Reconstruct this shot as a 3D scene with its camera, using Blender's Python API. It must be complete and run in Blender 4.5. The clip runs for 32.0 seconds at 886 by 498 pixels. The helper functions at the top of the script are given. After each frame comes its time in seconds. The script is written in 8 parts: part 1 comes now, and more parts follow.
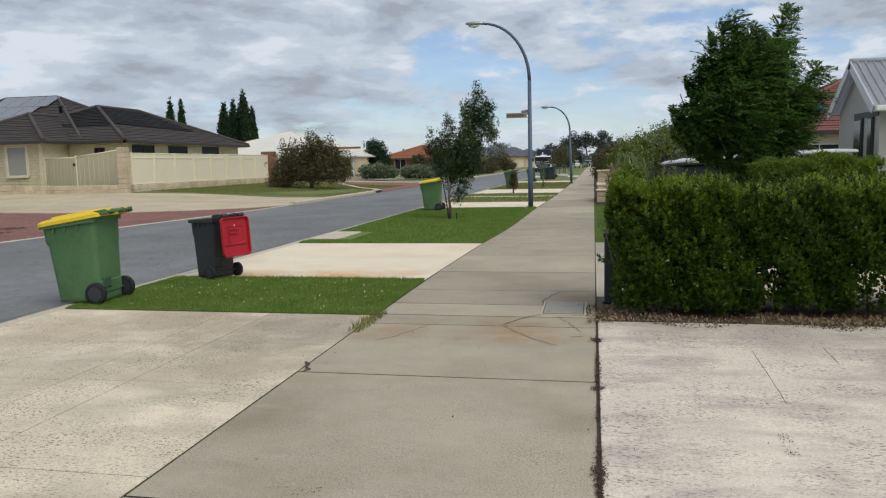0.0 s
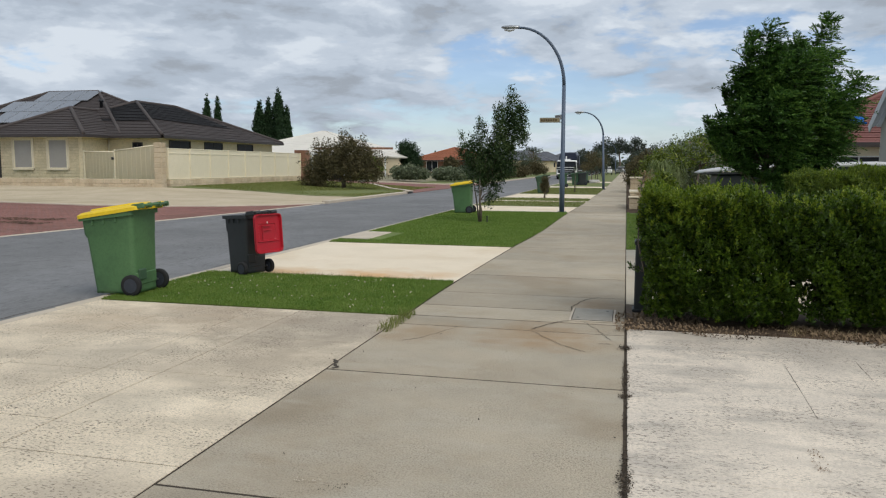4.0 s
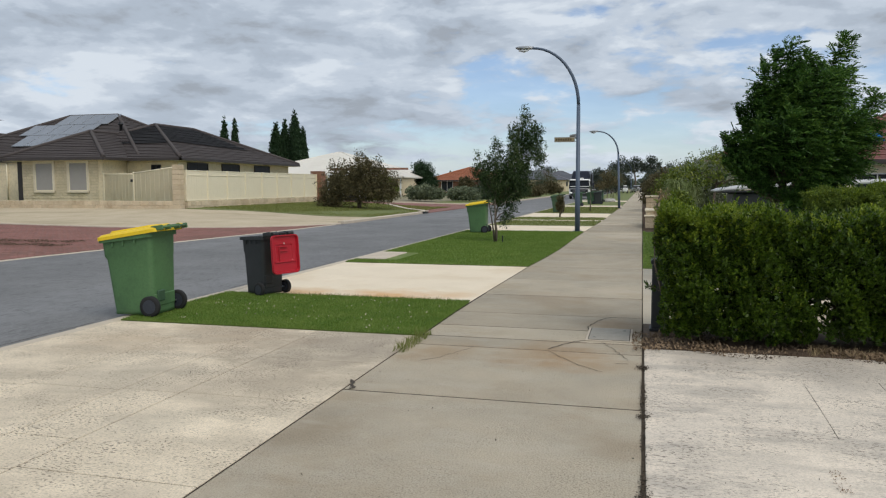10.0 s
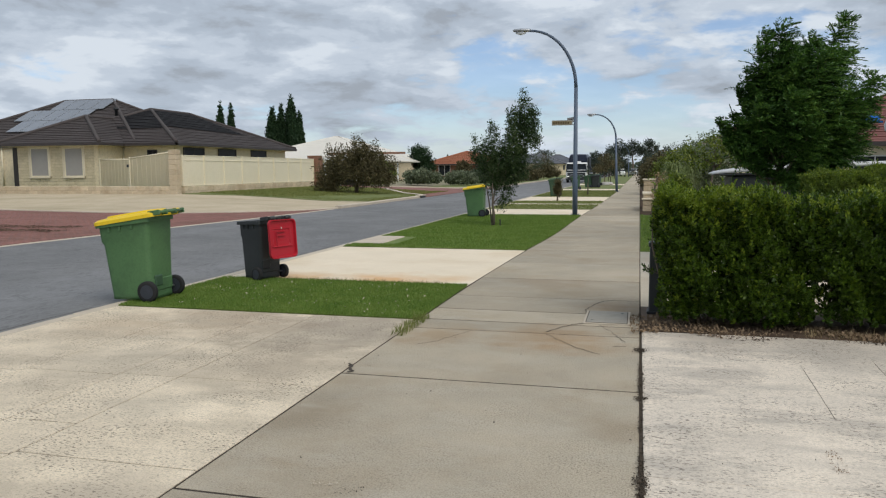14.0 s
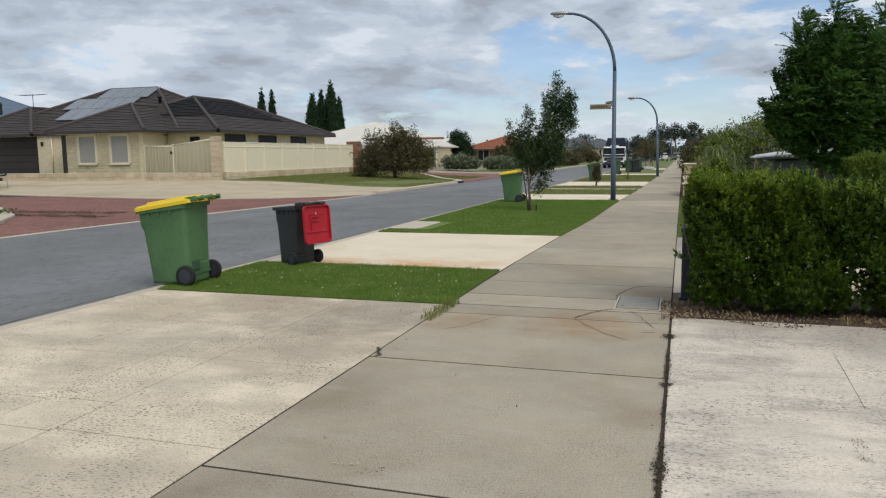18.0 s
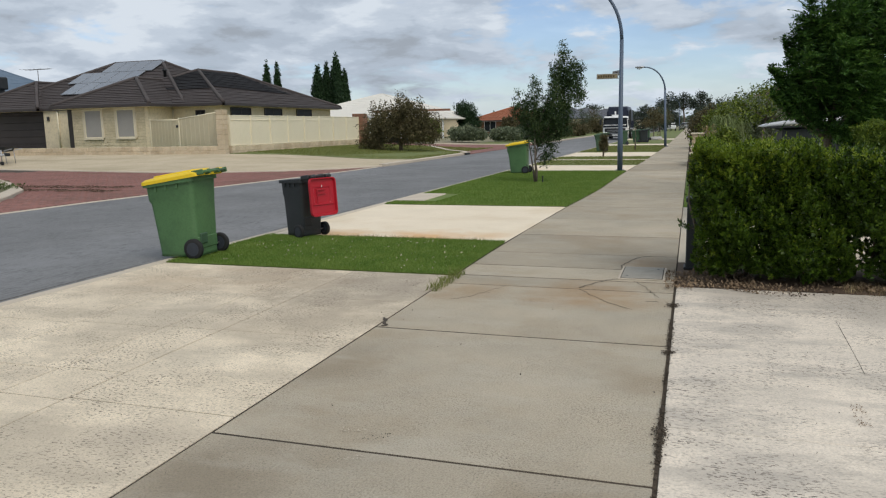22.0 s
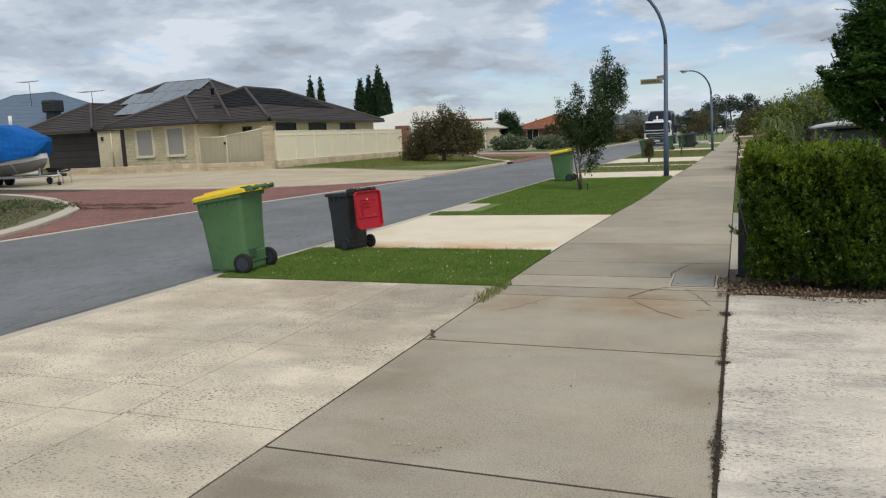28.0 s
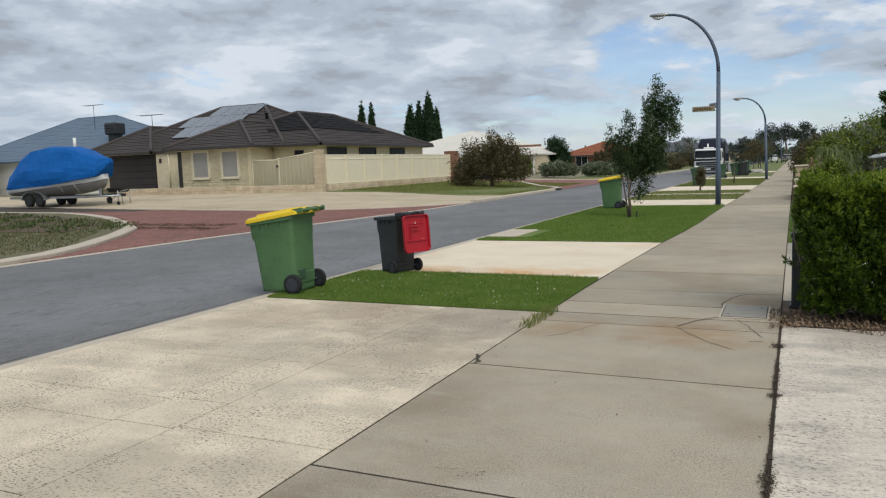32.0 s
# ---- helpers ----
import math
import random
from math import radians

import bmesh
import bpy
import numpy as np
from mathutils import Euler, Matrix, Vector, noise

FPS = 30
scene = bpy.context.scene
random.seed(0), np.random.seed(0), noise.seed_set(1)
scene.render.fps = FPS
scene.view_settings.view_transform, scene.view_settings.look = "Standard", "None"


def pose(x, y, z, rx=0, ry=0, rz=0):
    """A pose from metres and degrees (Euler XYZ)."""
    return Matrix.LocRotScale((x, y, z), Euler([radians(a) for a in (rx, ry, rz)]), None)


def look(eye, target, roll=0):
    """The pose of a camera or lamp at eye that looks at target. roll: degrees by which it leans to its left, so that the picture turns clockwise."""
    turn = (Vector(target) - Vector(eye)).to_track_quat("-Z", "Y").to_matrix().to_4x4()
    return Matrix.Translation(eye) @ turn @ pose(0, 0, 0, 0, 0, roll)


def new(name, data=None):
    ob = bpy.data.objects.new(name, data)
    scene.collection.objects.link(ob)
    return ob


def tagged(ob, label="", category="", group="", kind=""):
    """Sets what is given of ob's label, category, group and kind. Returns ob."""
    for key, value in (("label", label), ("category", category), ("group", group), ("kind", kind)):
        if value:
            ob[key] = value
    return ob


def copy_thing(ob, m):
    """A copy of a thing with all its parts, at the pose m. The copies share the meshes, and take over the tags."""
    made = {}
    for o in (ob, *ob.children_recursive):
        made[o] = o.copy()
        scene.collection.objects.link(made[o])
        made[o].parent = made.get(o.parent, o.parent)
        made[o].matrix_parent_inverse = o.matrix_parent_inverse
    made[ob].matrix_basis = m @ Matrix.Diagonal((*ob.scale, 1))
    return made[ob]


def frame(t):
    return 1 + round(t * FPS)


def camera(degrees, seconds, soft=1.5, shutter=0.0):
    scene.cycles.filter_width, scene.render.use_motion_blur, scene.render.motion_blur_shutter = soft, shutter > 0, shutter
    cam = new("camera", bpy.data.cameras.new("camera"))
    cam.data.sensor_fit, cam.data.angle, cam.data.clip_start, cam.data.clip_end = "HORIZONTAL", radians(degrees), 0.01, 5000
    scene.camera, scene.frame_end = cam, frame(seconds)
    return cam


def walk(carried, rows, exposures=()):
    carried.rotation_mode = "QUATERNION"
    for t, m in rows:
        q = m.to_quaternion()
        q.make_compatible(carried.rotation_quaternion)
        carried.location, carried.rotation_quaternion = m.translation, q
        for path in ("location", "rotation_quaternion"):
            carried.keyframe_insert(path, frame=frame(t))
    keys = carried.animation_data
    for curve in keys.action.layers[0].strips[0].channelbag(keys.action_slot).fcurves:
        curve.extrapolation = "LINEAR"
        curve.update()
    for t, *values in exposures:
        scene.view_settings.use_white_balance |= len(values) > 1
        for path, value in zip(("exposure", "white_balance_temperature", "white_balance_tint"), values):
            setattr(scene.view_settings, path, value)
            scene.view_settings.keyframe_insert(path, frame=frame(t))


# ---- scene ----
# ---- camera ----
# rows: seconds, x, y, z, yaw, pitch, roll (a hand-held camera that stands on the footpath)
PATH = [
    (0, -0.028, 0.068, 1.583, 11.27, -6.53, 1.18),
    (0.5, -0.026, 0.061, 1.578, 11.29, -7.21, 1.17),
    (1, -0.030, 0.056, 1.578, 11.17, -7.50, 0.92),
    (1.5, -0.028, 0.050, 1.582, 11.16, -7.27, 0.66),
    (2, -0.030, 0.042, 1.584, 11.45, -6.83, 0.47),
    (2.5, -0.032, 0.045, 1.587, 12.00, -6.50, 0.42),
    (3, -0.034, 0.043, 1.586, 12.63, -6.37, 0.31),
    (3.5, -0.035, 0.041, 1.587, 13.18, -6.37, 0.07),
    (5.5, -0.035, 0.031, 1.585, 14.68, -6.04, -1.03),
    (6, -0.034, 0.025, 1.587, 14.95, -5.91, -0.88),
    (6.5, -0.031, 0.017, 1.589, 14.99, -5.65, -0.61),
    (7, -0.029, 0.012, 1.592, 14.85, -5.36, -0.38),
    (7.5, -0.028, 0.010, 1.593, 14.62, -5.05, -0.20),
    (8, -0.028, 0.012, 1.593, 14.43, -4.82, -0.05),
    (8.5, -0.025, 0.011, 1.594, 14.35, -4.72, 0.12),
    (9, -0.026, 0.012, 1.594, 14.42, -4.69, 0.13),
    (9.5, -0.029, 0.015, 1.593, 14.61, -4.73, 0.14),
    (10, -0.033, 0.016, 1.593, 14.80, -4.83, 0.12),
    (10.5, -0.035, 0.012, 1.594, 14.98, -4.99, 0.09),
    (11, -0.033, 0.010, 1.593, 15.10, -5.18, 0.09),
    (11.5, -0.030, 0.007, 1.591, 15.14, -5.33, 0.11),
    (12, -0.026, 0.005, 1.593, 15.07, -5.45, 0.21),
    (12.5, -0.027, 0.007, 1.591, 14.92, -5.51, 0.21),
    (13, -0.031, 0.011, 1.590, 14.73, -5.65, 0.29),
    (13.5, -0.033, 0.019, 1.588, 14.59, -5.83, 0.33),
    (15.5, -0.040, 0.028, 1.584, 14.99, -6.64, 0.40),
    (16, -0.039, 0.033, 1.584, 15.38, -6.78, 0.40),
    (16.5, -0.027, 0.038, 1.583, 15.92, -6.85, 0.40),
    (17, 0.009, 0.044, 1.585, 16.57, -6.91, 0.34),
    (17.5, 0.048, 0.040, 1.586, 17.15, -6.99, 0.40),
    (18, 0.075, 0.013, 1.590, 17.60, -7.12, 0.65),
    (18.5, 0.075, -0.036, 1.592, 17.87, -7.29, 1.05),
    (19, 0.082, -0.068, 1.595, 18.00, -7.48, 1.36),
    (19.5, 0.102, -0.059, 1.595, 18.01, -7.68, 1.49),
    (20, 0.110, -0.051, 1.594, 17.98, -7.97, 1.34),
    (20.5, 0.113, -0.043, 1.593, 17.92, -8.27, 1.06),
    (21, 0.111, -0.036, 1.591, 17.86, -8.62, 0.97),
    (21.5, 0.111, -0.032, 1.589, 17.94, -8.96, 0.98),
    (22, 0.108, -0.027, 1.587, 18.09, -9.23, 1.10),
    (22.5, 0.106, -0.017, 1.585, 18.28, -9.40, 1.20),
    (23, 0.108, -0.017, 1.584, 18.53, -9.49, 1.26),
    (23.5, 0.108, -0.018, 1.585, 18.82, -9.56, 1.31),
    (24, 0.106, -0.019, 1.586, 19.15, -9.57, 1.28),
    (24.5, 0.104, -0.019, 1.586, 19.45, -9.59, 1.32),
    (25, 0.103, -0.018, 1.587, 19.70, -9.66, 1.46),
    (25.5, 0.103, -0.022, 1.590, 19.93, -9.91, 1.65),
    (27.5, 0.093, -0.018, 1.596, 21.03, -9.16, 2.60),
    (28, 0.088, -0.020, 1.599, 21.28, -8.37, 2.60),
    (28.5, 0.085, -0.018, 1.600, 21.64, -7.66, 2.65),
    (29, 0.085, -0.023, 1.600, 22.13, -7.20, 2.63),
    (29.5, 0.087, -0.030, 1.601, 22.69, -6.99, 2.63),
    (30, 0.090, -0.035, 1.602, 23.27, -6.97, 2.61),
    (30.5, 0.095, -0.042, 1.600, 23.84, -7.06, 2.52),
    (31, 0.098, -0.048, 1.599, 24.31, -7.13, 2.36),
    (31.5, 0.101, -0.057, 1.600, 24.67, -6.92, 2.18),
    (32, 0.101, -0.065, 1.601, 24.94, -6.33, 1.96),
]
cam = camera(61.06, 32.0, soft=1.2)
walk(cam, [(t, pose(x, y, z, 90 + p, r, w)) for t, x, y, z, w, p, r in PATH])

# ---- world and sun: bright overcast with broken cloud ----
SUN_EL, SUN_ROT = 50.0, 130.0
world = bpy.data.worlds.new("sky")
scene.world = world
world.use_nodes = True


def build_sky():
    nt = world.node_tree
    nt.nodes.clear()
    N, L = nt.nodes.new, nt.links.new
    out, bg = N("ShaderNodeOutputWorld"), N("ShaderNodeBackground")
    sky = N("ShaderNodeTexSky")
    sky.sky_type, sky.sun_disc = "NISHITA", False
    sky.sun_elevation, sky.sun_rotation = radians(SUN_EL), radians(SUN_ROT)
    sky.air_density, sky.dust_density = 1.0, 0.6
    tc, sep = N("ShaderNodeTexCoord"), N("ShaderNodeSeparateXYZ")
    L(tc.outputs["Generated"], sep.inputs[0])

    def op(kind, a, b=None, c=None):
        n = N("ShaderNodeMath")
        n.operation = kind
        for i, v in enumerate((a, b, c)):
            if v is None:
                continue
            if isinstance(v, (int, float)):
                n.inputs[i].default_value = v
            else:
                L(v, n.inputs[i])
        return n.outputs[0]

    # lumps of cloud seen from the side: wider than high, and flatter towards the horizon
    comb = N("ShaderNodeCombineXYZ")
    L(sep.outputs[0], comb.inputs[0]), L(sep.outputs[1], comb.inputs[1])
    L(op("MULTIPLY", op("POWER", op("MAXIMUM", sep.outputs[2], 0.001), 0.72), 2.4), comb.inputs[2])

    def cloud(scale, detail, rough, dist, off):
        mp = N("ShaderNodeMapping")
        mp.inputs["Location"].default_value = off
        L(comb.outputs[0], mp.inputs[0])
        n = N("ShaderNodeTexNoise")
        n.inputs["Scale"].default_value, n.inputs["Detail"].default_value = scale, detail
        n.inputs["Roughness"].default_value, n.inputs["Distortion"].default_value = rough, dist
        L(mp.outputs[0], n.inputs["Vector"])
        return n.outputs["Fac"]

    def ramp(fac, *stops):
        r = N("ShaderNodeValToRGB")
        r.color_ramp.interpolation = "EASE"
        L(fac, r.inputs[0])
        while len(r.color_ramp.elements) < len(stops):
            r.color_ramp.elements.new(0.5)
        for e, (p, c) in zip(r.color_ramp.elements, stops):
            e.position, e.color = p, (*c, 1)
        return r.outputs[0]

    # a soft grey sheet, its thick lumps darker, with frayed bright edges between them
    big = cloud(2.1, 3, 0.45, 0.2, (4.1, 1.3, 0))
    lump = cloud(6.2, 6, 0.56, 0.25, (2.6, 5.1, 0))
    lit = cloud(6.2, 6, 0.56, 0.25, (2.6, 5.1, 0.022))
    small = cloud(15.0, 5, 0.55, 0.2, (1.2, 8.4, 0))
    gaps = cloud(1.9, 5, 0.5, 0.1, (9.3, 2.2, 1.5))
    edge = op("MULTIPLY", op("SUBTRACT", lump, lit), 0.55)
    shade = op("SUBTRACT", op("ADD", op("MULTIPLY", big, 0.27), op("ADD", op("MULTIPLY", lump, 0.46), op("MULTIPLY", small, 0.27))), edge)
    grey = ramp(shade, (0.41, (0.63, 0.69, 0.76)), (0.475, (0.50, 0.565, 0.65)), (0.53, (0.41, 0.472, 0.555)), (0.60, (0.325, 0.365, 0.42)))
    # blue gaps, more of them low down and away from the sun
    low = op("MULTIPLY", op("SUBTRACT", 0.22, sep.outputs[2]), 0.75)
    east = op("MULTIPLY", sep.outputs[0], 0.12)
    hole = op("ADD", op("ADD", op("ADD", op("MULTIPLY", gaps, 0.45), op("MULTIPLY", small, 0.38)), op("MULTIPLY", op("SUBTRACT", 1.0, lump), 0.32)), op("ADD", low, east))
    mask = ramp(hole, (0.645, (0, 0, 0)), (0.735, (0.8, 0.8, 0.8)))
    blue = N("ShaderNodeVectorMath")
    blue.operation = "MULTIPLY"
    L(sky.outputs[0], blue.inputs[0])
    blue.inputs[1].default_value = (0.093, 0.101, 0.118)
    mix = N("ShaderNodeMix")
    mix.data_type = "RGBA"
    L(mask, mix.inputs["Factor"]), L(grey, mix.inputs["A"]), L(blue.outputs[0], mix.inputs["B"])
    # haze towards the horizon
    haze = N("ShaderNodeMix")
    haze.data_type = "RGBA"
    L(ramp(sep.outputs[2], (0.0, (0.6, 0.6, 0.6)), (0.06, (0, 0, 0))), haze.inputs["Factor"])
    L(mix.outputs["Result"], haze.inputs["A"])
    haze.inputs["B"].default_value = (0.56, 0.64, 0.73, 1)
    L(haze.outputs["Result"], bg.inputs["Color"])
    bg.inputs["Strength"].default_value = 0.86
    L(bg.outputs[0], out.inputs[0])


build_sky()
sun = new("sun", bpy.data.lights.new("sun", "SUN"))
sun.data.energy, sun.data.angle, sun.data.color = 1.5, radians(40), (1.0, 0.945, 0.86)
sun.matrix_world = look((0, 0, 60), (60 * math.cos(radians(SUN_EL)) * math.sin(radians(SUN_ROT + 180)), 60 * math.cos(radians(SUN_EL)) * math.cos(radians(SUN_ROT + 180)), 60 - 60 * math.sin(radians(SUN_EL))))
scene.view_settings.exposure = 0.33

# ---- materials ----
MATS = {}


def mat(name, col, rough=0.7, metal=0.0, col2=None, scale=4.0, fine=60.0, amount=0.5, bump=0.2, bump_scale=None, rnd=0.0, stain=None, stain_scale=0.6, stain_amt=0.5, spec=0.4, detail=5.0, trans=0.0, pit=None, stretch=None, spots=(), streak=None):
    """A surface with two colours mixed by a coarse and a fine noise, bump, and, if wanted, stains and a change from piece to piece."""
    if name in MATS:
        return MATS[name]
    m = bpy.data.materials.new(name)
    MATS[name] = m
    m.use_nodes = True
    nt = m.node_tree
    N, L = nt.nodes.new, nt.links.new
    b = nt.nodes["Principled BSDF"]
    b.inputs["Roughness"].default_value, b.inputs["Metallic"].default_value = rough, metal
    b.inputs["Specular IOR Level"].default_value = spec
    tc = N("ShaderNodeTexCoord")
    geo = N("ShaderNodeNewGeometry")
    vec = geo.outputs["Position"] if scale > 0 else tc.outputs["Object"]
    scale = abs(scale)
    col2 = col2 or tuple(c * 0.72 for c in col)

    drawn = vec
    if stretch:
        mp = N("ShaderNodeMapping")
        mp.inputs["Scale"].default_value = stretch
        L(vec, mp.inputs[0])
        drawn = mp.outputs[0]

    def noise_tex(s, d, along=None):
        n = N("ShaderNodeTexNoise")
        n.inputs["Scale"].default_value, n.inputs["Detail"].default_value = s, d
        n.inputs["Roughness"].default_value = 0.62 if d >= 5 else 0.5
        L(along or vec, n.inputs["Vector"])
        return n.outputs["Fac"]

    def mix(f, a, c):
        x = N("ShaderNodeMix")
        x.data_type = "RGBA"
        for k, v in (("Factor", f), ("A", a), ("B", c)):
            if isinstance(v, tuple):
                x.inputs[k].default_value = (*v, 1)
            elif isinstance(v, (int, float)):
                x.inputs[k].default_value = v
            else:
                L(v, x.inputs[k])
        return x.outputs["Result"]

    def band(f, a, c):
        r = N("ShaderNodeMapRange")
        r.inputs["From Min"].default_value, r.inputs["From Max"].default_value = a, c
        L(f, r.inputs["Value"])
        return r.outputs[0]

    def times(f, k):
        x = N("ShaderNodeMath")
        x.operation = "MULTIPLY"
        L(f, x.inputs[0])
        if isinstance(k, (int, float)):
            x.inputs[1].default_value = k
        else:
            L(k, x.inputs[1])
        return x.outputs[0]

    coarse, grain = noise_tex(scale, detail), noise_tex(fine, 3.0)
    c = mix(times(band(coarse, 0.35, 0.68), amount), col, col2)
    c = mix(times(band(grain, 0.45, 0.75), amount * 0.6), c, tuple(x * 0.55 for x in col2))
    if stain:
        s = noise_tex(stain_scale, 6.0, drawn)
        c = mix(times(band(s, 0.5, 0.68), stain_amt), c, stain)
    for sx, sy, sr, sc, sa in spots:
        # a patch of its own colour, such as a stain, with a ragged outline round one place
        df = N("ShaderNodeVectorMath")
        df.operation = "DISTANCE"
        L(vec, df.inputs[0])
        df.inputs[1].default_value = (sx, sy, 0)
        ad = N("ShaderNodeMath")
        ad.operation = "MULTIPLY_ADD"
        L(noise_tex(2.2, 6.0), ad.inputs[0])
        ad.inputs[1].default_value = sr * 1.6
        L(df.outputs["Value"], ad.inputs[2])
        c = mix(times(band(ad.outputs[0], sr * 1.75, sr * 1.0), sa), c, sc)
    if streak:
        # bands of another colour drawn out along x: colour, scale, from, to, amount
        kc, ks, ka, kb, km = streak
        sm = N("ShaderNodeMapping")
        sm.inputs["Scale"].default_value = (0.45, 1.0, 1.0)
        L(vec, sm.inputs[0])
        c = mix(times(band(noise_tex(ks, 9.0, sm.outputs[0]), ka, kb), km), c, kc)
    if pit:
        pc, ps, plo, phi, pa = pit
        pn = times(band(noise_tex(ps, 4.0, drawn), plo, phi), band(noise_tex(1.7, 5.0), 0.36, 0.66))
        c = mix(times(pn, pa), c, pc)
    if rnd:
        oi = N("ShaderNodeObjectInfo")
        hs = N("ShaderNodeHueSaturation")
        v = N("ShaderNodeMapRange")
        v.inputs["To Min"].default_value, v.inputs["To Max"].default_value = 1 - rnd, 1 + rnd
        L(oi.outputs["Random"], v.inputs["Value"]), L(v.outputs[0], hs.inputs["Value"])
        L(c, hs.inputs["Color"])
        c = hs.outputs[0]
    L(c, b.inputs["Base Color"])
    if bump:
        bp = N("ShaderNodeBump")
        bp.inputs["Strength"].default_value, bp.inputs["Distance"].default_value = bump, 0.01
        L(noise_tex(bump_scale or fine, 4.0), bp.inputs["Height"])
        L(bp.outputs[0], b.inputs["Normal"])
    rr = N("ShaderNodeMapRange")
    rr.inputs["To Min"].default_value, rr.inputs["To Max"].default_value = max(0, rough - 0.1), min(1, rough + 0.12)
    L(coarse, rr.inputs["Value"]), L(rr.outputs[0], b.inputs["Roughness"])
    return m


def leaf_mat(name, a, b_, c=None, gloss=0.45, trans=0.25, clump=2.2, spec=0.3):
    """Leaves: each one differs a little in colour, and lets some light through."""
    if name in MATS:
        return MATS[name]
    m = bpy.data.materials.new(name)
    MATS[name] = m
    m.use_nodes = True
    nt = m.node_tree
    N, L = nt.nodes.new, nt.links.new
    b = nt.nodes["Principled BSDF"]
    geo = N("ShaderNodeNewGeometry")
    r = N("ShaderNodeValToRGB")
    cols = [a, b_, c or b_]
    r.color_ramp.elements.new(0.5)
    for e, p, k in zip(r.color_ramp.elements, (0.0, 0.6, 1.0), cols):
        e.position, e.color = p, (*k, 1)
    n = N("ShaderNodeTexNoise")
    n.inputs["Scale"].default_value = clump
    L(geo.outputs["Position"], n.inputs["Vector"])
    ad = N("ShaderNodeMath")
    ad.operation = "MULTIPLY_ADD"
    L(n.outputs["Fac"], ad.inputs[0])
    ad.inputs[1].default_value = 0.8
    sub = N("ShaderNodeMath")
    sub.operation = "MULTIPLY_ADD"
    L(geo.outputs["Random Per Island"], sub.inputs[0])
    sub.inputs[1].default_value, sub.inputs[2].default_value = 0.7, -0.27
    L(sub.outputs[0], ad.inputs[2])
    L(ad.outputs[0], r.inputs[0])
    L(r.outputs[0], b.inputs["Base Color"])
    b.inputs["Roughness"].default_value = gloss
    b.inputs["Specular IOR Level"].default_value = spec
    tr, ms = N("ShaderNodeBsdfTranslucent"), N("ShaderNodeMixShader")
    L(r.outputs[0], tr.inputs[0])
    ms.inputs[0].default_value = trans
    L(b.outputs[0], ms.inputs[1]), L(tr.outputs[0], ms.inputs[2])
    L(ms.outputs[0], nt.nodes["Material Output"].inputs[0])
    return m


M_path = mat("path_concrete", (0.485, 0.415, 0.312), 0.9, col2=(0.39, 0.345, 0.27), scale=0.75, fine=110, amount=1.0, detail=10, bump=1.4, bump_scale=70, rnd=0.12, stain=(0.33, 0.26, 0.172), stain_scale=0.7, stain_amt=0.55, pit=((0.16, 0.135, 0.10), 95, 0.54, 0.63, 0.8), spec=0.25, streak=((0.48, 0.435, 0.355), 3.0, 0.50, 0.62, 0.3), spots=((-0.75, 7.0, 0.8, (0.37, 0.245, 0.135), 0.75), (-1.9, 6.9, 0.6, (0.36, 0.255, 0.15), 0.65), (-0.25, 8.6, 0.6, (0.35, 0.24, 0.14), 0.6), (-2.0, 2.7, 0.6, (0.25, 0.205, 0.145), 0.7), (-0.3, 2.9, 0.5, (0.27, 0.215, 0.145), 0.6), (-2.25, 4.4, 0.55, (0.27, 0.22, 0.155), 0.7), (-0.1, 4.6, 0.35, (0.30, 0.24, 0.165), 0.6), (-1.2, 10.6, 0.8, (0.35, 0.265, 0.175), 0.45)))
M_drive = mat("cream_concrete", (0.83, 0.71, 0.54), 0.9, col2=(0.60, 0.51, 0.385), scale=1.3, fine=90, amount=1.0, detail=10, bump=1.0, bump_scale=55, rnd=0.02, stain=(0.40, 0.34, 0.265), stain_scale=1.2, stain_amt=0.5, pit=((0.12, 0.10, 0.075), 80, 0.57, 0.605, 1.0), stretch=(0.5, 1.0, 1.0), spec=0.25, streak=((0.45, 0.385, 0.295), 2.8, 0.50, 0.66, 0.6), spots=((-2.8, 6.9, 1.5, (0.30, 0.255, 0.20), 0.75), (-4.2, 7.0, 1.2, (0.40, 0.315, 0.225), 0.7), (-5.3, 6.6, 0.9, (0.52, 0.41, 0.29), 0.6), (-2.9, 5.6, 1.1, (0.36, 0.30, 0.225), 0.65), (-4.2, 5.3, 0.7, (0.46, 0.40, 0.31), 0.5), (-3.6, 2.5, 0.8, (0.44, 0.385, 0.30), 0.55), (-2.6, 2.9, 0.5, (0.45, 0.385, 0.30), 0.5), (-3.2, 4.3, 0.45, (0.50, 0.44, 0.345), 0.45)))
M_drive2 = mat("clean_cream_concrete", (0.80, 0.69, 0.53), 0.85, col2=(0.66, 0.56, 0.42), scale=0.9, fine=110, amount=0.5, detail=8, bump=0.3, stain=(0.62, 0.48, 0.31), stain_scale=0.7, stain_amt=0.5, spots=((-3.6, 10.2, 0.9, (0.62, 0.36, 0.15), 0.85), (-5.0, 10.2, 0.8, (0.62, 0.38, 0.17), 0.75), (-2.7, 10.5, 0.5, (0.62, 0.40, 0.20), 0.6)))
M_asphalt = mat("asphalt", (0.20, 0.198, 0.196), 0.75, col2=(0.15, 0.149, 0.15), scale=0.4, fine=42, amount=1.0, detail=8, bump=1.0, bump_scale=60, spec=0.5, stain=(0.25, 0.252, 0.258), stain_scale=0.3, stain_amt=0.5, stretch=(1.0, 0.12, 1.0), pit=((0.05, 0.05, 0.05), 48, 0.50, 0.60, 0.7))
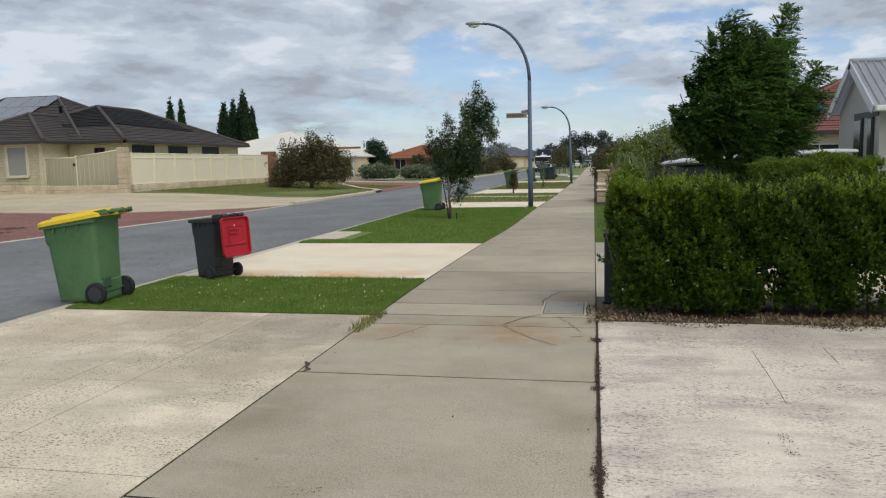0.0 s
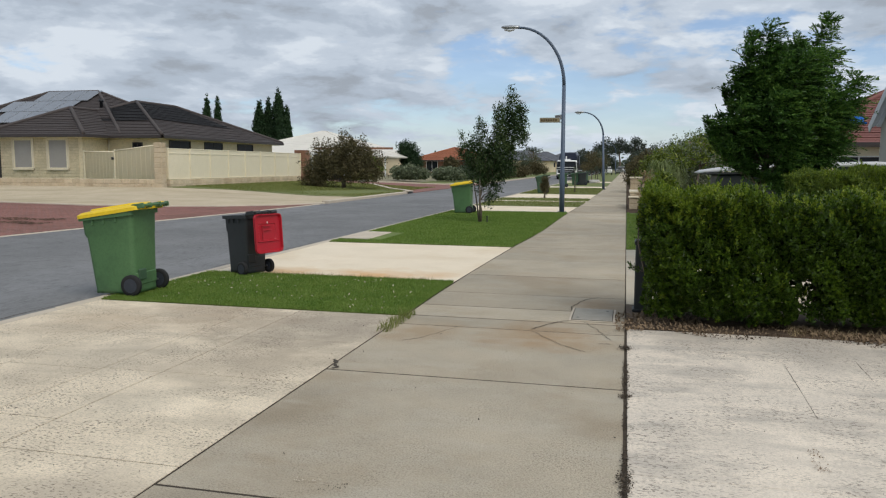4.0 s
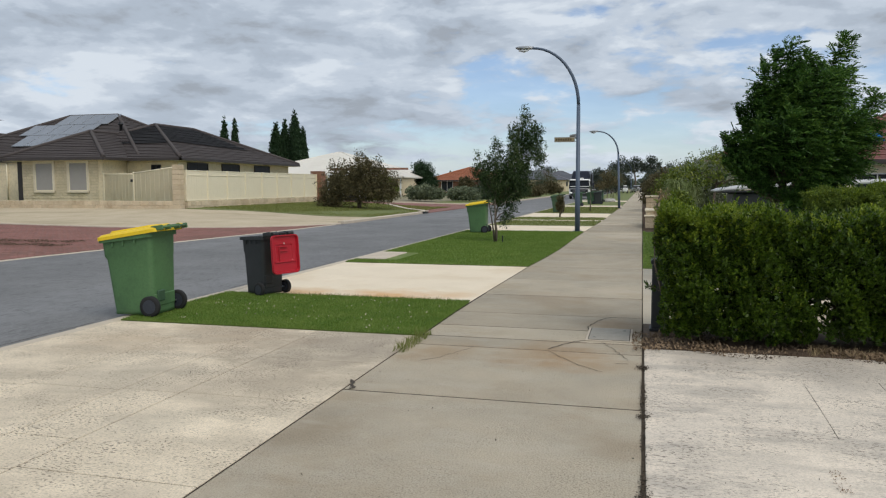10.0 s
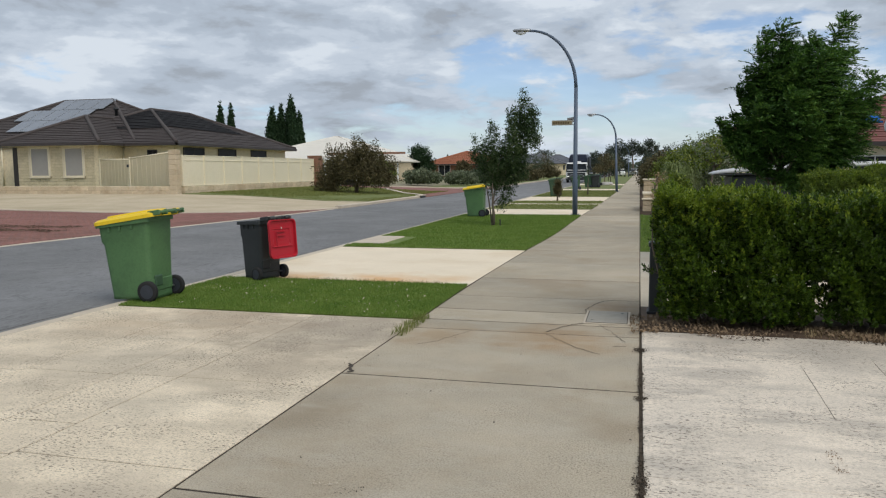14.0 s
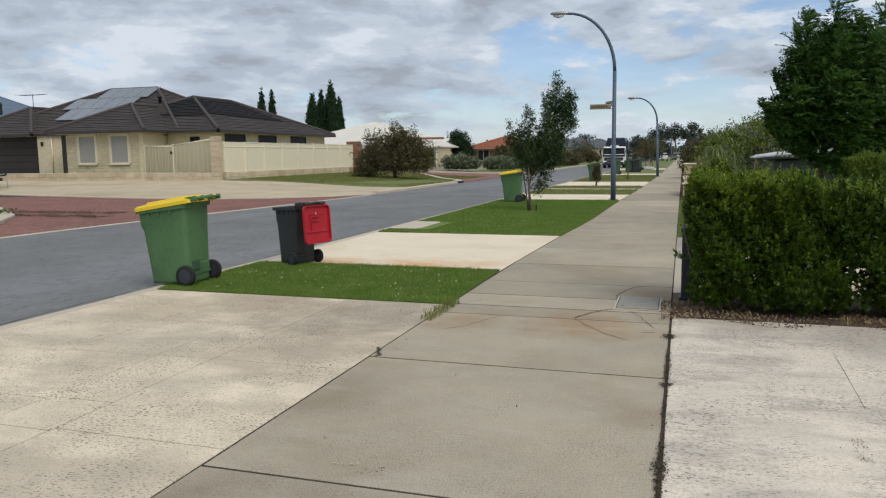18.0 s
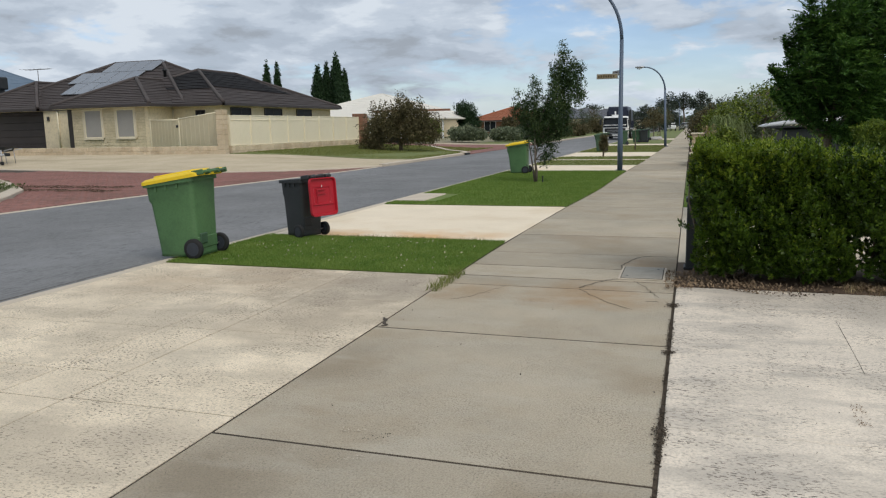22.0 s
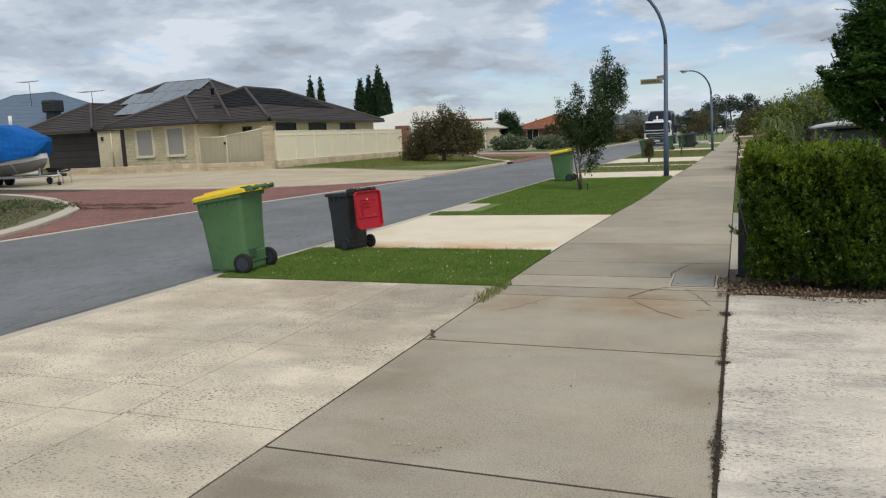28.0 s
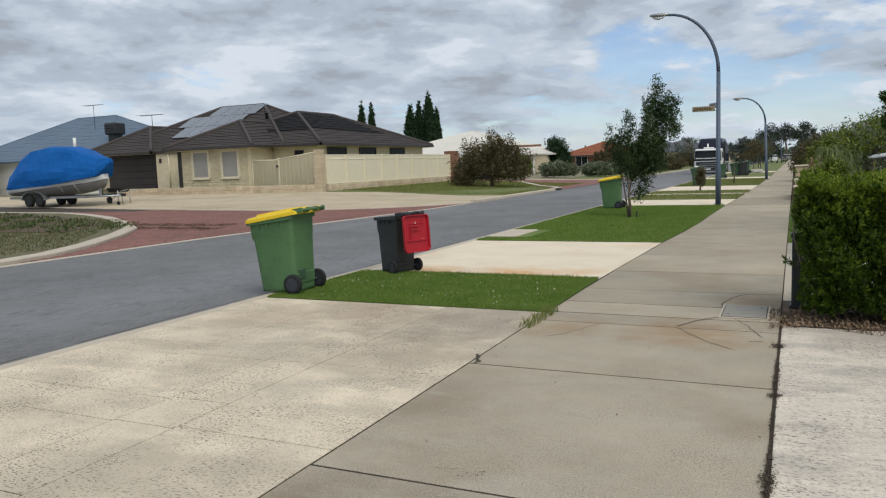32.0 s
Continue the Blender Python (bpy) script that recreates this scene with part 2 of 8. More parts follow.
M_kerb = mat("kerb_concrete", (0.57, 0.49, 0.39), 0.85, scale=2.0, fine=90, amount=0.5, bump=0.3, rnd=0.05)
M_joint = mat("joint_dirt_and_shade", (0.075, 0.06, 0.045), 0.95, scale=8, fine=90, bump=0.6)
M_ground = mat("dry_ground", (0.30, 0.255, 0.18), 0.95, col2=(0.16, 0.17, 0.075), scale=0.08, fine=6, amount=0.9, bump=0.4)
M_sand = mat("limestone_gravel", (0.55, 0.46, 0.325), 0.95, col2=(0.42, 0.345, 0.23), scale=0.7, fine=30, amount=0.7, bump=0.5, stain=(0.33, 0.275, 0.175), stain_scale=0.5, stain_amt=0.65, stretch=(0.3, 1.0, 1.0))
M_soil = mat("lawn_soil", (0.16, 0.215, 0.052), 0.95, col2=(0.09, 0.125, 0.03), scale=1.2, fine=60, amount=0.7, bump=0.6)
M_soil2 = mat("dry_lawn_soil", (0.17, 0.19, 0.065), 0.95, col2=(0.12, 0.155, 0.04), scale=0.5, fine=30, amount=0.7, bump=0.6)
M_mulch = mat("bark_mulch", (0.135, 0.090, 0.058), 0.95, col2=(0.065, 0.046, 0.03), scale=2.0, fine=25, amount=0.8, bump=0.9)
M_paver = mat("red_paver", (0.27, 0.125, 0.10), 0.9, col2=(0.19, 0.095, 0.08), scale=1.5, fine=40, amount=0.6, bump=0.4, rnd=0.15, stain=(0.13, 0.075, 0.055), stain_scale=0.45, stain_amt=0.5)
M_green = mat("green_plastic", (0.082, 0.172, 0.068), 0.5, col2=(0.062, 0.135, 0.054), scale=-3, fine=40, amount=0.5, bump=0.05, stain=(0.045, 0.085, 0.04), stain_scale=3.0, stain_amt=0.45)
M_yellow = mat("yellow_plastic", (0.80, 0.56, 0.02), 0.42, col2=(0.66, 0.44, 0.02), scale=-4, fine=40, amount=0.4, bump=0.04)
M_black = mat("black_plastic", (0.022, 0.024, 0.026), 0.5, scale=-4, fine=60, amount=0.4, bump=0.05)
M_charcoal = mat("charcoal_plastic", (0.032, 0.036, 0.038), 0.5, scale=-4, fine=60, amount=0.5, bump=0.05)
M_red = mat("red_plastic", (0.43, 0.012, 0.024), 0.38, col2=(0.35, 0.01, 0.02), scale=-4, fine=40, amount=0.4, bump=0.03)
M_tyre = mat("tyre_rubber", (0.018, 0.018, 0.018), 0.8, scale=-6, fine=80, bump=0.3)
M_rim = mat("dark_wheel_plastic", (0.035, 0.04, 0.052), 0.5, scale=-6, fine=60, bump=0.05)
M_pole = mat("blue_grey_painted_steel", (0.085, 0.115, 0.165), 0.45, col2=(0.065, 0.09, 0.13), scale=-3, fine=50, amount=0.5, bump=0.05)
M_steel = mat("galvanised_steel", (0.45, 0.46, 0.47), 0.4, metal=0.8, scale=-5, fine=50, amount=0.5, bump=0.08)
M_cream = mat("cream_steel_sheet", (0.80, 0.72, 0.54), 0.5, col2=(0.75, 0.67, 0.49), scale=0.8, fine=20, amount=0.5, bump=0.04)
M_brick = mat("cream_brick", (0.66, 0.565, 0.39), 0.85, col2=(0.54, 0.455, 0.30), scale=1.5, fine=25, amount=0.6, bump=0.3, rnd=0.08)
M_mortar = mat("pale_mortar", (0.46, 0.395, 0.28), 0.95, scale=3, fine=50, bump=0.3)
M_lime = mat("limestone_block", (0.63, 0.52, 0.37), 0.9, col2=(0.52, 0.42, 0.285), scale=1.8, fine=18, amount=0.75, bump=0.5, rnd=0.1, stain=(0.36, 0.25, 0.15), stain_scale=0.9, stain_amt=0.5)
M_clay = mat("red_brown_brick", (0.27, 0.135, 0.085), 0.9, scale=2, fine=25, amount=0.6, bump=0.3, rnd=0.1)
M_tile = mat("dark_roof_tile", (0.072, 0.060, 0.057), 0.75, col2=(0.054, 0.045, 0.043), scale=0.5, fine=14, amount=0.6, bump=0.3, spec=0.2)
M_tile_dark = mat("blackish_roof_tile", (0.017, 0.016, 0.017), 0.8, col2=(0.012, 0.0115, 0.0125), scale=0.5, fine=14, amount=0.6, bump=0.3, spec=0.2)
M_ridge = mat("ridge_tile", (0.085, 0.071, 0.067), 0.7, scale=0.8, fine=14, amount=0.5, bump=0.3, spec=0.2)
M_blueroof = mat("blue_grey_steel_roof", (0.10, 0.148, 0.205), 0.5, col2=(0.085, 0.125, 0.175), scale=0.4, fine=10, amount=0.5, bump=0.05)
M_whiteroof = mat("cream_white_steel_roof", (0.72, 0.68, 0.60), 0.55, scale=0.4, fine=10, amount=0.3, bump=0.05)
M_orangeroof = mat("orange_clay_tile", (0.33, 0.12, 0.06), 0.8, col2=(0.25, 0.09, 0.045), scale=0.6, fine=12, amount=0.6, bump=0.4)
M_redroof = mat("red_clay_tile", (0.20, 0.078, 0.066), 0.8, col2=(0.13, 0.052, 0.045), scale=0.8, fine=12, amount=0.6, bump=0.4)
M_gutter = mat("dark_gutter_paint", (0.055, 0.045, 0.042), 0.5, scale=-2, fine=30, bump=0.03)
M_glass = mat("window_glass", (0.02, 0.025, 0.03), 0.08, scale=-1, fine=5, amount=0.2, bump=0.0, spec=0.7)
# darker, duller glass with little reflection, for the panes under the eaves
M_dim = mat("dim_window_glass", (0.012, 0.012, 0.013), 0.35, scale=-1, fine=5, amount=0.2, bump=0.0, spec=0.2)
M_blind = mat("roller_shutter", (0.40, 0.375, 0.345), 0.55, scale=-1.5, fine=30, amount=0.3, bump=0.05)
M_garage = mat("garage_door_brown", (0.062, 0.050, 0.044), 0.55, scale=-1, fine=20, amount=0.4, bump=0.05)
M_solar = mat("solar_glass", (0.16, 0.175, 0.20), 0.22, col2=(0.13, 0.145, 0.17), scale=0.6, fine=6, amount=0.5, bump=0.0, spec=0.9)
M_tarp = mat("blue_tarpaulin", (0.006, 0.115, 0.40), 0.65, spec=0.15, col2=(0.004, 0.085, 0.31), scale=0.9, fine=6, amount=0.6, bump=0.35, bump_scale=5)
M_hull = mat("grey_hull", (0.20, 0.195, 0.18), 0.5, scale=0.8, fine=20, amount=0.5, bump=0.05)
M_white = mat("white_paint", (0.78, 0.78, 0.76), 0.45, scale=-2, fine=30, amount=0.25, bump=0.03)
M_grey = mat("grey_render", (0.42, 0.40, 0.375), 0.85, scale=1, fine=60, amount=0.4, bump=0.2)
M_greyroof = mat("light_grey_steel_roof", (0.55, 0.57, 0.60), 0.5, scale=0.6, fine=12, amount=0.3, bump=0.05)
M_bark = mat("bark", (0.17, 0.135, 0.105), 0.95, col2=(0.10, 0.08, 0.06), scale=-6, fine=40, amount=0.8, bump=0.8)
M_litter = mat("dead_leaves", (0.27, 0.19, 0.115), 0.9, col2=(0.15, 0.10, 0.06), scale=14, fine=60, amount=0.8, bump=0.3)
M_navy = mat("navy_truck_panel", (0.018, 0.022, 0.042), 0.4, scale=-1, fine=20, amount=0.4, bump=0.05)
M_lampglass = mat("lamp_lens", (0.62, 0.64, 0.65), 0.2, scale=-4, fine=30, amount=0.2, bump=0.0)
M_sign = mat("worn_sign_plate", (0.36, 0.35, 0.34), 0.5, scale=-6, fine=40, amount=0.3, bump=0.03)
M_letters = mat("sign_letters", (0.10, 0.065, 0.03), 0.6, scale=-6, fine=40, bump=0.0)
M_gold = mat("dull_gold_sign_face", (0.28, 0.225, 0.13), 0.5, scale=-6, fine=40, amount=0.4, bump=0.03)
M_cover = mat("steel_grey_cover", (0.34, 0.315, 0.265), 0.7, scale=8, fine=90, amount=0.5, bump=0.6)
L_hedge = leaf_mat("hedge_leaf", (0.017, 0.036, 0.004), (0.056, 0.105, 0.008), (0.13, 0.195, 0.016), 0.40, 0.22, 2.2, 0.35)
L_sap = leaf_mat("bottlebrush_leaf", (0.014, 0.032, 0.010), (0.042, 0.076, 0.022), (0.13, 0.17, 0.06), 0.5, 0.25, 1.6)
L_jac = leaf_mat("feathery_leaf", (0.013, 0.036, 0.008), (0.060, 0.140, 0.024), (0.18, 0.30, 0.055), 0.45, 0.35, 1.2)
L_bush = leaf_mat("olive_bush_leaf", (0.05, 0.046, 0.022), (0.115, 0.10, 0.046), (0.21, 0.165, 0.085), 0.7, 0.25)
L_cyp = leaf_mat("cypress_leaf", (0.010, 0.028, 0.010), (0.025, 0.055, 0.018), None, 0.6, 0.15)
L_gum = leaf_mat("gum_leaf", (0.045, 0.062, 0.038), (0.09, 0.115, 0.07), (0.14, 0.16, 0.10), 0.5, 0.25)
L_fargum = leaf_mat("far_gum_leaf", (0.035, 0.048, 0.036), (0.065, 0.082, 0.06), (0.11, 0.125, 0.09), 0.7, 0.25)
L_flax = leaf_mat("flax_leaf", (0.09, 0.13, 0.035), (0.17, 0.22, 0.07), (0.29, 0.32, 0.13), 0.5, 0.3)
M_green2 = mat("dark_green_plastic", (0.045, 0.095, 0.05), 0.5, scale=-3, fine=40, amount=0.5, bump=0.05)
L_island = leaf_mat("dry_verge_blade", (0.07, 0.08, 0.028), (0.12, 0.125, 0.045), (0.21, 0.18, 0.09), 0.8, 0.25)
L_shrub = leaf_mat("grey_green_shrub_leaf", (0.08, 0.105, 0.06), (0.17, 0.20, 0.12), (0.27, 0.30, 0.18), 0.6, 0.25)
L_lime = leaf_mat("yellow_green_leaf", (0.05, 0.085, 0.015), (0.15, 0.20, 0.03), (0.30, 0.33, 0.06), 0.45, 0.3)
L_grass = leaf_mat("grass_blade", (0.10, 0.185, 0.028), (0.18, 0.275, 0.05), (0.28, 0.34, 0.09), 0.6, 0.35)
L_grass2 = leaf_mat("pale_grass_blade", (0.13, 0.165, 0.038), (0.21, 0.23, 0.065), (0.36, 0.33, 0.14), 0.7, 0.35)
L_dry = leaf_mat("dry_grass_blade", (0.20, 0.14, 0.07), (0.34, 0.26, 0.14), (0.42, 0.33, 0.18), 0.8, 0.2)

# ---- building helpers ----
def hz(x, y):
    """Height of the land: level on the near side, rising to the corner block across the road."""
    return 0.4 * min(1, max(0, (-14.7 - x) / 8)) * min(1, max(0, (y - 27) / 6.5))


def mesh_ob(name, bm, material, parent=None, label="", m=None, smooth=False):
    me = bpy.data.meshes.new(name)
    bm.to_mesh(me)
    bm.free()
    if smooth:
        me.polygons.foreach_set("use_smooth", [True] * len(me.polygons))
    for x in material if isinstance(material, (list, tuple)) else [material]:
        me.materials.append(x)
    ob = new(name, me)
    ob.parent = parent
    if m is not None:
        ob.matrix_basis = m
    if label:
        ob["label"] = label
    return ob


def part(name, bm, material, parent, label="", m=None, smooth=False):
    return mesh_ob(name, bm, material, parent, label, m, smooth)


def share(name, ob, parent, m):
    """Another object on the same mesh, under a parent."""
    o = new(name, ob.data)
    o.parent = parent
    o.matrix_basis = m
    return o


def py_mesh(name, verts, faces, material, parent=None, label="", smooth=False):
    me = bpy.data.meshes.new(name)
    verts, faces = np.asarray(verts, float), np.asarray(faces, int)
    me.vertices.add(len(verts))
    me.vertices.foreach_set("co", verts.ravel())
    k = faces.shape[1]
    me.loops.add(faces.size)
    me.loops.foreach_set("vertex_index", faces.ravel())
    me.polygons.add(len(faces))
    me.polygons.foreach_set("loop_start", np.arange(len(faces)) * k)
    if smooth:
        me.polygons.foreach_set("use_smooth", [True] * len(faces))
    me.update(calc_edges=True)
    me.materials.append(material)
    ob = new(name, me)
    ob.parent = parent
    if label:
        ob["label"] = label
    return ob


def thing(name, label, category, m=None, group="", kind=""):
    ob = new(name)
    ob.empty_display_size = 0.1
    if m is not None:
        ob.matrix_basis = m
    return tagged(ob, label, category, group, kind)


def add_box(bm, x0, x1, y0, y1, z0, z1, bevel=0.0, m=None):
    r = bmesh.ops.create_cube(bm, size=1.0)
    vs = r["verts"]
    bmesh.ops.scale(bm, vec=(x1 - x0, y1 - y0, z1 - z0), verts=vs)
    bmesh.ops.translate(bm, vec=((x0 + x1) / 2, (y0 + y1) / 2, (z0 + z1) / 2), verts=vs)
    if bevel:
        es = list({e for v in vs for e in v.link_edges})
        rb = bmesh.ops.bevel(bm, geom=es, offset=bevel, segments=1, affect="EDGES", profile=0.5)
        vs = list({v for f in rb["faces"] for v in f.verts} | {v for v in vs if v.is_valid})
    if m is not None:
        bmesh.ops.transform(bm, matrix=m, verts=vs)
    return vs


def box(*a, bevel=0.0, m=None):
    bm = bmesh.new()
    add_box(bm, *a, bevel=bevel, m=m)
    return bm


def add_tube(bm, pts, radii, seg=8, cap=True):
    """A round bar through the points, with a radius at each."""
    pts = [Vector(p) for p in pts]
    if isinstance(radii, (int, float)):
        radii = [radii] * len(pts)
    rings = []
    side = None
    for i, p in enumerate(pts):
        d = (pts[min(i + 1, len(pts) - 1)] - pts[max(i - 1, 0)]).normalized()
        if side is None:
            side = d.orthogonal().normalized()
        side = (side - d * side.dot(d)).normalized()
        up = d.cross(side)
        rings.append([bm.verts.new(p + (side * math.cos(a) + up * math.sin(a)) * radii[i]) for a in [2 * math.pi * k / seg for k in range(seg)]])
    for a, b in zip(rings, rings[1:]):
        for k in range(seg):
            f = bm.faces.new((a[k], a[(k + 1) % seg], b[(k + 1) % seg], b[k]))
            f.smooth = True
    if cap:
        bm.faces.new(rings[0][::-1]), bm.faces.new(rings[-1])


def tube(pts, radii, seg=8, cap=True):
    bm = bmesh.new()
    add_tube(bm, pts, radii, seg, cap)
    return bm


def add_loft(bm, rings, cap0=True, cap1=True, smooth=True):
    """Skin between closed rings of points."""
    rs = [[bm.verts.new(p) for p in r] for r in rings]
    n = len(rs[0])
    for a, b in zip(rs, rs[1:]):
        for k in range(n):
            f = bm.faces.new((a[k], a[(k + 1) % n], b[(k + 1) % n], b[k]))
            f.smooth = smooth
    if cap0:
        bm.faces.new(rs[0][::-1])
    if cap1:
        bm.faces.new(rs[-1])


def rrect(x0, x1, y0, y1, z, r=0.03, seg=3):
    """A ring: a rectangle with rounded corners."""
    out = []
    for cx, cy, a0 in ((x1 - r, y1 - r, 0), (x0 + r, y1 - r, 90), (x0 + r, y0 + r, 180), (x1 - r, y0 + r, 270)):
        for k in range(seg + 1):
            a = radians(a0 + 90 * k / seg)
            out.append((cx + r * math.cos(a), cy + r * math.sin(a), z))
    return out


def wheel_parts(parent, name, x, y, z, r, w, tyre=None, rim=None, spokes=0, axis="x"):
    """A wheel with its tyre and rim; it turns round the given axis."""
    hub = part(name, tube([(-w * 0.52, 0, 0), (w * 0.52, 0, 0)], r * 0.30, 12), rim or M_rim, parent, m=pose(x, y, z, 0, 0, 0 if axis == "x" else 90))
    bm = bmesh.new()
    prof = [(-w / 2, r * 0.66), (-w / 2, r * 0.9), (-w * 0.36, r), (w * 0.36, r), (w / 2, r * 0.9), (w / 2, r * 0.66)]
    add_loft(bm, [[(px, pr * math.cos(a), pr * math.sin(a)) for a in [2 * math.pi * k / 24 for k in range(24)]] for px, pr in prof], False, False)
    part("tyre", bm, tyre or M_tyre, hub)
    bm = bmesh.new()
    prof = [(-w * 0.5, r * 0.67), (-w * 0.30, r * 0.55), (-w * 0.25, r * 0.25), (w * 0.25, r * 0.25), (w * 0.30, r * 0.55), (w * 0.5, r * 0.67)]
    add_loft(bm, [[(px, pr * math.cos(a), pr * math.sin(a)) for a in [2 * math.pi * k / 24 for k in range(24)]] for px, pr in prof], True, True)
    part("rim", bm, rim or M_rim, hub)
    return hub


def quads(centres, size, rng, long=1.8, up=0.0, normals=None):
    """Pointed leaves: one kite of four corners at each centre, turned at random. size: half length, one or one per leaf."""
    n = len(centres)
    a = rng.normal(size=(n, 3))
    a[:, 2] += up
    a /= np.linalg.norm(a, axis=1)[:, None] + 1e-9
    b = rng.normal(size=(n, 3)) if normals is None else np.cross(normals, a) + 0.35 * rng.normal(size=(n, 3))
    b -= a * (a * b).sum(1)[:, None]
    b /= np.linalg.norm(b, axis=1)[:, None] + 1e-9
    s = (np.ones(n) * size * rng.uniform(0.65, 1.25, n))[:, None]
    a, b = a * s, b * s / long
    c = np.asarray(centres)
    v = np.stack([c - a, c + b - a * 0.1, c + a, c - b - a * 0.1], 1).reshape(-1, 3)
    return v, np.arange(4 * n).reshape(n, 4)


def blob_points(clumps, n, rng, hollow=0.55, lump=0.25):
    """Points in a set of ellipsoids (x, y, z, rx, ry, rz), more of them towards the outside, with an uneven outline."""
    cl = np.array(clumps, float)
    w = cl[:, 3] * cl[:, 4] * cl[:, 5]
    which = rng.choice(len(cl), n, p=w / w.sum())
    d = rng.normal(size=(n, 3))
    d /= np.linalg.norm(d, axis=1)[:, None]
    ph = which * 1.7
    wob = 1 + lump * np.sin(d[:, 0] * 5 + ph) * np.sin(d[:, 1] * 4.3 + ph * 2) + lump * 0.8 * np.sin(d[:, 2] * 7 + ph * 3) * np.cos(d[:, 0] * 6 - ph)
    r = (hollow ** 3 + (1 - hollow ** 3) * rng.uniform(0, 1, n)) ** (1 / 3) * wob
    return cl[which, :3] + d * cl[which, 3:] * r[:, None], which


def twig_clusters(clumps, n_twigs, per, spread, rng, **kw):
    """Leaves in little tufts, so that the crown has gaps."""
    tips, which = blob_points(clumps, n_twigs, rng, **kw)
    pts = np.repeat(tips, per, 0) + rng.normal(size=(n_twigs * per, 3)) * spread
    return pts, np.repeat(which, per)


def limb_points(a, b, rng, sag=0.12, n=5):
    a, b = np.array(a, float), np.array(b, float)
    L = np.linalg.norm(b - a)
    out = []
    for i in range(n + 1):
        t = i / n
        p = a * (1 - t) + b * t + rng.normal(size=3) * sag * L * 0.25 * (0 < i < n)
        p[2] += sag * L * math.sin(math.pi * t) * 0.5
        out.append(tuple(p))
    return out


def sheet(name, x0, x1, y0, y1, dz, material, nx=1, ny=1, thick=0.08, parent=None, label="", kind="structure"):
    """A slab that follows the land, dz above it, with edges."""
    xs, ys = np.linspace(x0, x1, nx + 1), np.linspace(y0, y1, ny + 1)
    v = [(x, y, hz(x, y) + dz) for y in ys for x in xs]
    f = [(j * (nx + 1) + i, j * (nx + 1) + i + 1, (j + 1) * (nx + 1) + i + 1, (j + 1) * (nx + 1) + i) for j in range(ny) for i in range(nx)]
    n0 = len(v)
    ring = [j for j in range(nx + 1)] + [(j + 1) * (nx + 1) - 1 + 0 for j in range(1, ny + 1)] + [ny * (nx + 1) + i for i in range(nx - 1, -1, -1)] + [j * (nx + 1) for j in range(ny - 1, 0, -1)]
    v += [(v[k][0], v[k][1], v[k][2] - thick) for k in ring]
    m = len(ring)
    f += [(ring[k], n0 + k, n0 + (k + 1) % m, ring[(k + 1) % m]) for k in range(m)]
    ob = py_mesh(name, v, f, material, parent, label)
    if kind:
        ob["kind"] = kind
    return ob


def poly_slab(name, pts, dz, material, thick=0.08, parent=None, label="", kind="structure", inner=()):
    """A slab over a plain outline (anticlockwise), filled from a fan round its middle, following the land."""
    bm = bmesh.new()
    top = [bm.verts.new((x, y, hz(x, y) + dz)) for x, y in pts]
    low = [bm.verts.new((x, y, hz(x, y) + dz - thick)) for x, y in pts]
    for k in range(len(pts)):
        bm.faces.new((low[k], low[(k + 1) % len(pts)], top[(k + 1) % len(pts)], top[k]))
    f = bm.faces.new(top)
    bmesh.ops.triangulate(bm, faces=[f])
    ob = mesh_ob(name, bm, material, parent, label)
    if kind:
        ob["kind"] = kind
    return ob


def strip(name, pts, width, dz, material, height=0.1, parent=None, label="", kind="structure"):
    """A kerb along a line of points, width to its left-hand side, with a worn top edge."""
    bm = bmesh.new()
    P_ = [Vector((x, y, 0)) for x, y in pts]
    rings = []
    for i, p in enumerate(P_):
        d = (P_[min(i + 1, len(P_) - 1)] - P_[max(i - 1, 0)]).normalized()
        n = Vector((-d.y, d.x, 0))
        z = hz(p.x, p.y) + dz
        q = p + n * width
        b = min(0.02, height * 0.3)
        rings.append([(p.x, p.y, z - height), (p.x, p.y, z - b), (p.x + n.x * b, p.y + n.y * b, z), (q.x - n.x * b, q.y - n.y * b, z), (q.x, q.y, z - b), (q.x, q.y, z - height)])
    add_loft(bm, rings, True, True, False)
    bmesh.ops.recalc_face_normals(bm, faces=bm.faces)
    ob = mesh_ob(name, bm, material, parent, label)
    if kind:
        ob["kind"] = kind
    return ob


def lawn_blades(name, inside, n, x0, x1, y0, y1, h, material, seed, label, dz=0.0, w=0.006):
    """Blades of grass over a patch; inside(x, y) says where."""
    rng = np.random.default_rng(seed)
    x, y = rng.uniform(x0, x1, n), rng.uniform(y0, y1, n)
    keep = inside(x, y)
    x, y = x[keep], y[keep]
    n = len(x)
    z = 0.4 * np.clip((-14.7 - x) / 8, 0, 1) * np.clip((y - 27) / 6.5, 0, 1) + dz
    a = rng.uniform(0, 2 * np.pi, n)
    hh = h * rng.uniform(0.5, 1.3, n)
    lean = rng.normal(size=(n, 2)) * hh[:, None] * 0.45
    c, s = np.cos(a) * w, np.sin(a) * w
    v = np.stack([np.stack([x - c, y - s, z], 1), np.stack([x + c, y + s, z], 1), np.stack([x + lean[:, 0], y + lean[:, 1], z + hh], 1)], 1).reshape(-1, 3)
    ob = py_mesh(name, v, np.arange(3 * n).reshape(n, 3), material)
    return tagged(ob, label, "grass", kind="stuff")

# ---- setting: land, road, footpath, driveways, lawns ----
X_ROAD, X_LEFT = -6.12, -2.28
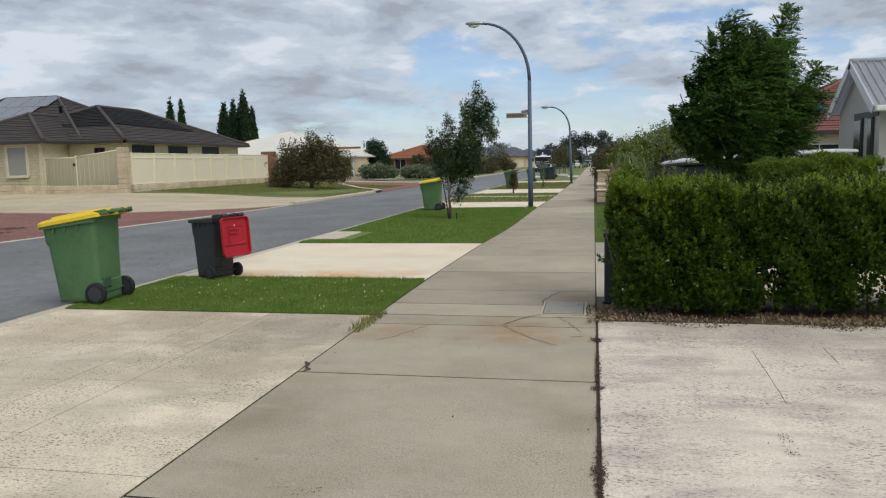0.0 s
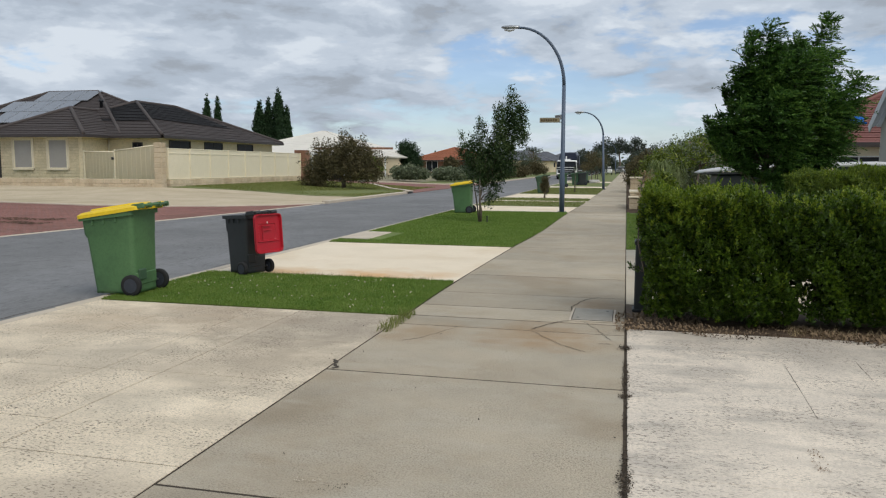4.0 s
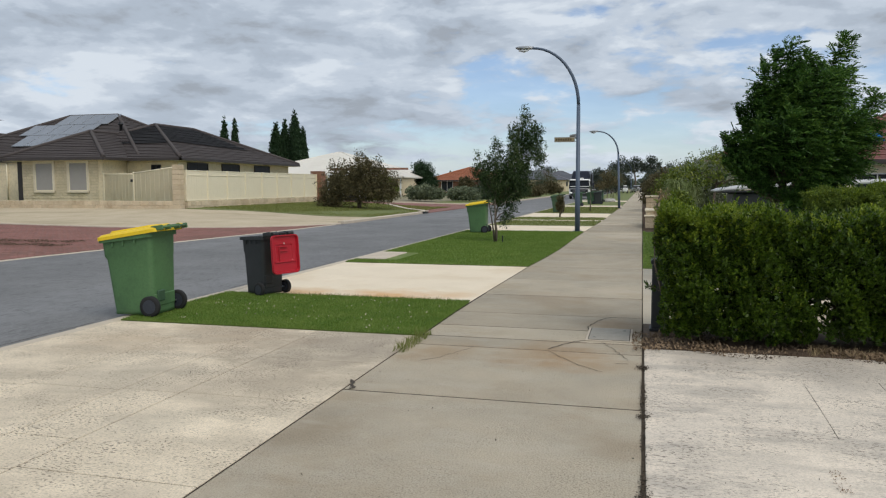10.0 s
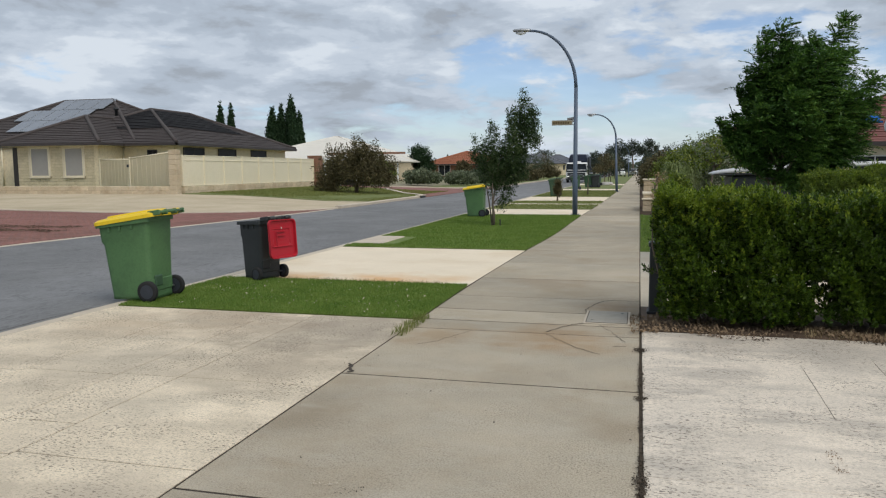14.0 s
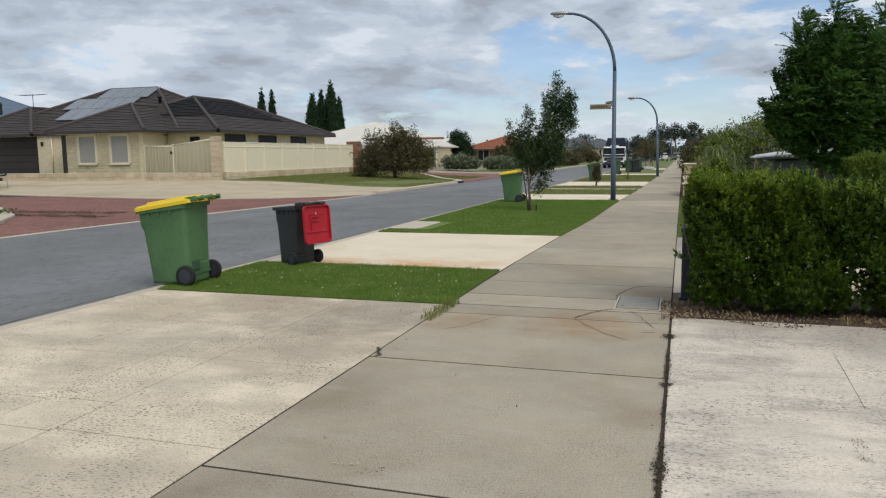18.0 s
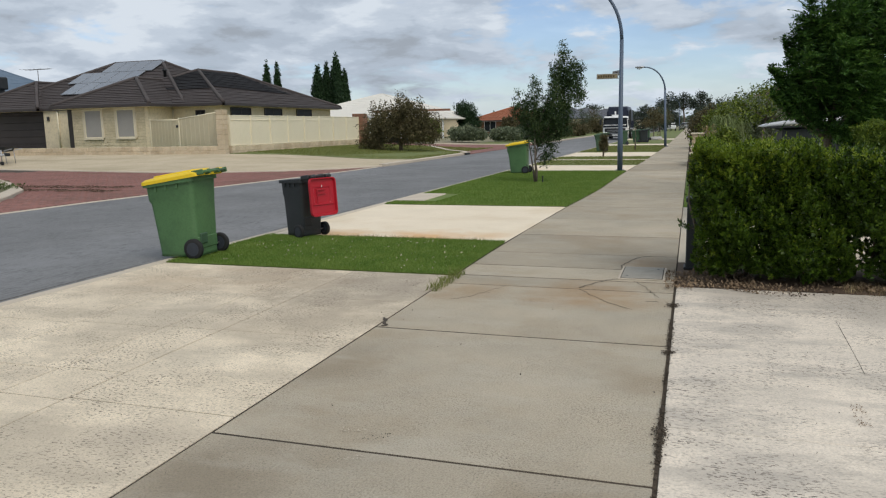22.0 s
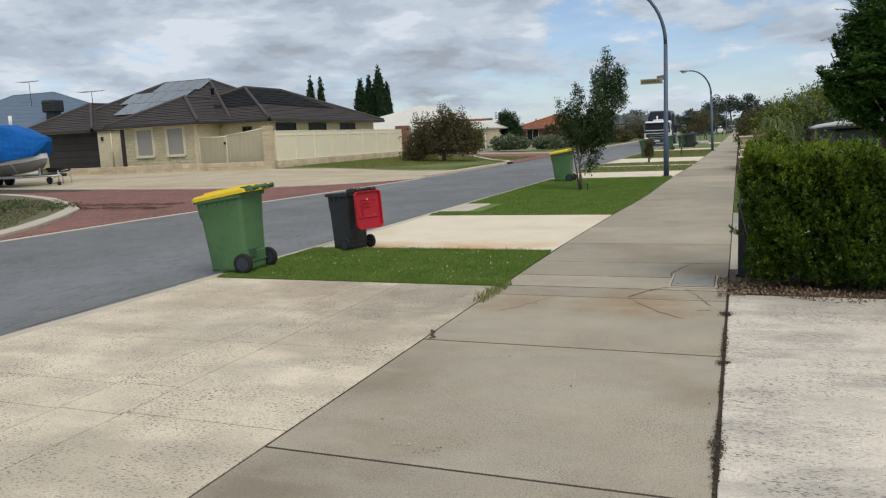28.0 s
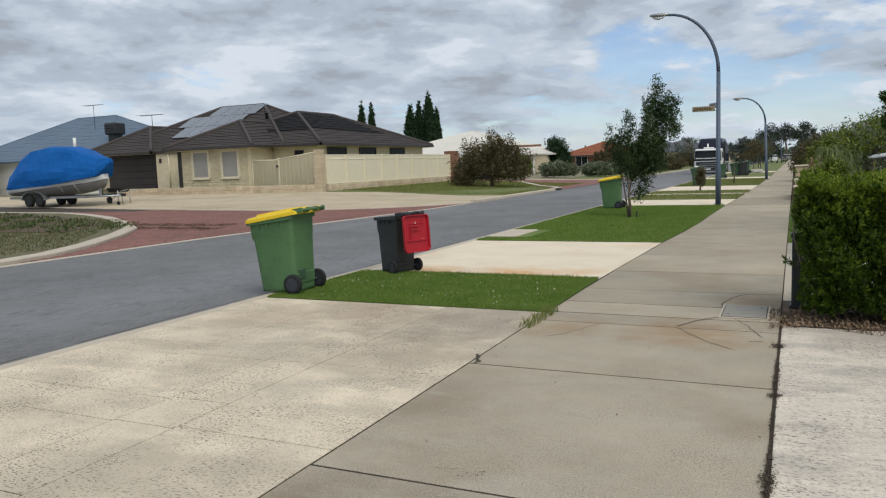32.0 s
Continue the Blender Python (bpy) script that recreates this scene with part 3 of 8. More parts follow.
# the footpath's verge side draws in with the distance


def path_left(y):
    return np.interp(y, [10, 14.7, 18, 25, 35, 57, 200], [-2.28, -2.16, -2.0, -1.95, -1.72, -1.5, -1.4])


def verge_slab(name, y0, y1, dz, material, label, category):
    """A piece of the verge from the road's edge beam to the footpath."""
    ys = [y0 + (y1 - y0) * k / 6 for k in range(7)]
    pts = [(X_ROAD + 0.11, y0)] + [(float(path_left(y)) - 0.012, y) for y in ys] + [(X_ROAD + 0.11, y1)]
    return tagged(poly_slab(name, pts, dz, material, 0.08), label, category)


# far edge of the asphalt: (y, x)
FAR_EDGE = [(-40, -13.6), (10, -13.58), (14.5, -13.48), (18.7, -13.12), (23.0, -12.68), (28.0, -12.40), (34.0, -12.30), (420, -12.30)]


def far_x(y):
    return float(np.interp(y, [p[0] for p in FAR_EDGE], [p[1] for p in FAR_EDGE]))


def land():
    xs = np.array([-3000, -900, -300, -140, -90, -70] + list(np.arange(-60, 24, 2.0)) + [30, 60, 140, 400, 1200, 3000])
    ys = np.array([-3000, -800, -200, -60, -30] + list(np.arange(-20, 80, 2.0)) + [90, 110, 140, 200, 300, 500, 1000, 3000])
    v = [(x, y, hz(x, y) - 0.12) for y in ys for x in xs]
    n = len(xs)
    f = [(j * n + i, j * n + i + 1, (j + 1) * n + i + 1, (j + 1) * n + i) for j in range(len(ys) - 1) for i in range(n - 1)]
    return tagged(py_mesh("ground", v, f, M_ground), "dry grassy ground that runs out to the horizon", "ground", kind="structure")


land()
tagged(poly_slab("road", [(X_ROAD, -40), (X_ROAD, 420)] + [(x, y) for y, x in FAR_EDGE[::-1]], -0.035, M_asphalt, 0.07), "grey asphalt suburban road with a smooth worn surface", "road")
# flush edge beams
kerb_near = thing("kerb_near", "flush pale concrete edge beam beside the road", "kerb", kind="structure")
y = -20.0
k0 = None
while y < 120:
    if k0 is None:
        bm = box(-0.05, 0.10, 0.004, 2.996, -0.10, 0.0, bevel=0.012)
        k0 = part("kerb_stone", bm, M_kerb, kerb_near, m=pose(X_ROAD, y, 0.004))
    else:
        share("kerb_stone", k0, kerb_near, pose(X_ROAD + random.uniform(-0.008, 0.008), y, 0.004 + random.uniform(-0.004, 0.003)))
    y += 3.0
kerb_far = thing("kerb_far", "flush cream concrete band between asphalt and brick paving", "kerb", kind="structure")
for i in range(7):
    a, b = 8.2 + i * 3.0, 11.2 + i * 3.0
    share("kerb_stone", k0, kerb_far, pose(far_x(a) - 0.06, a, -0.022, 0, 0, math.degrees(math.atan2(far_x(a) - far_x(b), 3.0))))

# kerb round the verge of the corner block and the far verges (raised)
NOSE = [(-13.72, 2.0), (-13.76, 7.0), (-13.82, 9.6), (-14.08, 10.8), (-15.0, 12.55), (-16.5, 14.75), (-18.15, 16.8), (-20.9, 18.95), (-24.0, 21.1), (-27.0, 22.7), (-30.0, 23.95), (-38, 25.0), (-60, 26.0)]
strip("kerb_island", NOSE, 0.42, 0.05, M_kerb, 0.16, label="broad pale concrete mountable kerb round a corner verge")
M_island = mat("island_earth", (0.155, 0.135, 0.07), 0.95, col2=(0.10, 0.10, 0.045), scale=0.9, fine=18, amount=0.9, detail=8, bump=0.8)
poly_slab("verge_island", [(-13.95, -20)] + [(x - 0.25, y - 0.12) for x, y in NOSE] + [(-60, -20)], 0.04, M_island, 0.1, label="dry verge with mown grass at its edge")
poly_slab("garden_bed", [(-19.2, 14.9), (-20.6, 17.6), (-23.6, 19.7), (-29, 21.8), (-38, 23.8), (-60, 24.5), (-60, 18), (-30, 14.8)][::-1], 0.055, M_mulch, 0.05, label="dark mulched bed with low green groundcover")

# brick paving of the side street
GRAVEL = [(-12.45, 29.7), (-13.5, 27.7), (-15.4, 26.25), (-17.5, 25.55), (-20.6, 25.4), (-25.4, 26.3), (-30.6, 27.2), (-36.8, 28.2), (-60, 31.0)]
poly_slab("side_street", [(far_x(y) - 0.04, y) for y in (6.0, 10, 14.5, 18.7, 23, 28, 30)] + [(x - 0.05, y + 0.3) for x, y in GRAVEL[1:]] + [(-60, 20)], -0.11, M_joint, 0.06, label="bed of sand under red brick paving")


def paved(x, y):
    """Inside the paved mouth of the side street."""
    def cross(pts):
        for (xa, ya), (xb, yb) in zip(pts, pts[1:]):
            if min(xa, xb) <= x <= max(xa, xb):
                return ya + (yb - ya) * (x - xa) / (xb - xa)
        return None
    lo = cross(NOSE)
    hi = cross(GRAVEL)
    lo = 3.0 if x > NOSE[0][0] else lo
    hi = 29.6 if x > GRAVEL[0][0] else hi
    return lo + 0.02 < y < hi - 0.12


def lay_pavers():
    street = thing("brick_paving", "red clay brick paving laid in rows, stained in places", "paving", kind="structure")
    rng = random.Random(5)
    unit, v, f, count, first = None, [], [], 0, []
    yy = 8.0
    row = 0
    spots = []
    while yy < 36:
        xx = far_x(yy) - 0.28 - (0.12 if row % 2 else 0)
        while xx > -34:
            if paved(xx, yy):
                spots.append((xx, yy))
            xx -= 0.235
        yy += 0.118
        row += 1
    near = set(sorted(range(len(spots)), key=lambda i: (spots[i][1] - 12) ** 2 + (spots[i][0] + 15) ** 2)[:280])
    base = [(-0.113, -0.056, 0), (0.113, -0.056, 0), (0.113, 0.056, 0), (-0.113, 0.056, 0), (-0.107, -0.05, 0.006), (0.107, -0.05, 0.006), (0.107, 0.05, 0.006), (-0.107, 0.05, 0.006)]
    fc = [(0, 1, 5, 4), (1, 2, 6, 5), (2, 3, 7, 6), (3, 0, 4, 7), (4, 5, 6, 7)]
    for i, (a, b) in enumerate(spots):
        z = hz(a, b) - 0.036 + rng.uniform(0, 0.006)
        if i in near:
            if unit is None:
                unit = py_mesh("paver", base, fc, M_paver, street)
                unit.matrix_basis = pose(a, b, z)
            else:
                share("paver", unit, street, pose(a, b, z, rng.uniform(-0.8, 0.8), rng.uniform(-0.8, 0.8), 0))
        else:
            k = len(v)
            v += [(a + p, b + q, z + r) for p, q, r in base]
            f += [tuple(k + t for t in q) for q in fc]
    tagged(py_mesh("pavers", v, f, M_paver_far, street), kind="stuff")


M_paver_far = mat("red_paver_far", (0.27, 0.125, 0.10), 0.9, col2=(0.18, 0.085, 0.072), scale=1.5, fine=12, amount=0.7, bump=0.3, stain=(0.12, 0.07, 0.05), stain_scale=0.45, stain_amt=0.5)

# pale gravel crossover and verge before the corner house
poly_slab("gravel_verge", [(x, y - 0.02) for x, y in GRAVEL] + [(-60, 36), (-36.6, 36), (-36.4, 34.2), (-23.2, 34.4), (-20.4, 35.6), (-19.0, 35.75), (-15.5, 35.35), (-12.45, 35.45)], 0.012, M_sand, 0.06, label="pale crushed limestone verge, thin grass at its edge")
strip("band_far", GRAVEL, 0.14, 0.02, M_kerb, 0.06, label="narrow concrete band at the paving's edge")

# verge lawn along the fence across the road
poly_slab("verge_lawn", [(-12.5, 35.5), (-15.5, 35.4), (-19.0, 35.8), (-20.4, 35.65), (-23.1, 34.6), (-23.1, 54.2), (-18.3, 53.4), (-15.2, 47.9), (-13.4, 45.2), (-12.5, 43.4)][::-1], 0.03, M_soil2, 0.08, label="mown green verge lawn beside the fence")
strip("kerb_verge", [(-12.28, 29.9), (-12.28, 42.9), (-13.1, 45.0), (-15.0, 47.8), (-18.2, 53.2)], 0.32, 0.085, M_kerb, 0.15, label="pale mountable concrete kerb along the road")
poly_slab("far_crossover", [(-12.28, 43.0), (-13.2, 45.4), (-15.2, 48.2), (-18.4, 53.5), (-24, 54.2), (-24, 57.4), (-19.4, 57.5), (-14.8, 61.6), (-12.28, 66.0)][::-1], -0.006, M_paver_far, 0.06, label="red brick crossover to a side street")
poly_slab("far_verge", [(-12.6, 66.4), (-14.9, 61.9), (-19.5, 57.8), (-60, 57.8), (-60, 200), (-12.6, 200)][::-1], 0.02, M_soil2, 0.08, label="green verge and gardens farther along the road")
strip("kerb_far_verge", [(-19.5, 57.4), (-14.7, 61.6), (-12.5, 66.0), (-12.3, 70.0), (-12.3, 200)], 0.30, 0.085, M_kerb, 0.15, label="pale concrete kerb along the far verge")

# footpath of concrete slabs
path = thing("footpath", "long grey-buff concrete footpath with dark cracked joints", "footpath", kind="structure")
tagged(sheet("footpath_bed", X_LEFT - 0.01, 0.015, -12, 260, -0.0045, M_joint, 1, 1, 0.08), "dark earth in the joints of the footpath", "ground")
JOINTS = [-8.0, -5.6, -3.4, -1.2, 1.0, 3.2, 5.42, 7.20, 7.66, 8.30, 9.22, 10.8, 12.7, 14.7, 16.8, 18.9, 21.0, 23.4, 25.9, 28.4, 30.8, 33.4, 36.0, 40, 44, 48, 52, 56, 60, 66, 72, 80, 90, 110, 140, 200, 260]
for i, (a, b) in enumerate(zip(JOINTS, JOINTS[1:])):
    g = 0.012 if i < 7 else 0.018
    bm = bmesh.new()
    tilt = random.uniform(-0.0015, 0.0015)
    add_box(bm, X_LEFT + 0.006, -0.006, a + g, b - g, -0.07, 0.0, bevel=0.004)
    for q in bm.verts:
        if q.co.x < -1.0:
            q.co.x += float(path_left(q.co.y)) - X_LEFT
    ob = part("slab", bm, M_path, path)
    ob.location.z = tilt

# driveways on the verge side
poly_slab("driveway_near", [(X_ROAD + 0.11, -8), (X_LEFT - 0.012, -8), (X_LEFT - 0.012, 7.66), (X_ROAD + 0.11, 7.56)], -0.003, M_joint, 0.06, label="earth under the driveway slabs")
drive1 = thing("driveway", "weathered cream concrete driveway, pitted and jointed into panels", "driveway", kind="structure")
DRIVE = [(X_ROAD + 0.11, -4.82, (-8, -4.5, -1.2, 1.2, 3.85, 4.9, 7.575)), (-4.82, -3.97, (-8, -4.5, -1.2, 2.33, 3.36, 3.86, 4.96, 7.575)), (-3.97, -3.455, (-8, -4.5, -1.2, 2.34, 3.38, 3.90, 5.0, 7.575)), (-3.455, X_LEFT - 0.002, (-8, -4.5, -1.2, 1.2, 3.42, 5.02, 6.27, 7.575))]
for xa, xb, cuts in DRIVE:
    for ya, yb in zip(cuts, cuts[1:]):
        g = 0.0052
        part("panel", box(xa + g * 0.9, xb - g * 0.9, ya + g, yb - g, -0.06, 0.002, bevel=0.002), M_drive, drive1)
verge_slab("driveway_cream", 9.98, 14.6, 0.0, M_drive2, "clean cream concrete crossover between lawns", "driveway")
for a, b in ((25.95, 29.8), (33.9, 34.8), (37.5, 43.3), (56.0, 60.3), (74, 80)):
    verge_slab("driveway_cream", a, b, 0.0, M_drive2, "pale concrete crossover farther along the verge", "driveway")
# lawns on the verge
LAWNS = [(7.59, 9.96), (14.62, 25.93), (29.82, 33.88), (34.82, 37.48), (43.32, 55.98), (60.32, 73.98), (80.02, 200)]
for i, (a, b) in enumerate(LAWNS):
    verge_slab("lawn", a, b, 0.012, M_soil if i < 2 else M_soil2, "short green mown lawn on the verge" if i < 2 else "paler mown grass on the verge", "lawn")
strip("water_inlet", [(X_ROAD + 0.75, 15.2), (X_ROAD + 0.75, 16.9)], 0.65, 0.03, M_kerb, 0.06, label="pale concrete inlet slab at the road's edge")

# right-hand side: driveways, hedge bed, lawn
tagged(sheet("driveway_bed", 0.016, 12, -8, 7.5, -0.003, M_joint), "earth under the driveway slabs", "ground")
drive2 = thing("driveway", "weathered whitish concrete driveway with dark pitting and scuffs", "driveway", kind="structure")
# grey bands along x, and darker grey patches mostly towards the hedge
M_drive3 = mat("whitish_concrete", (0.80, 0.70, 0.575), 0.9, col2=(0.60, 0.535, 0.455), scale=1.6, fine=90, amount=0.75, detail=9, bump=1.0, bump_scale=50, rnd=0.015, stain=(0.40, 0.36, 0.305), stain_scale=1.7, stain_amt=0.40, pit=((0.12, 0.10, 0.08), 80, 0.565, 0.605, 0.95), stretch=(0.45, 1.0, 1.0), spec=0.25, streak=((0.40, 0.36, 0.31), 2.3, 0.49, 0.62, 0.65), spots=((1.6, 7.1, 1.0, (0.36, 0.325, 0.28), 0.6), (2.9, 6.6, 1.1, (0.38, 0.34, 0.29), 0.55), (2.4, 5.5, 0.8, (0.38, 0.345, 0.30), 0.6), (0.5, 7.2, 0.6, (0.40, 0.35, 0.29), 0.55), (1.3, 3.2, 0.6, (0.46, 0.41, 0.35), 0.5)))
xs2, ys2 = [0.012, 4.6, 8, 12], [-8, -4, -0.6, 3.90, 7.50]
for i in range(3):
    for j in range(4):
        part("panel", box(xs2[i] + 0.004, xs2[i + 1] - 0.004, ys2[j] + 0.003, ys2[j + 1] - 0.003, -0.06, 0.004, bevel=0.003), M_drive3, drive2)
tagged(sheet("hedge_bed", 0.008, 12, 7.52, 8.85, 0.006, M_mulch), "mulched strip of earth under the hedge", "garden bed")
tagged(sheet("driveway_cream", 0.008, 12, 8.87, 14.8, 0.0, M_drive2), "bright cream concrete driveway behind the hedge", "driveway")
tagged(sheet("lawn", 0.008, 12, 14.82, 26.5, 0.012, M_soil, 1, 1, 0.08), "short green lawn beside the footpath", "lawn")
tagged(sheet("garden_bed", 0.02, 20, 26.5, 120, 0.01, M_mulch, 1, 1, 0.08), "planted garden beds along the footpath", "garden bed")

# ---- wheelie bins ----
def wheelie_bin(name, label, body_mat, lid_mat, m, big=True, open_lid=False, group="wheelie bins"):
    """A two-wheeled bin. Its handle and wheels are on its +y side; it stands on z = 0."""
    b = thing(name, label, "wheelie bin", m, group)
    W, H = (0.58, 0.98) if big else (0.48, 0.86)
    f0, b0, f1, b1 = (-0.29, 0.24, -0.44, 0.27) if big else (-0.20, 0.17, -0.30, 0.22)
    w2, D, tilt = W * 0.405, b1 - f1, 0.13 if big else 0.05
    yb = b1

    def sheared(bm):
        """The rim climbs towards the handle."""
        for q in bm.verts:
            q.co.z += tilt * (q.co.y - 0.1) * max(0, q.co.z / H - 0.5) * 2
        return bm

    # body: a tapered tub with a step below the rim
    bm = bmesh.new()
    rings = []
    for z, k, r in ((0.02, 0.0, 0.05), (0.06, 0.03, 0.06), (H * 0.55, 0.50, 0.06), (H * 0.70, 0.64, 0.06), (H * 0.75, 0.88, 0.06), (H * 0.96, 1.0, 0.05)):
        x, y0, y1 = w2 + (W / 2 - 0.03 - w2) * k, f0 + (f1 + 0.03 - f0) * k, b0 + (b1 - 0.02 - b0) * k
        rings.append(rrect(-x, x, y0, y1, z, r))
    add_loft(bm, rings, True, False)
    add_loft(bm, [rings[-1], rrect(-W / 2 + 0.045, W / 2 - 0.045, f1 + 0.045, b1 - 0.045, H * 0.96, 0.05), rrect(-w2 + 0.02, w2 - 0.02, f0 + 0.02, b0 - 0.02, 0.09, 0.05)], False, True)
    body = part("body", sheared(bm), body_mat, b)
    # rim
    bm = bmesh.new()
    o, i = rrect(-W / 2, W / 2, f1, b1, H * 0.945, 0.05), rrect(-W / 2, W / 2, f1, b1, H, 0.05)
    oi = rrect(-W / 2 + 0.05, W / 2 - 0.05, f1 + 0.05, b1 - 0.05, H, 0.04)
    ol = rrect(-W / 2 + 0.05, W / 2 - 0.05, f1 + 0.05, b1 - 0.05, H * 0.945, 0.04)
    add_loft(bm, [ol, o, i, oi, ol], False, False, False)
    part("rim", sheared(bm), body_mat, b)
    # ribs under the rim
    for sx in (-1, 1):
        for q in (-0.6, -0.1, 0.45):
            part("rib", box(-0.008, 0.008, -0.012, 0.012, -0.06, 0.0, bevel=0.003), body_mat, b, m=pose(sx * (W / 2 - 0.022), (f1 + b1) / 2 + q * D * 0.4, H * 0.945 + tilt * ((f1 + b1) / 2 + q * D * 0.4 - 0.1)))
    # handle bar with its brackets
    zh = H + 0.035 + tilt * (b1 + 0.05)
    part("handle", tube([(-W / 2 + 0.03, yb + 0.13, zh), (W / 2 - 0.03, yb + 0.13, zh)], 0.017, 10), body_mat, b)
    for x in (-W / 2 + 0.03, -W * 0.17, W * 0.17, W / 2 - 0.03):
        part("bracket", box(-0.013, 0.013, 0, 0.16, -0.03, 0.03, bevel=0.008, m=pose(x, yb - 0.01, zh - 0.022, 8)), body_mat, b)
    # axle housing, axle and wheels
    part("axle_housing", box(-w2 + 0.02, w2 - 0.02, 0, 0.10, 0.10, 0.27, bevel=0.02, m=pose(0, b0 - 0.09, 0)), body_mat, b)
    # no hollow here: the recess's shade is a block of darker plastic
    part("recess_shade", box(-0.075, 0.075, 0, 0.03, 0.17, 0.30, bevel=0.01, m=pose(0.10, b0 - 0.005, 0, 0)), M_green2 if body_mat == M_green else M_black, b, "darker block that gives the shade of a moulded recess above the axle")
    r = 0.125 if big else 0.10
    ya = b0 - 0.015
    part("axle", tube([(-w2 - 0.08, ya, r), (w2 + 0.08, ya, r)], 0.012, 8), M_steel, b)
    for sx in (-1, 1):
        wheel_parts(b, "wheel", sx * (w2 + 0.055), ya, r, r, 0.055)
    # lid: shallow pan with a raised panel, hinged at the handle
    if open_lid:
        lid_m = pose(0, yb + 0.165, zh + 0.01, 94)
    else:
        lid_m = pose(0, yb + 0.105, zh + 0.005, 1.0 + math.degrees(tilt))
    L_ = D + (0.11 if big else 0.05)
    bm = bmesh.new()
    rr = [rrect(-W / 2 - 0.012, W / 2 + 0.012, -L_ - 0.02, -0.035, -0.05, 0.06), rrect(-W / 2 - 0.012, W / 2 + 0.012, -L_ - 0.02, -0.035, -0.012, 0.06), rrect(-W / 2 + 0.02, W / 2 - 0.02, -L_ + 0.015, -0.06, 0.012, 0.06), rrect(-W / 2 + 0.08, W / 2 - 0.08, -L_ + 0.10, -0.13, 0.022, 0.05), rrect(-W / 2 + 0.09, W / 2 - 0.09, -L_ + 0.115, -0.145, 0.042, 0.05)]
    add_loft(bm, rr, False, True, False)
    inner = [rrect(-W / 2 - 0.012, W / 2 + 0.012, -L_ - 0.02, -0.035, -0.05, 0.06), rrect(-W / 2 + 0.004, W / 2 - 0.004, -L_, -0.05, -0.05, 0.05), rrect(-W / 2 + 0.012, W / 2 - 0.012, -L_ + 0.01, -0.06, -0.016, 0.05), rrect(-W / 2 + 0.08, W / 2 - 0.08, -L_ * 0.72, -L_ * 0.30, -0.012, 0.03), rrect(-W / 2 + 0.09, W / 2 - 0.09, -L_ * 0.71, -L_ * 0.31, -0.002, 0.03)]
    add_loft(bm, inner, False, True, False)
    bmesh.ops.recalc_face_normals(bm, faces=bm.faces)
    lid = part("lid", bm, lid_mat, b, m=lid_m)
    for x in (-W * 0.30, W * 0.30):
        part("hinge", tube([(x - 0.05, -0.012, 0), (x + 0.05, -0.012, 0)], 0.026, 10), lid_mat if not open_lid else body_mat, lid)
    if open_lid:
        for z, xa in ((0.36, -0.12), (0.46, -0.12), (0.74, -0.40)):
            part("lid_rib", box(W * xa, W * (0.22 if z < 0.5 else 0.40), -L_ * z - 0.008, -L_ * z + 0.008, -0.03, -0.014, bevel=0.004), lid_mat, lid)
        part("lid_rib", box(W * 0.20, W * 0.22, -L_ * 0.74, -L_ * 0.36, -0.03, -0.014, bevel=0.004), lid_mat, lid)
        part("lid_sticker", box(-0.006, 0.006, -L_ * 0.30, -L_ * 0.25, -0.0175, -0.0155), M_white, lid, "small white mark")
    else:
        part("lid_grip", box(-0.09, 0.09, -L_ - 0.045, -L_ - 0.015, -0.045, -0.015, bevel=0.008), lid_mat, lid)
    return b


wheelie_bin("recycling_bin", "green plastic wheelie bin with a closed yellow lid, at the kerb", M_green, M_yellow, pose(-5.985, 8.07, 0.012, 0.7, 0, -87) @ Matrix.Diagonal((1.03, 1.03, 1.03, 1)))
wheelie_bin("rubbish_bin", "small dark grey wheelie bin, its red lid hanging open behind it", M_charcoal, M_red, pose(-5.385, 10.0, 0.006, 0, 0, -111), big=False, open_lid=True)
wheelie_bin("recycling_bin", "green wheelie bin with a yellow lid, beside a young street tree", M_green, M_yellow, pose(-5.28, 24.7, 0.014, 0, 0, -90))
far_green = wheelie_bin("recycling_bin", "dark green wheelie bin standing on the verge farther off", M_green2, M_green2, pose(-4.75, 44.2, 0.014, 0, 0, -85))
copy_thing(far_green, pose(-4.65, 58.0, 0.014, 0, 0, -85))
copy_thing(far_green, pose(-4.14, 64.6, 0.014, 0, 0, -95))
copy_thing(far_green, pose(-3.81, 72.6, 0.014, 0, 0, -100))
wheelie_bin("rubbish_bin", "dark wheelie bin on the verge farther off", M_charcoal, M_black, pose(-3.55, 64.5, 0.014, 0, 0, -90))

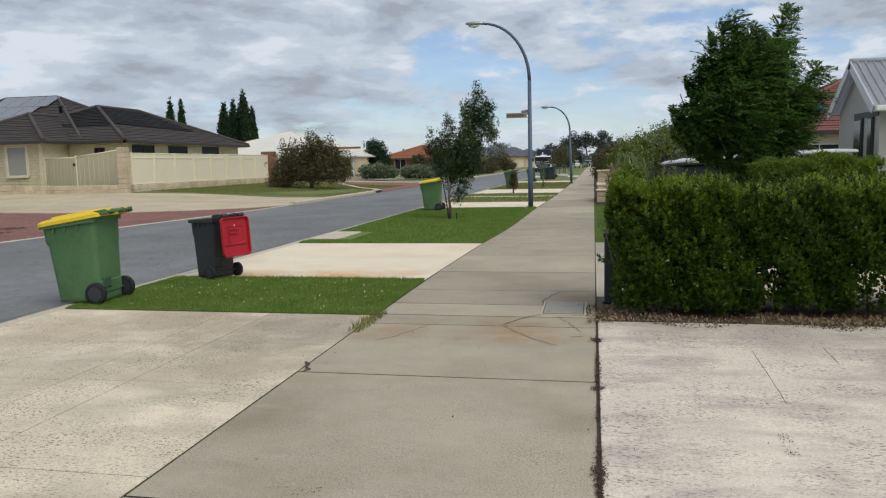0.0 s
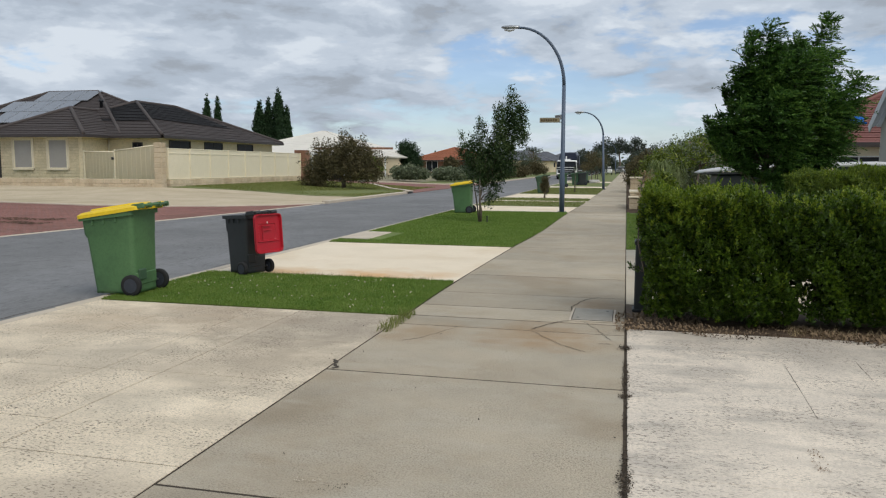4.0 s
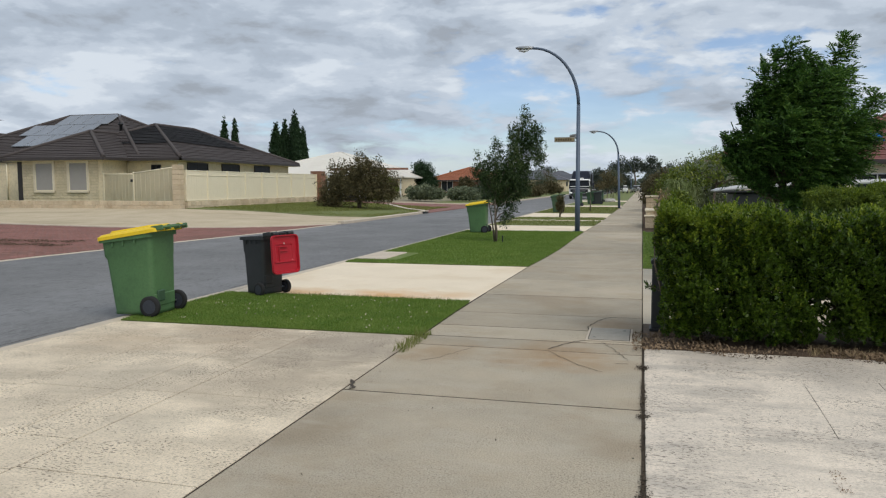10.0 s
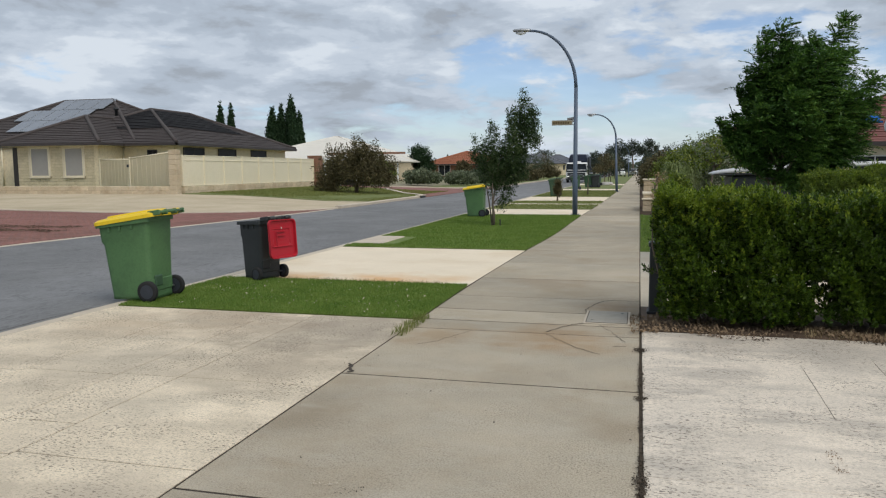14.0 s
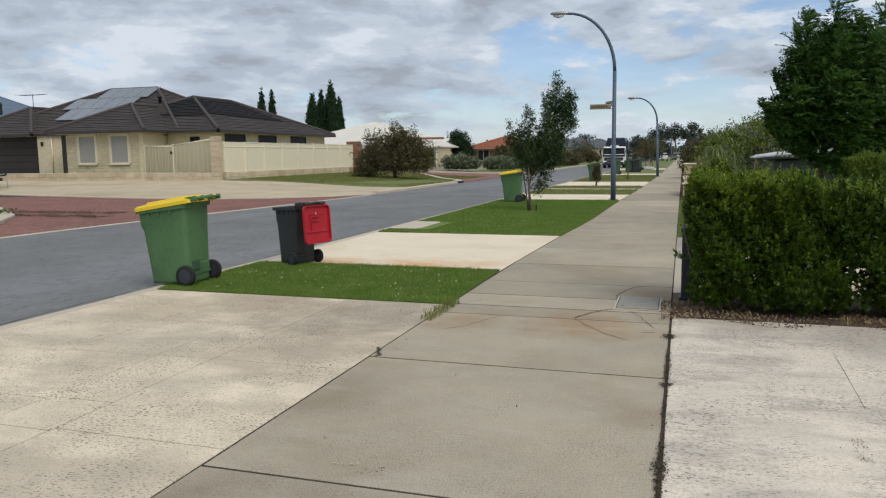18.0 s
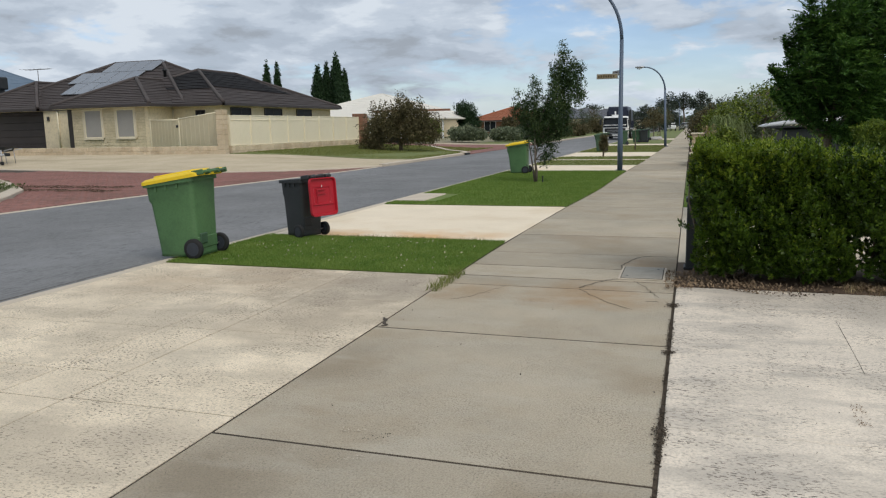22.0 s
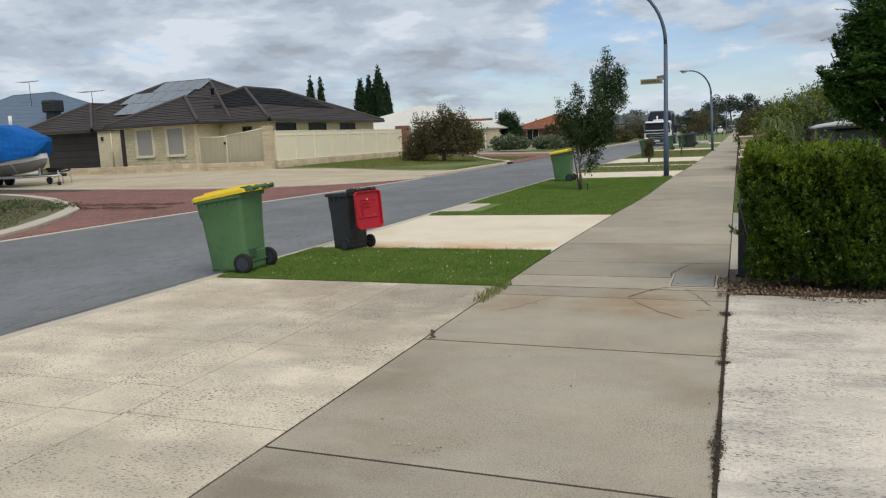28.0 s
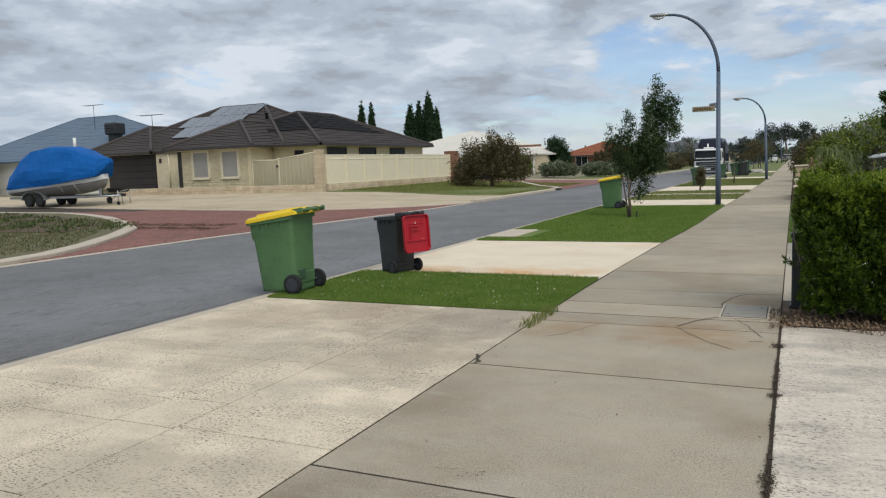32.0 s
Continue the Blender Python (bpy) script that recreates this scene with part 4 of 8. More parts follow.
# ---- street lamps and signs ----
def street_lamp(m, label, arm=2.2, height=6.55, bend=4.3):
    s = thing("street_lamp", label, "street lamp", m, "street lamps")
    part("base_plate", box(-0.17, 0.17, -0.17, 0.17, 0.0, 0.02, bevel=0.005), M_pole, s)
    for x in (-0.12, 0.12):
        for y in (-0.12, 0.12):
            part("bolt", tube([(x, y, 0.02), (x, y, 0.06)], 0.014, 6), M_steel, s)
    part("pole", tube([(0, 0, 0.02), (0, 0, 1.2), (0, 0, 1.25), (0, 0, bend)], [0.088, 0.088, 0.075, 0.062], 16), M_pole, s)
    pts = [(0, 0, bend)]
    for k in range(1, 13):
        a = radians(90 * k / 12)
        pts.append((-arm * (1 - math.cos(a)), 0, bend + (height - bend) * math.sin(a)))
    pts.append((-arm - 0.08, 0, height + 0.005))
    part("arm", tube(pts, [0.060 - 0.022 * i / 13 for i in range(14)], 12), M_pole, s)
    bm = bmesh.new()
    add_loft(bm, [[(x, w * math.cos(a), height + dz + h * math.sin(a)) for a in [2 * math.pi * k / 12 for k in range(12)]] for x, w, h, dz in ((-arm + 0.05, 0.045, 0.045, 0.02), (-arm - 0.05, 0.075, 0.06, 0.02), (-arm - 0.28, 0.115, 0.07, 0.025), (-arm - 0.48, 0.10, 0.055, 0.03), (-arm - 0.56, 0.05, 0.03, 0.035))])
    head = part("lamp_head", bm, M_steel, s, "galvanised lamp head")
    bm = bmesh.new()
    add_loft(bm, [[(x, w * math.cos(a), height - 0.03 - h * (0.5 - 0.5 * math.sin(a))) for a in [2 * math.pi * k / 12 for k in range(12)]] for x, w, h in ((-arm - 0.12, 0.06, 0.05), (-arm - 0.28, 0.09, 0.10), (-arm - 0.46, 0.06, 0.05))])
    part("lens", bm, M_lampglass, head, "clear lamp lens")
    return s


street_lamp(pose(-2.15, 26.02, 0.0, 0, -0.2, 0), "tall curved blue-grey steel street lamp beside the footpath", 1.58, 6.25)
street_lamp(pose(-1.53, 53.0, 0.0, 0, -1.8, 0), "curved blue-grey street lamp farther along the footpath", 1.35, 5.3, 3.7)
street_lamp(pose(-2.1, 150.0, 0.0), "distant curved street lamp along the footpath", 1.9, 6.2)


def name_plate(name, label, m, length, face, letters):
    """A street name plate on its bracket: unreadable letters are plain bars."""
    s = thing(name, label, "street sign", m, "street name plates")
    part("plate", box(-length, -0.06, -0.012, 0.012, -0.085, 0.085, bevel=0.004), M_sign, s)
    part("face", box(-length + 0.02, -0.09, -0.0155, -0.0125, -0.065, 0.065), face, s, "dull coloured sign face")
    x = -length + 0.05
    for k in range(letters):
        w = (length - 0.2) / letters * 0.62
        part("letter_bar", box(x, x + w, -0.0185, -0.016, -0.04, 0.04 if k % 3 else 0.03), M_letters, s)
        x += (length - 0.2) / letters
    part("bracket", tube([(-0.06, 0, -0.07), (0.0, 0, -0.07)], 0.014, 8), M_steel, s)
    part("bracket", tube([(-0.06, 0, 0.07), (0.0, 0, 0.07)], 0.014, 8), M_steel, s)
    return s


name_plate("street_sign", "narrow faded street name plate clamped to the lamp post", pose(-2.20, 25.99, 3.14), 0.76, M_gold, 7)
name_plate("street_sign", "short pale street name plate clamped across the lamp post", pose(-2.20, 26.02, 3.25, 0, 0, -62), 0.62, M_sign, 6)

# ---- service cover, cracks, litter ----
cover = thing("service_cover", "square steel-grey service pit cover let into the footpath", "pit cover", pose(-0.335, 8.10, 0.002))
part("cover_frame", box(-0.235, 0.235, -0.345, 0.345, 0.0, 0.009, bevel=0.003), M_kerb, cover, "pale concrete rim")
part("cover_seam", box(-0.212, 0.212, -0.322, 0.322, 0.009, 0.0105), M_joint, cover)
part("cover_plate", box(-0.203, 0.203, -0.313, 0.313, 0.0105, 0.0135, bevel=0.002), M_cover, cover)
for i in range(2):
    part("lifting_hole", tube([(0.15 - 0.3 * i, 0.2 - 0.4 * i, 0.0135), (0.15 - 0.3 * i, 0.2 - 0.4 * i, 0.0155)], 0.014, 8), M_black, cover)


def crack(pts, w, label="dark branching crack in the concrete footpath", wob=0.012):
    """A thin ragged dark line on the slab, for open cracks and the edge beam's shadow."""
    rng = random.Random(len(pts) + int(pts[0][1] * 10))
    line = []
    for (a, b), (c, d) in zip(pts, pts[1:]):
        for k in range(6):
            t = k / 6
            line.append((a + (c - a) * t + rng.uniform(-wob, wob), b + (d - b) * t + rng.uniform(-wob, wob)))
    line.append(pts[-1])
    bm = bmesh.new()
    prev = None
    for i, (x, y) in enumerate(line):
        q = line[min(i + 1, len(line) - 1)]
        o = line[max(i - 1, 0)]
        d = Vector((q[0] - o[0], q[1] - o[1], 0)).normalized()
        n = Vector((-d.y, d.x, 0)) * w * rng.uniform(0.4, 1.2) * (0.3 if i in (0, len(line) - 1) else 1)
        cur = [bm.verts.new((x + n.x, y + n.y, 0.0045)), bm.verts.new((x, y, 0.0065)), bm.verts.new((x - n.x, y - n.y, 0.0045))]
        if prev:
            for k in range(2):
                bm.faces.new((prev[k], cur[k], cur[k + 1], prev[k + 1]))
        prev = cur
    return tagged(mesh_ob("crack", bm, M_joint), label, "crack", "cracks in the footpath")


crack([(-0.89, 7.23), (-0.80, 7.46), (-0.66, 7.68), (-0.55, 7.77)], 0.007)
crack([(-0.58, 8.30), (-0.585, 8.55), (-0.52, 8.90), (-0.41, 9.13), (-0.30, 9.22)], 0.007)
crack([(-0.88, 7.18), (-0.76, 6.98), (-0.55, 6.66), (-0.33, 6.46)], 0.003)
crack([(-1.60, 7.17), (-1.70, 6.95), (-1.82, 6.66), (-1.97, 6.47)], 0.0018)
crack([(-0.40, 7.70), (-0.24, 7.30), (-0.13, 6.95)], 0.004)
crack([(-0.24, 6.78), (-0.12, 6.80)], 0.005)
crack([(1.245, 6.43), (1.222, 5.78), (1.19, 5.08)], 0.0022, "thin saw-cut crack in the whitish driveway", 0.001)
crack([(1.835, 6.66), (1.80, 6.08)], 0.0025, "thin saw-cut crack in the whitish driveway", 0.001)
crack([(-2.20, 5.42), (-2.27, 5.56), (-2.31, 5.70)], 0.018, "dirt and debris in a corner of the footpath joint", 0.02)


def joint_weeds(spots, x0):
    """Earth, dead leaf and small weeds that have lodged in an open joint along y, in clumps of their own size."""
    rng = np.random.default_rng(71)
    c = []
    for y, ln, wd, n in spots:
        c.append(np.stack([x0 + rng.normal(0, 1, n) * wd * 0.62, y + rng.normal(0, 1, n) * ln, rng.uniform(0.004, 0.012, n)], 1))
    n = 650
    yy = rng.uniform(1.0, 7.4, n)
    c.append(np.stack([x0 + rng.normal(0, 0.007, n) + 0.006 * np.sin(yy * 9), yy, rng.uniform(0.003, 0.008, n)], 1))
    c = np.concatenate(c, 0)
    v, f = quads(c, 0.0085, rng, 1.7, -0.0, np.tile([0, 0, 1.0], (len(c), 1)))
    v[:, 2] = np.clip(v[:, 2], 0.0055, 0.013)
    return tagged(py_mesh("joint_weeds", v, f, mat("joint_debris", (0.085, 0.062, 0.042), 0.95, col2=(0.04, 0.032, 0.022), scale=30, fine=90, amount=0.9, bump=0.4)), "dark earth and dead weeds lodged in the footpath's edge joint", "weeds", kind="stuff")


joint_weeds(((6.68, 0.05, 0.05, 260), (6.0, 0.10, 0.014, 160), (5.62, 0.16, 0.022, 320), (5.25, 0.035, 0.035, 150), (4.7, 0.10, 0.010, 90), (4.05, 0.10, 0.016, 160), (3.80, 0.08, 0.030, 300), (3.55, 0.08, 0.018, 160), (2.9, 0.10, 0.016, 160), (2.2, 0.12, 0.022, 200)), 0.004)
# the edge beam's shadow on the asphalt, drawn as dark strips
for ya, yb in ((1.0, 2.9), (3.1, 4.4), (4.9, 7.4), (10.4, 12.2), (12.6, 14.4)):
    crack([(X_ROAD - 0.10, ya), (X_ROAD - 0.105, (ya + yb) / 2), (X_ROAD - 0.10, yb)], 0.014, "thin dark line drawn as the shadow beside the road's edge beam")
drain = thing("drain_inlet", "dark storm drain mouth in the kerb across the road", "drain", pose(-12.24, 42.2, 0.0))
# a black block gives the shade inside the drain's mouth
part("mouth", box(-0.01, 0.05, -0.45, 0.45, -0.02, 0.07, bevel=0.01), M_black, drain)
part("lintel", box(-0.30, 0.06, -0.55, 0.55, 0.087, 0.125, bevel=0.015), M_kerb, drain)


def litter(name, label, n, x0, x1, y0, y1, size, material, seed, category="leaf litter", pile=0.03):
    rng = np.random.default_rng(seed)
    c = np.stack([rng.uniform(x0, x1, n), rng.uniform(y0, y1, n), rng.uniform(0.008, 0.008 + pile, n)], 1)
    c[:, 1] += 0.12 * np.sin(c[:, 0] * 5)
    nrm = np.tile([0, 0, 1.0], (n, 1))
    v, f = quads(c, size, rng, 2.2, 0.0, nrm)
    v[:, 2] = np.maximum(v[:, 2], 0.006)
    return tagged(py_mesh(name, v, f, material), label, category, kind="stuff")


litter("leaf_litter", "brown dead leaves heaped under the hedge's edge", 2600, 1.6, 5.4, 7.50, 7.85, 0.022, M_litter, 11)
litter("leaf_litter", "thin scatter of dead leaves at the hedge's foot", 520, 0.5, 2.4, 7.54, 7.84, 0.018, M_litter, 18)
litter("leaf_litter", "dry leaves and bark chips spilled over the footpath's edge", 700, -0.10, 0.75, 7.35, 8.2, 0.022, M_litter, 12)
M_petal = mat("pale_dead_leaf", (0.55, 0.50, 0.36), 0.8, col2=(0.42, 0.36, 0.22), scale=9, fine=60, bump=0.1)
litter("petal_litter", "small pale dead leaves scattered on the lawn", 190, -5.9, -2.5, 7.8, 9.8, 0.017, M_petal, 14, "petals", 0.045)
litter("soil_spill", "dark crumbs of soil washed out from under the hedge", 900, 0.02, 5.0, 7.36, 7.56, 0.014, M_mulch, 19, "soil", 0.004)
litter("grit", "dark specks of grit scattered over the pale driveway", 500, -6.0, -2.35, 1.0, 7.4, 0.006, M_joint, 15, "grit", 0.004)
litter("grit", "dark specks of grit scattered over the whitish driveway", 420, 0.1, 4.5, 1.8, 7.2, 0.006, M_joint, 16, "grit", 0.004)
for k, (x, y) in enumerate(((-1.55, 3.42), (-1.40, 3.36), (-1.42, 3.10))):
    litter("spalled_spot", "small cluster of spalled chips in the footpath's surface", 26, x - 0.07, x + 0.07, y - 0.035 - 0.12 * math.sin(x * 5), y + 0.035 - 0.12 * math.sin(x * 5), 0.007, M_kerb if k != 1 else M_joint, 40 + k, "chips", 0.002)
litter("leaf_litter", "small scatter of brown leaf crumbs on the whitish driveway", 70, 0.98, 1.06, 4.26, 4.62, 0.007, M_litter, 44, pile=0.004)
litter("grit", "a few dark specks lying on the footpath", 40, -2.2, -0.05, 2.0, 9.0, 0.009, M_joint, 17, "grit", 0.004)

# ---- lawns ----
always = lambda x, y: np.ones(len(x), bool)
lawn_blades("lawn_grass", always, 90000, X_ROAD + 0.12, X_LEFT - 0.0, 7.57, 9.98, 0.026, L_grass, 21, "short green blades of verge grass", 0.012, 0.004)
lawn_blades("lawn_grass", lambda x, y: (x < path_left(y)) & ~((x < X_ROAD + 1.08) & (y > 15.15) & (y < 16.95)), 115000, X_ROAD + 0.12, -1.85, 14.60, 25.95, 0.030, L_grass, 22, "short bright green blades of verge grass", 0.012, 0.007)
lawn_blades("lawn_grass", lambda x, y: (x < path_left(y)) & ((y < 33.85) | (y > 34.85)) & ((y < 37.45) | (y > 43.35)) & (y < 55.9), 32000, X_ROAD + 0.12, -1.5, 29.85, 56, 0.05, L_grass2, 23, "paler blades of verge grass farther off", 0.0, 0.016)
lawn_blades("lawn_grass", lambda x, y: ~((y > 26) & (x > 0.1)), 40000, 0.03, 4, 14.82, 26.4, 0.04, L_grass, 24, "short green lawn blades beside the footpath", 0.012, 0.007)
lawn_blades("edge_grass", always, 340, X_LEFT - 0.06, X_LEFT + 0.10, 6.75, 7.7, 0.075, L_grass2, 25, "weedy tuft of grass growing in the path's edge", 0.0, 0.004)
lawn_blades("edge_grass", always, 700, -5.0, -2.6, 9.94, 10.06, 0.05, L_dry, 26, "dry seed heads at the lawn's edge", 0.0, 0.004)
lawn_blades("dry_grass", always, 420, 1.5, 3.6, 7.46, 7.75, 0.09, L_dry, 27, "dry straw-coloured grass stems under the hedge", 0.0, 0.003)

lawn_blades("verge_grass", lambda x, y: (x < -13.4) | (y < 44.5), 40000, -23.0, -12.6, 35.9, 53, 0.05, L_grass2, 33, "patchy mown grass on the verge across the road", 0.03, 0.02)
# island verge: thin grass before a mulched bed with clumps
lawn_blades("verge_grass", lambda x, y: (y < 12 + (-15.2 - x) * 1.15) & (y < 24) & (x < -15.0), 45000, -34, -14.9, 6, 20, 0.05, L_island, 28, "thin dry verge grass on the island", 0.03, 0.018)
L_cover = leaf_mat("groundcover_leaf", (0.04, 0.06, 0.018), (0.085, 0.115, 0.035), (0.15, 0.17, 0.06), 0.6, 0.25)
rng = np.random.default_rng(29)
_c = np.stack([rng.uniform(-36, -18.2, 2600), rng.uniform(15, 23.6, 2600), np.zeros(2600) + 0.09], 1)
_c = _c[(_c[:, 1] < 16.6 + (-18.6 - _c[:, 0]) * 0.42 + 0.6) & (np.sin(_c[:, 0] * 1.7) * np.sin(_c[:, 1] * 2.1 + _c[:, 0]) > 0.05)]
_p = np.repeat(_c, 8, 0) + rng.normal(size=(len(_c) * 8, 3)) * np.array([0.14, 0.14, 0.03])
_v, _f = quads(_p, 0.055, rng, 2.0, 0.8)
tagged(py_mesh("groundcover", _v, _f, L_cover), "clumps of low green groundcover in the mulched bed", "groundcover", kind="stuff")
litter("mulch_spill", "dark mulch washed out over the brick paving", 2200, -20.5, -15.6, 17.7, 18.5, 0.022, M_mulch, 30, "mulch", 0.01)
litter("mulch_spill", "dark damp streak of washed soil on the brick paving", 1800, -19.0, -15.0, 16.7, 17.2, 0.022, M_mulch, 31, "mulch", 0.01)

# ---- hedge ----
# new shoots, their colour raised to carry sky light on the hedge's top
L_shoot = leaf_mat("hedge_lit_shoot_leaf", (0.075, 0.13, 0.012), (0.165, 0.23, 0.020), (0.32, 0.37, 0.045), 0.42, 0.35, 2.0)

def shoots(base, axis, per, size, rng, length, spread=0.75):
    """Leafy shoots: leaves in turns up a short twig, each held out and forward of it."""
    n = len(base)
    axis = axis / (np.linalg.norm(axis, axis=1)[:, None] + 1e-9)
    e1 = np.cross(axis, rng.normal(size=(n, 3)))
    e1 /= np.linalg.norm(e1, axis=1)[:, None] + 1e-9
    e2 = np.cross(axis, e1)
    k = np.arange(per)
    t = ((k + rng.uniform(0, 0.6, (n, per))) / per)[:, :, None]
    ang = (k * 2.4)[None, :] + rng.uniform(-0.4, 0.4, (n, per))
    rad = np.cos(ang)[:, :, None] * e1[:, None, :] + np.sin(ang)[:, :, None] * e2[:, None, :]
    ln = (length * rng.uniform(0.6, 1.3, n) * np.where(rng.uniform(0, 1, n) < 0.08, 1.9, 1.0))[:, None, None]
    sz = size * rng.uniform(0.75, 1.25, (n, per))[:, :, None] * (1.1 - 0.4 * t)
    d = rad * spread * (1.25 - 0.75 * t) + axis[:, None, :] * (0.45 + 0.6 * t) + 0.15 * rng.normal(size=(n, per, 3))
    d /= np.linalg.norm(d, axis=2)[:, :, None]
    root = base[:, None, :] + axis[:, None, :] * t * ln
    b = np.cross(d, axis[:, None, :] + 0.3 * rng.normal(size=(n, per, 3)))
    b /= np.linalg.norm(b, axis=2)[:, :, None] + 1e-9
    mid = root + d * sz * 1.1
    v = np.stack([root, mid + b * sz * 0.52, root + d * sz * 2.1, mid - b * sz * 0.52], 2).reshape(-1, 3)
    return v, np.arange(len(v)).reshape(-1, 4)


def build_hedge(name, label, x0, x1, y0, y1, h, n, size, seed, leaf, stems=True):
    """n leafy shoots on a bumpy rounded block, over dark inner leaves and bare stems."""
    rng = np.random.default_rng(seed)
    hd = thing(name, label, "hedge", pose((x0 + x1) / 2, (y0 + y1) / 2, 0.0))
    cx, hx, hy = (x0 + x1) / 2, (x1 - x0) / 2, (y1 - y0) / 2

    def lumps(px, pz):
        return 0.55 * np.sin(px * 3.1 + pz * 2.0) * np.sin(pz * 4.3 + 1) + 0.55 * np.sin(px * 7.7 - pz * 5) * np.sin(pz * 7 + px * 2) + 0.35 * np.sin(px * 15 + pz * 11)

    def crest(px):
        return h * (1 + 0.035 * np.sin(px * 2.3 + 1.0) + 0.03 * np.sin(px * 6.1) + 0.02 * np.sin(px * 14.0))

    prob = rng.uniform(0, 1, n)
    u, w = rng.uniform(-1, 1, n), rng.uniform(0.05, 1, n)
    v = rng.uniform(-1, 1, n)
    front, back, top, end = prob < 0.52, (prob >= 0.52) & (prob < 0.60), (prob >= 0.60) & (prob < 0.88), prob >= 0.88
    dep = rng.exponential(0.045, n)
    px, pz = u * hx, w * crest(u * hx)
    prof = 0.80 + 0.22 * np.sin(np.clip(w, 0, 1) * 2.5 + 0.25)
    py = v * hy * 0.9
    py = np.where(front, -hy * prof * (1 + 0.20 * lumps(px, pz)) + dep, py)
    py = np.where(back, hy * prof - dep, py)
    pz = np.where(top, crest(px) - dep - 0.16 * np.abs(v) ** 4, pz)
    px = np.where(end, -hx + 0.06 * np.sin(pz * 6 + v * 3) + 0.16 * np.abs(v) ** 3 + 0.26 * np.clip(1 - pz / h, 0, 1) ** 1.4 + dep, px)
    pz = np.minimum(pz, crest(px) - 0.10 * np.abs(py / hy) ** 6)
    ax = np.stack([np.where(end, -0.8, 0) + 0.35 * rng.normal(size=n), np.where(front, -0.8, np.where(back, 0.8, 0)) + 0.35 * rng.normal(size=n), np.where(top, 1.2, 0.75) + 0.25 * rng.normal(size=n)], 1)
    wx = px + cx
    # thin low parts where the light comes through, and a ragged bare foot
    thin = (pz < 0.50) & ((np.abs(wx - 1.74) < 0.15) | (np.abs(wx - 2.72) < 0.32)) & (rng.uniform(0, 1, n) < 0.66)
    foot = pz < 0.05 + 0.05 * np.sin(px * 5) + 0.04 * np.sin(px * 13)
    keep = ~thin & ~foot if stems else pz > 0.05
    base, ax = np.stack([px, py, pz], 1)[keep], ax[keep]
    # more bright shoots with height: new tips, and top light put into colour
    high = rng.uniform(0, 1, len(base)) < np.clip((base[:, 2] / h - 0.62) * 1.6, 0.04, 0.6) * (1 + 0.5 * np.sin(base[:, 0] * 2.1 + 0.6))
    vv, ff = shoots(base[~high], ax[~high], 13, size, rng, size * 3.4)
    # dark inner leaves that close the hedge, but for a few low gaps
    k = int(n * 3.2)
    ix, iy, iz = rng.uniform(-1, 1, k) * (hx - 0.10), rng.uniform(-0.74, 0.78, k) * hy, 0.10 + rng.uniform(0, 1, k) * (h * 0.94 - 0.10)
    ok = ~((iz < 0.46) & ((np.abs(ix + cx - 1.74) < 0.10) | (np.abs(ix + cx - 2.72) < 0.22)) & (rng.uniform(0, 1, k) < 0.86))
    ok &= ix > -hx + 0.08 + 0.26 * np.clip(1 - iz / h, 0, 1) ** 1.4
    iv, jf = quads(np.stack([ix, iy, iz], 1)[ok], size * 1.5, rng, 1.8, 0.3)
    ff = np.concatenate([ff, jf + len(vv)], 0)
    vv = np.concatenate([vv, iv], 0)
    py_mesh("foliage", vv, ff, leaf, hd)
    vv, ff = shoots(base[high], ax[high] + np.array([0, 0, 0.5]), 12, size * 0.95, rng, size * 4.2)
    py_mesh("lit_top_shoots", vv, ff, L_shoot, hd, "yellow-green new shoots, coloured brighter for the sky light on the hedge's top")
    if stems:
        # a stray shoot that sticks out over the path
        tw = tube([(x0 - cx + 0.10, -0.30, 0.50), (x0 - cx - 0.02, -0.36, 0.53), (x0 - cx - 0.13, -0.40, 0.60)], [0.006, 0.005, 0.002], 5)
        sh_ = part("stray_shoot", tw, M_bark, hd)
        tt = rng.uniform(0, 1.0, 9)
        pts = np.stack([x0 - cx - 0.02 - 0.11 * tt, -0.36 - 0.04 * tt, 0.53 + 0.07 * tt], 1)
        vv, ff = shoots(pts, np.tile([-0.8, -0.3, 0.3], (9, 1)) + 0.3 * rng.normal(size=(9, 3)), 9, size * 0.8, rng, size * 2.5)
        py_mesh("shoot_leaves", vv, ff, leaf, sh_)
        r2 = random.Random(seed)
        k = int((x1 - x0) / 0.22)
        for i in range(k):
            x = (x0 - x1) / 2 + 0.1 + i * 0.22 + r2.uniform(-0.05, 0.05)
            y = r2.uniform(-0.15, 0.15)
            p = [(x, y, 0.0), (x + r2.uniform(-0.06, 0.06), y + r2.uniform(-0.08, 0.08), h * 0.3), (x + r2.uniform(-0.16, 0.16), y + r2.uniform(-0.2, 0.2), h * 0.62), (x + r2.uniform(-0.22, 0.22), y + r2.uniform(-0.25, 0.25), h * 0.9)]
            part("stem", tube(p, [0.014, 0.011, 0.008, 0.004], 5), M_bark, hd)
    return hd


build_hedge("hedge", "dense clipped dark green hedge with small glossy leaves beside the footpath", 0.17, 5.6, 7.70, 8.74, 1.28, 15000, 0.0215, 31, L_hedge)
L_far_hedge = leaf_mat("light_hedge_leaf", (0.06, 0.10, 0.016), (0.13, 0.19, 0.03), (0.22, 0.28, 0.055), 0.5, 0.25, 3.0)
build_hedge("hedge", "lower clipped yellowish-green hedge beyond the driveway", 3.0, 5.15, 15.0, 16.2, 1.47, 5500, 0.02, 32, L_far_hedge, False)

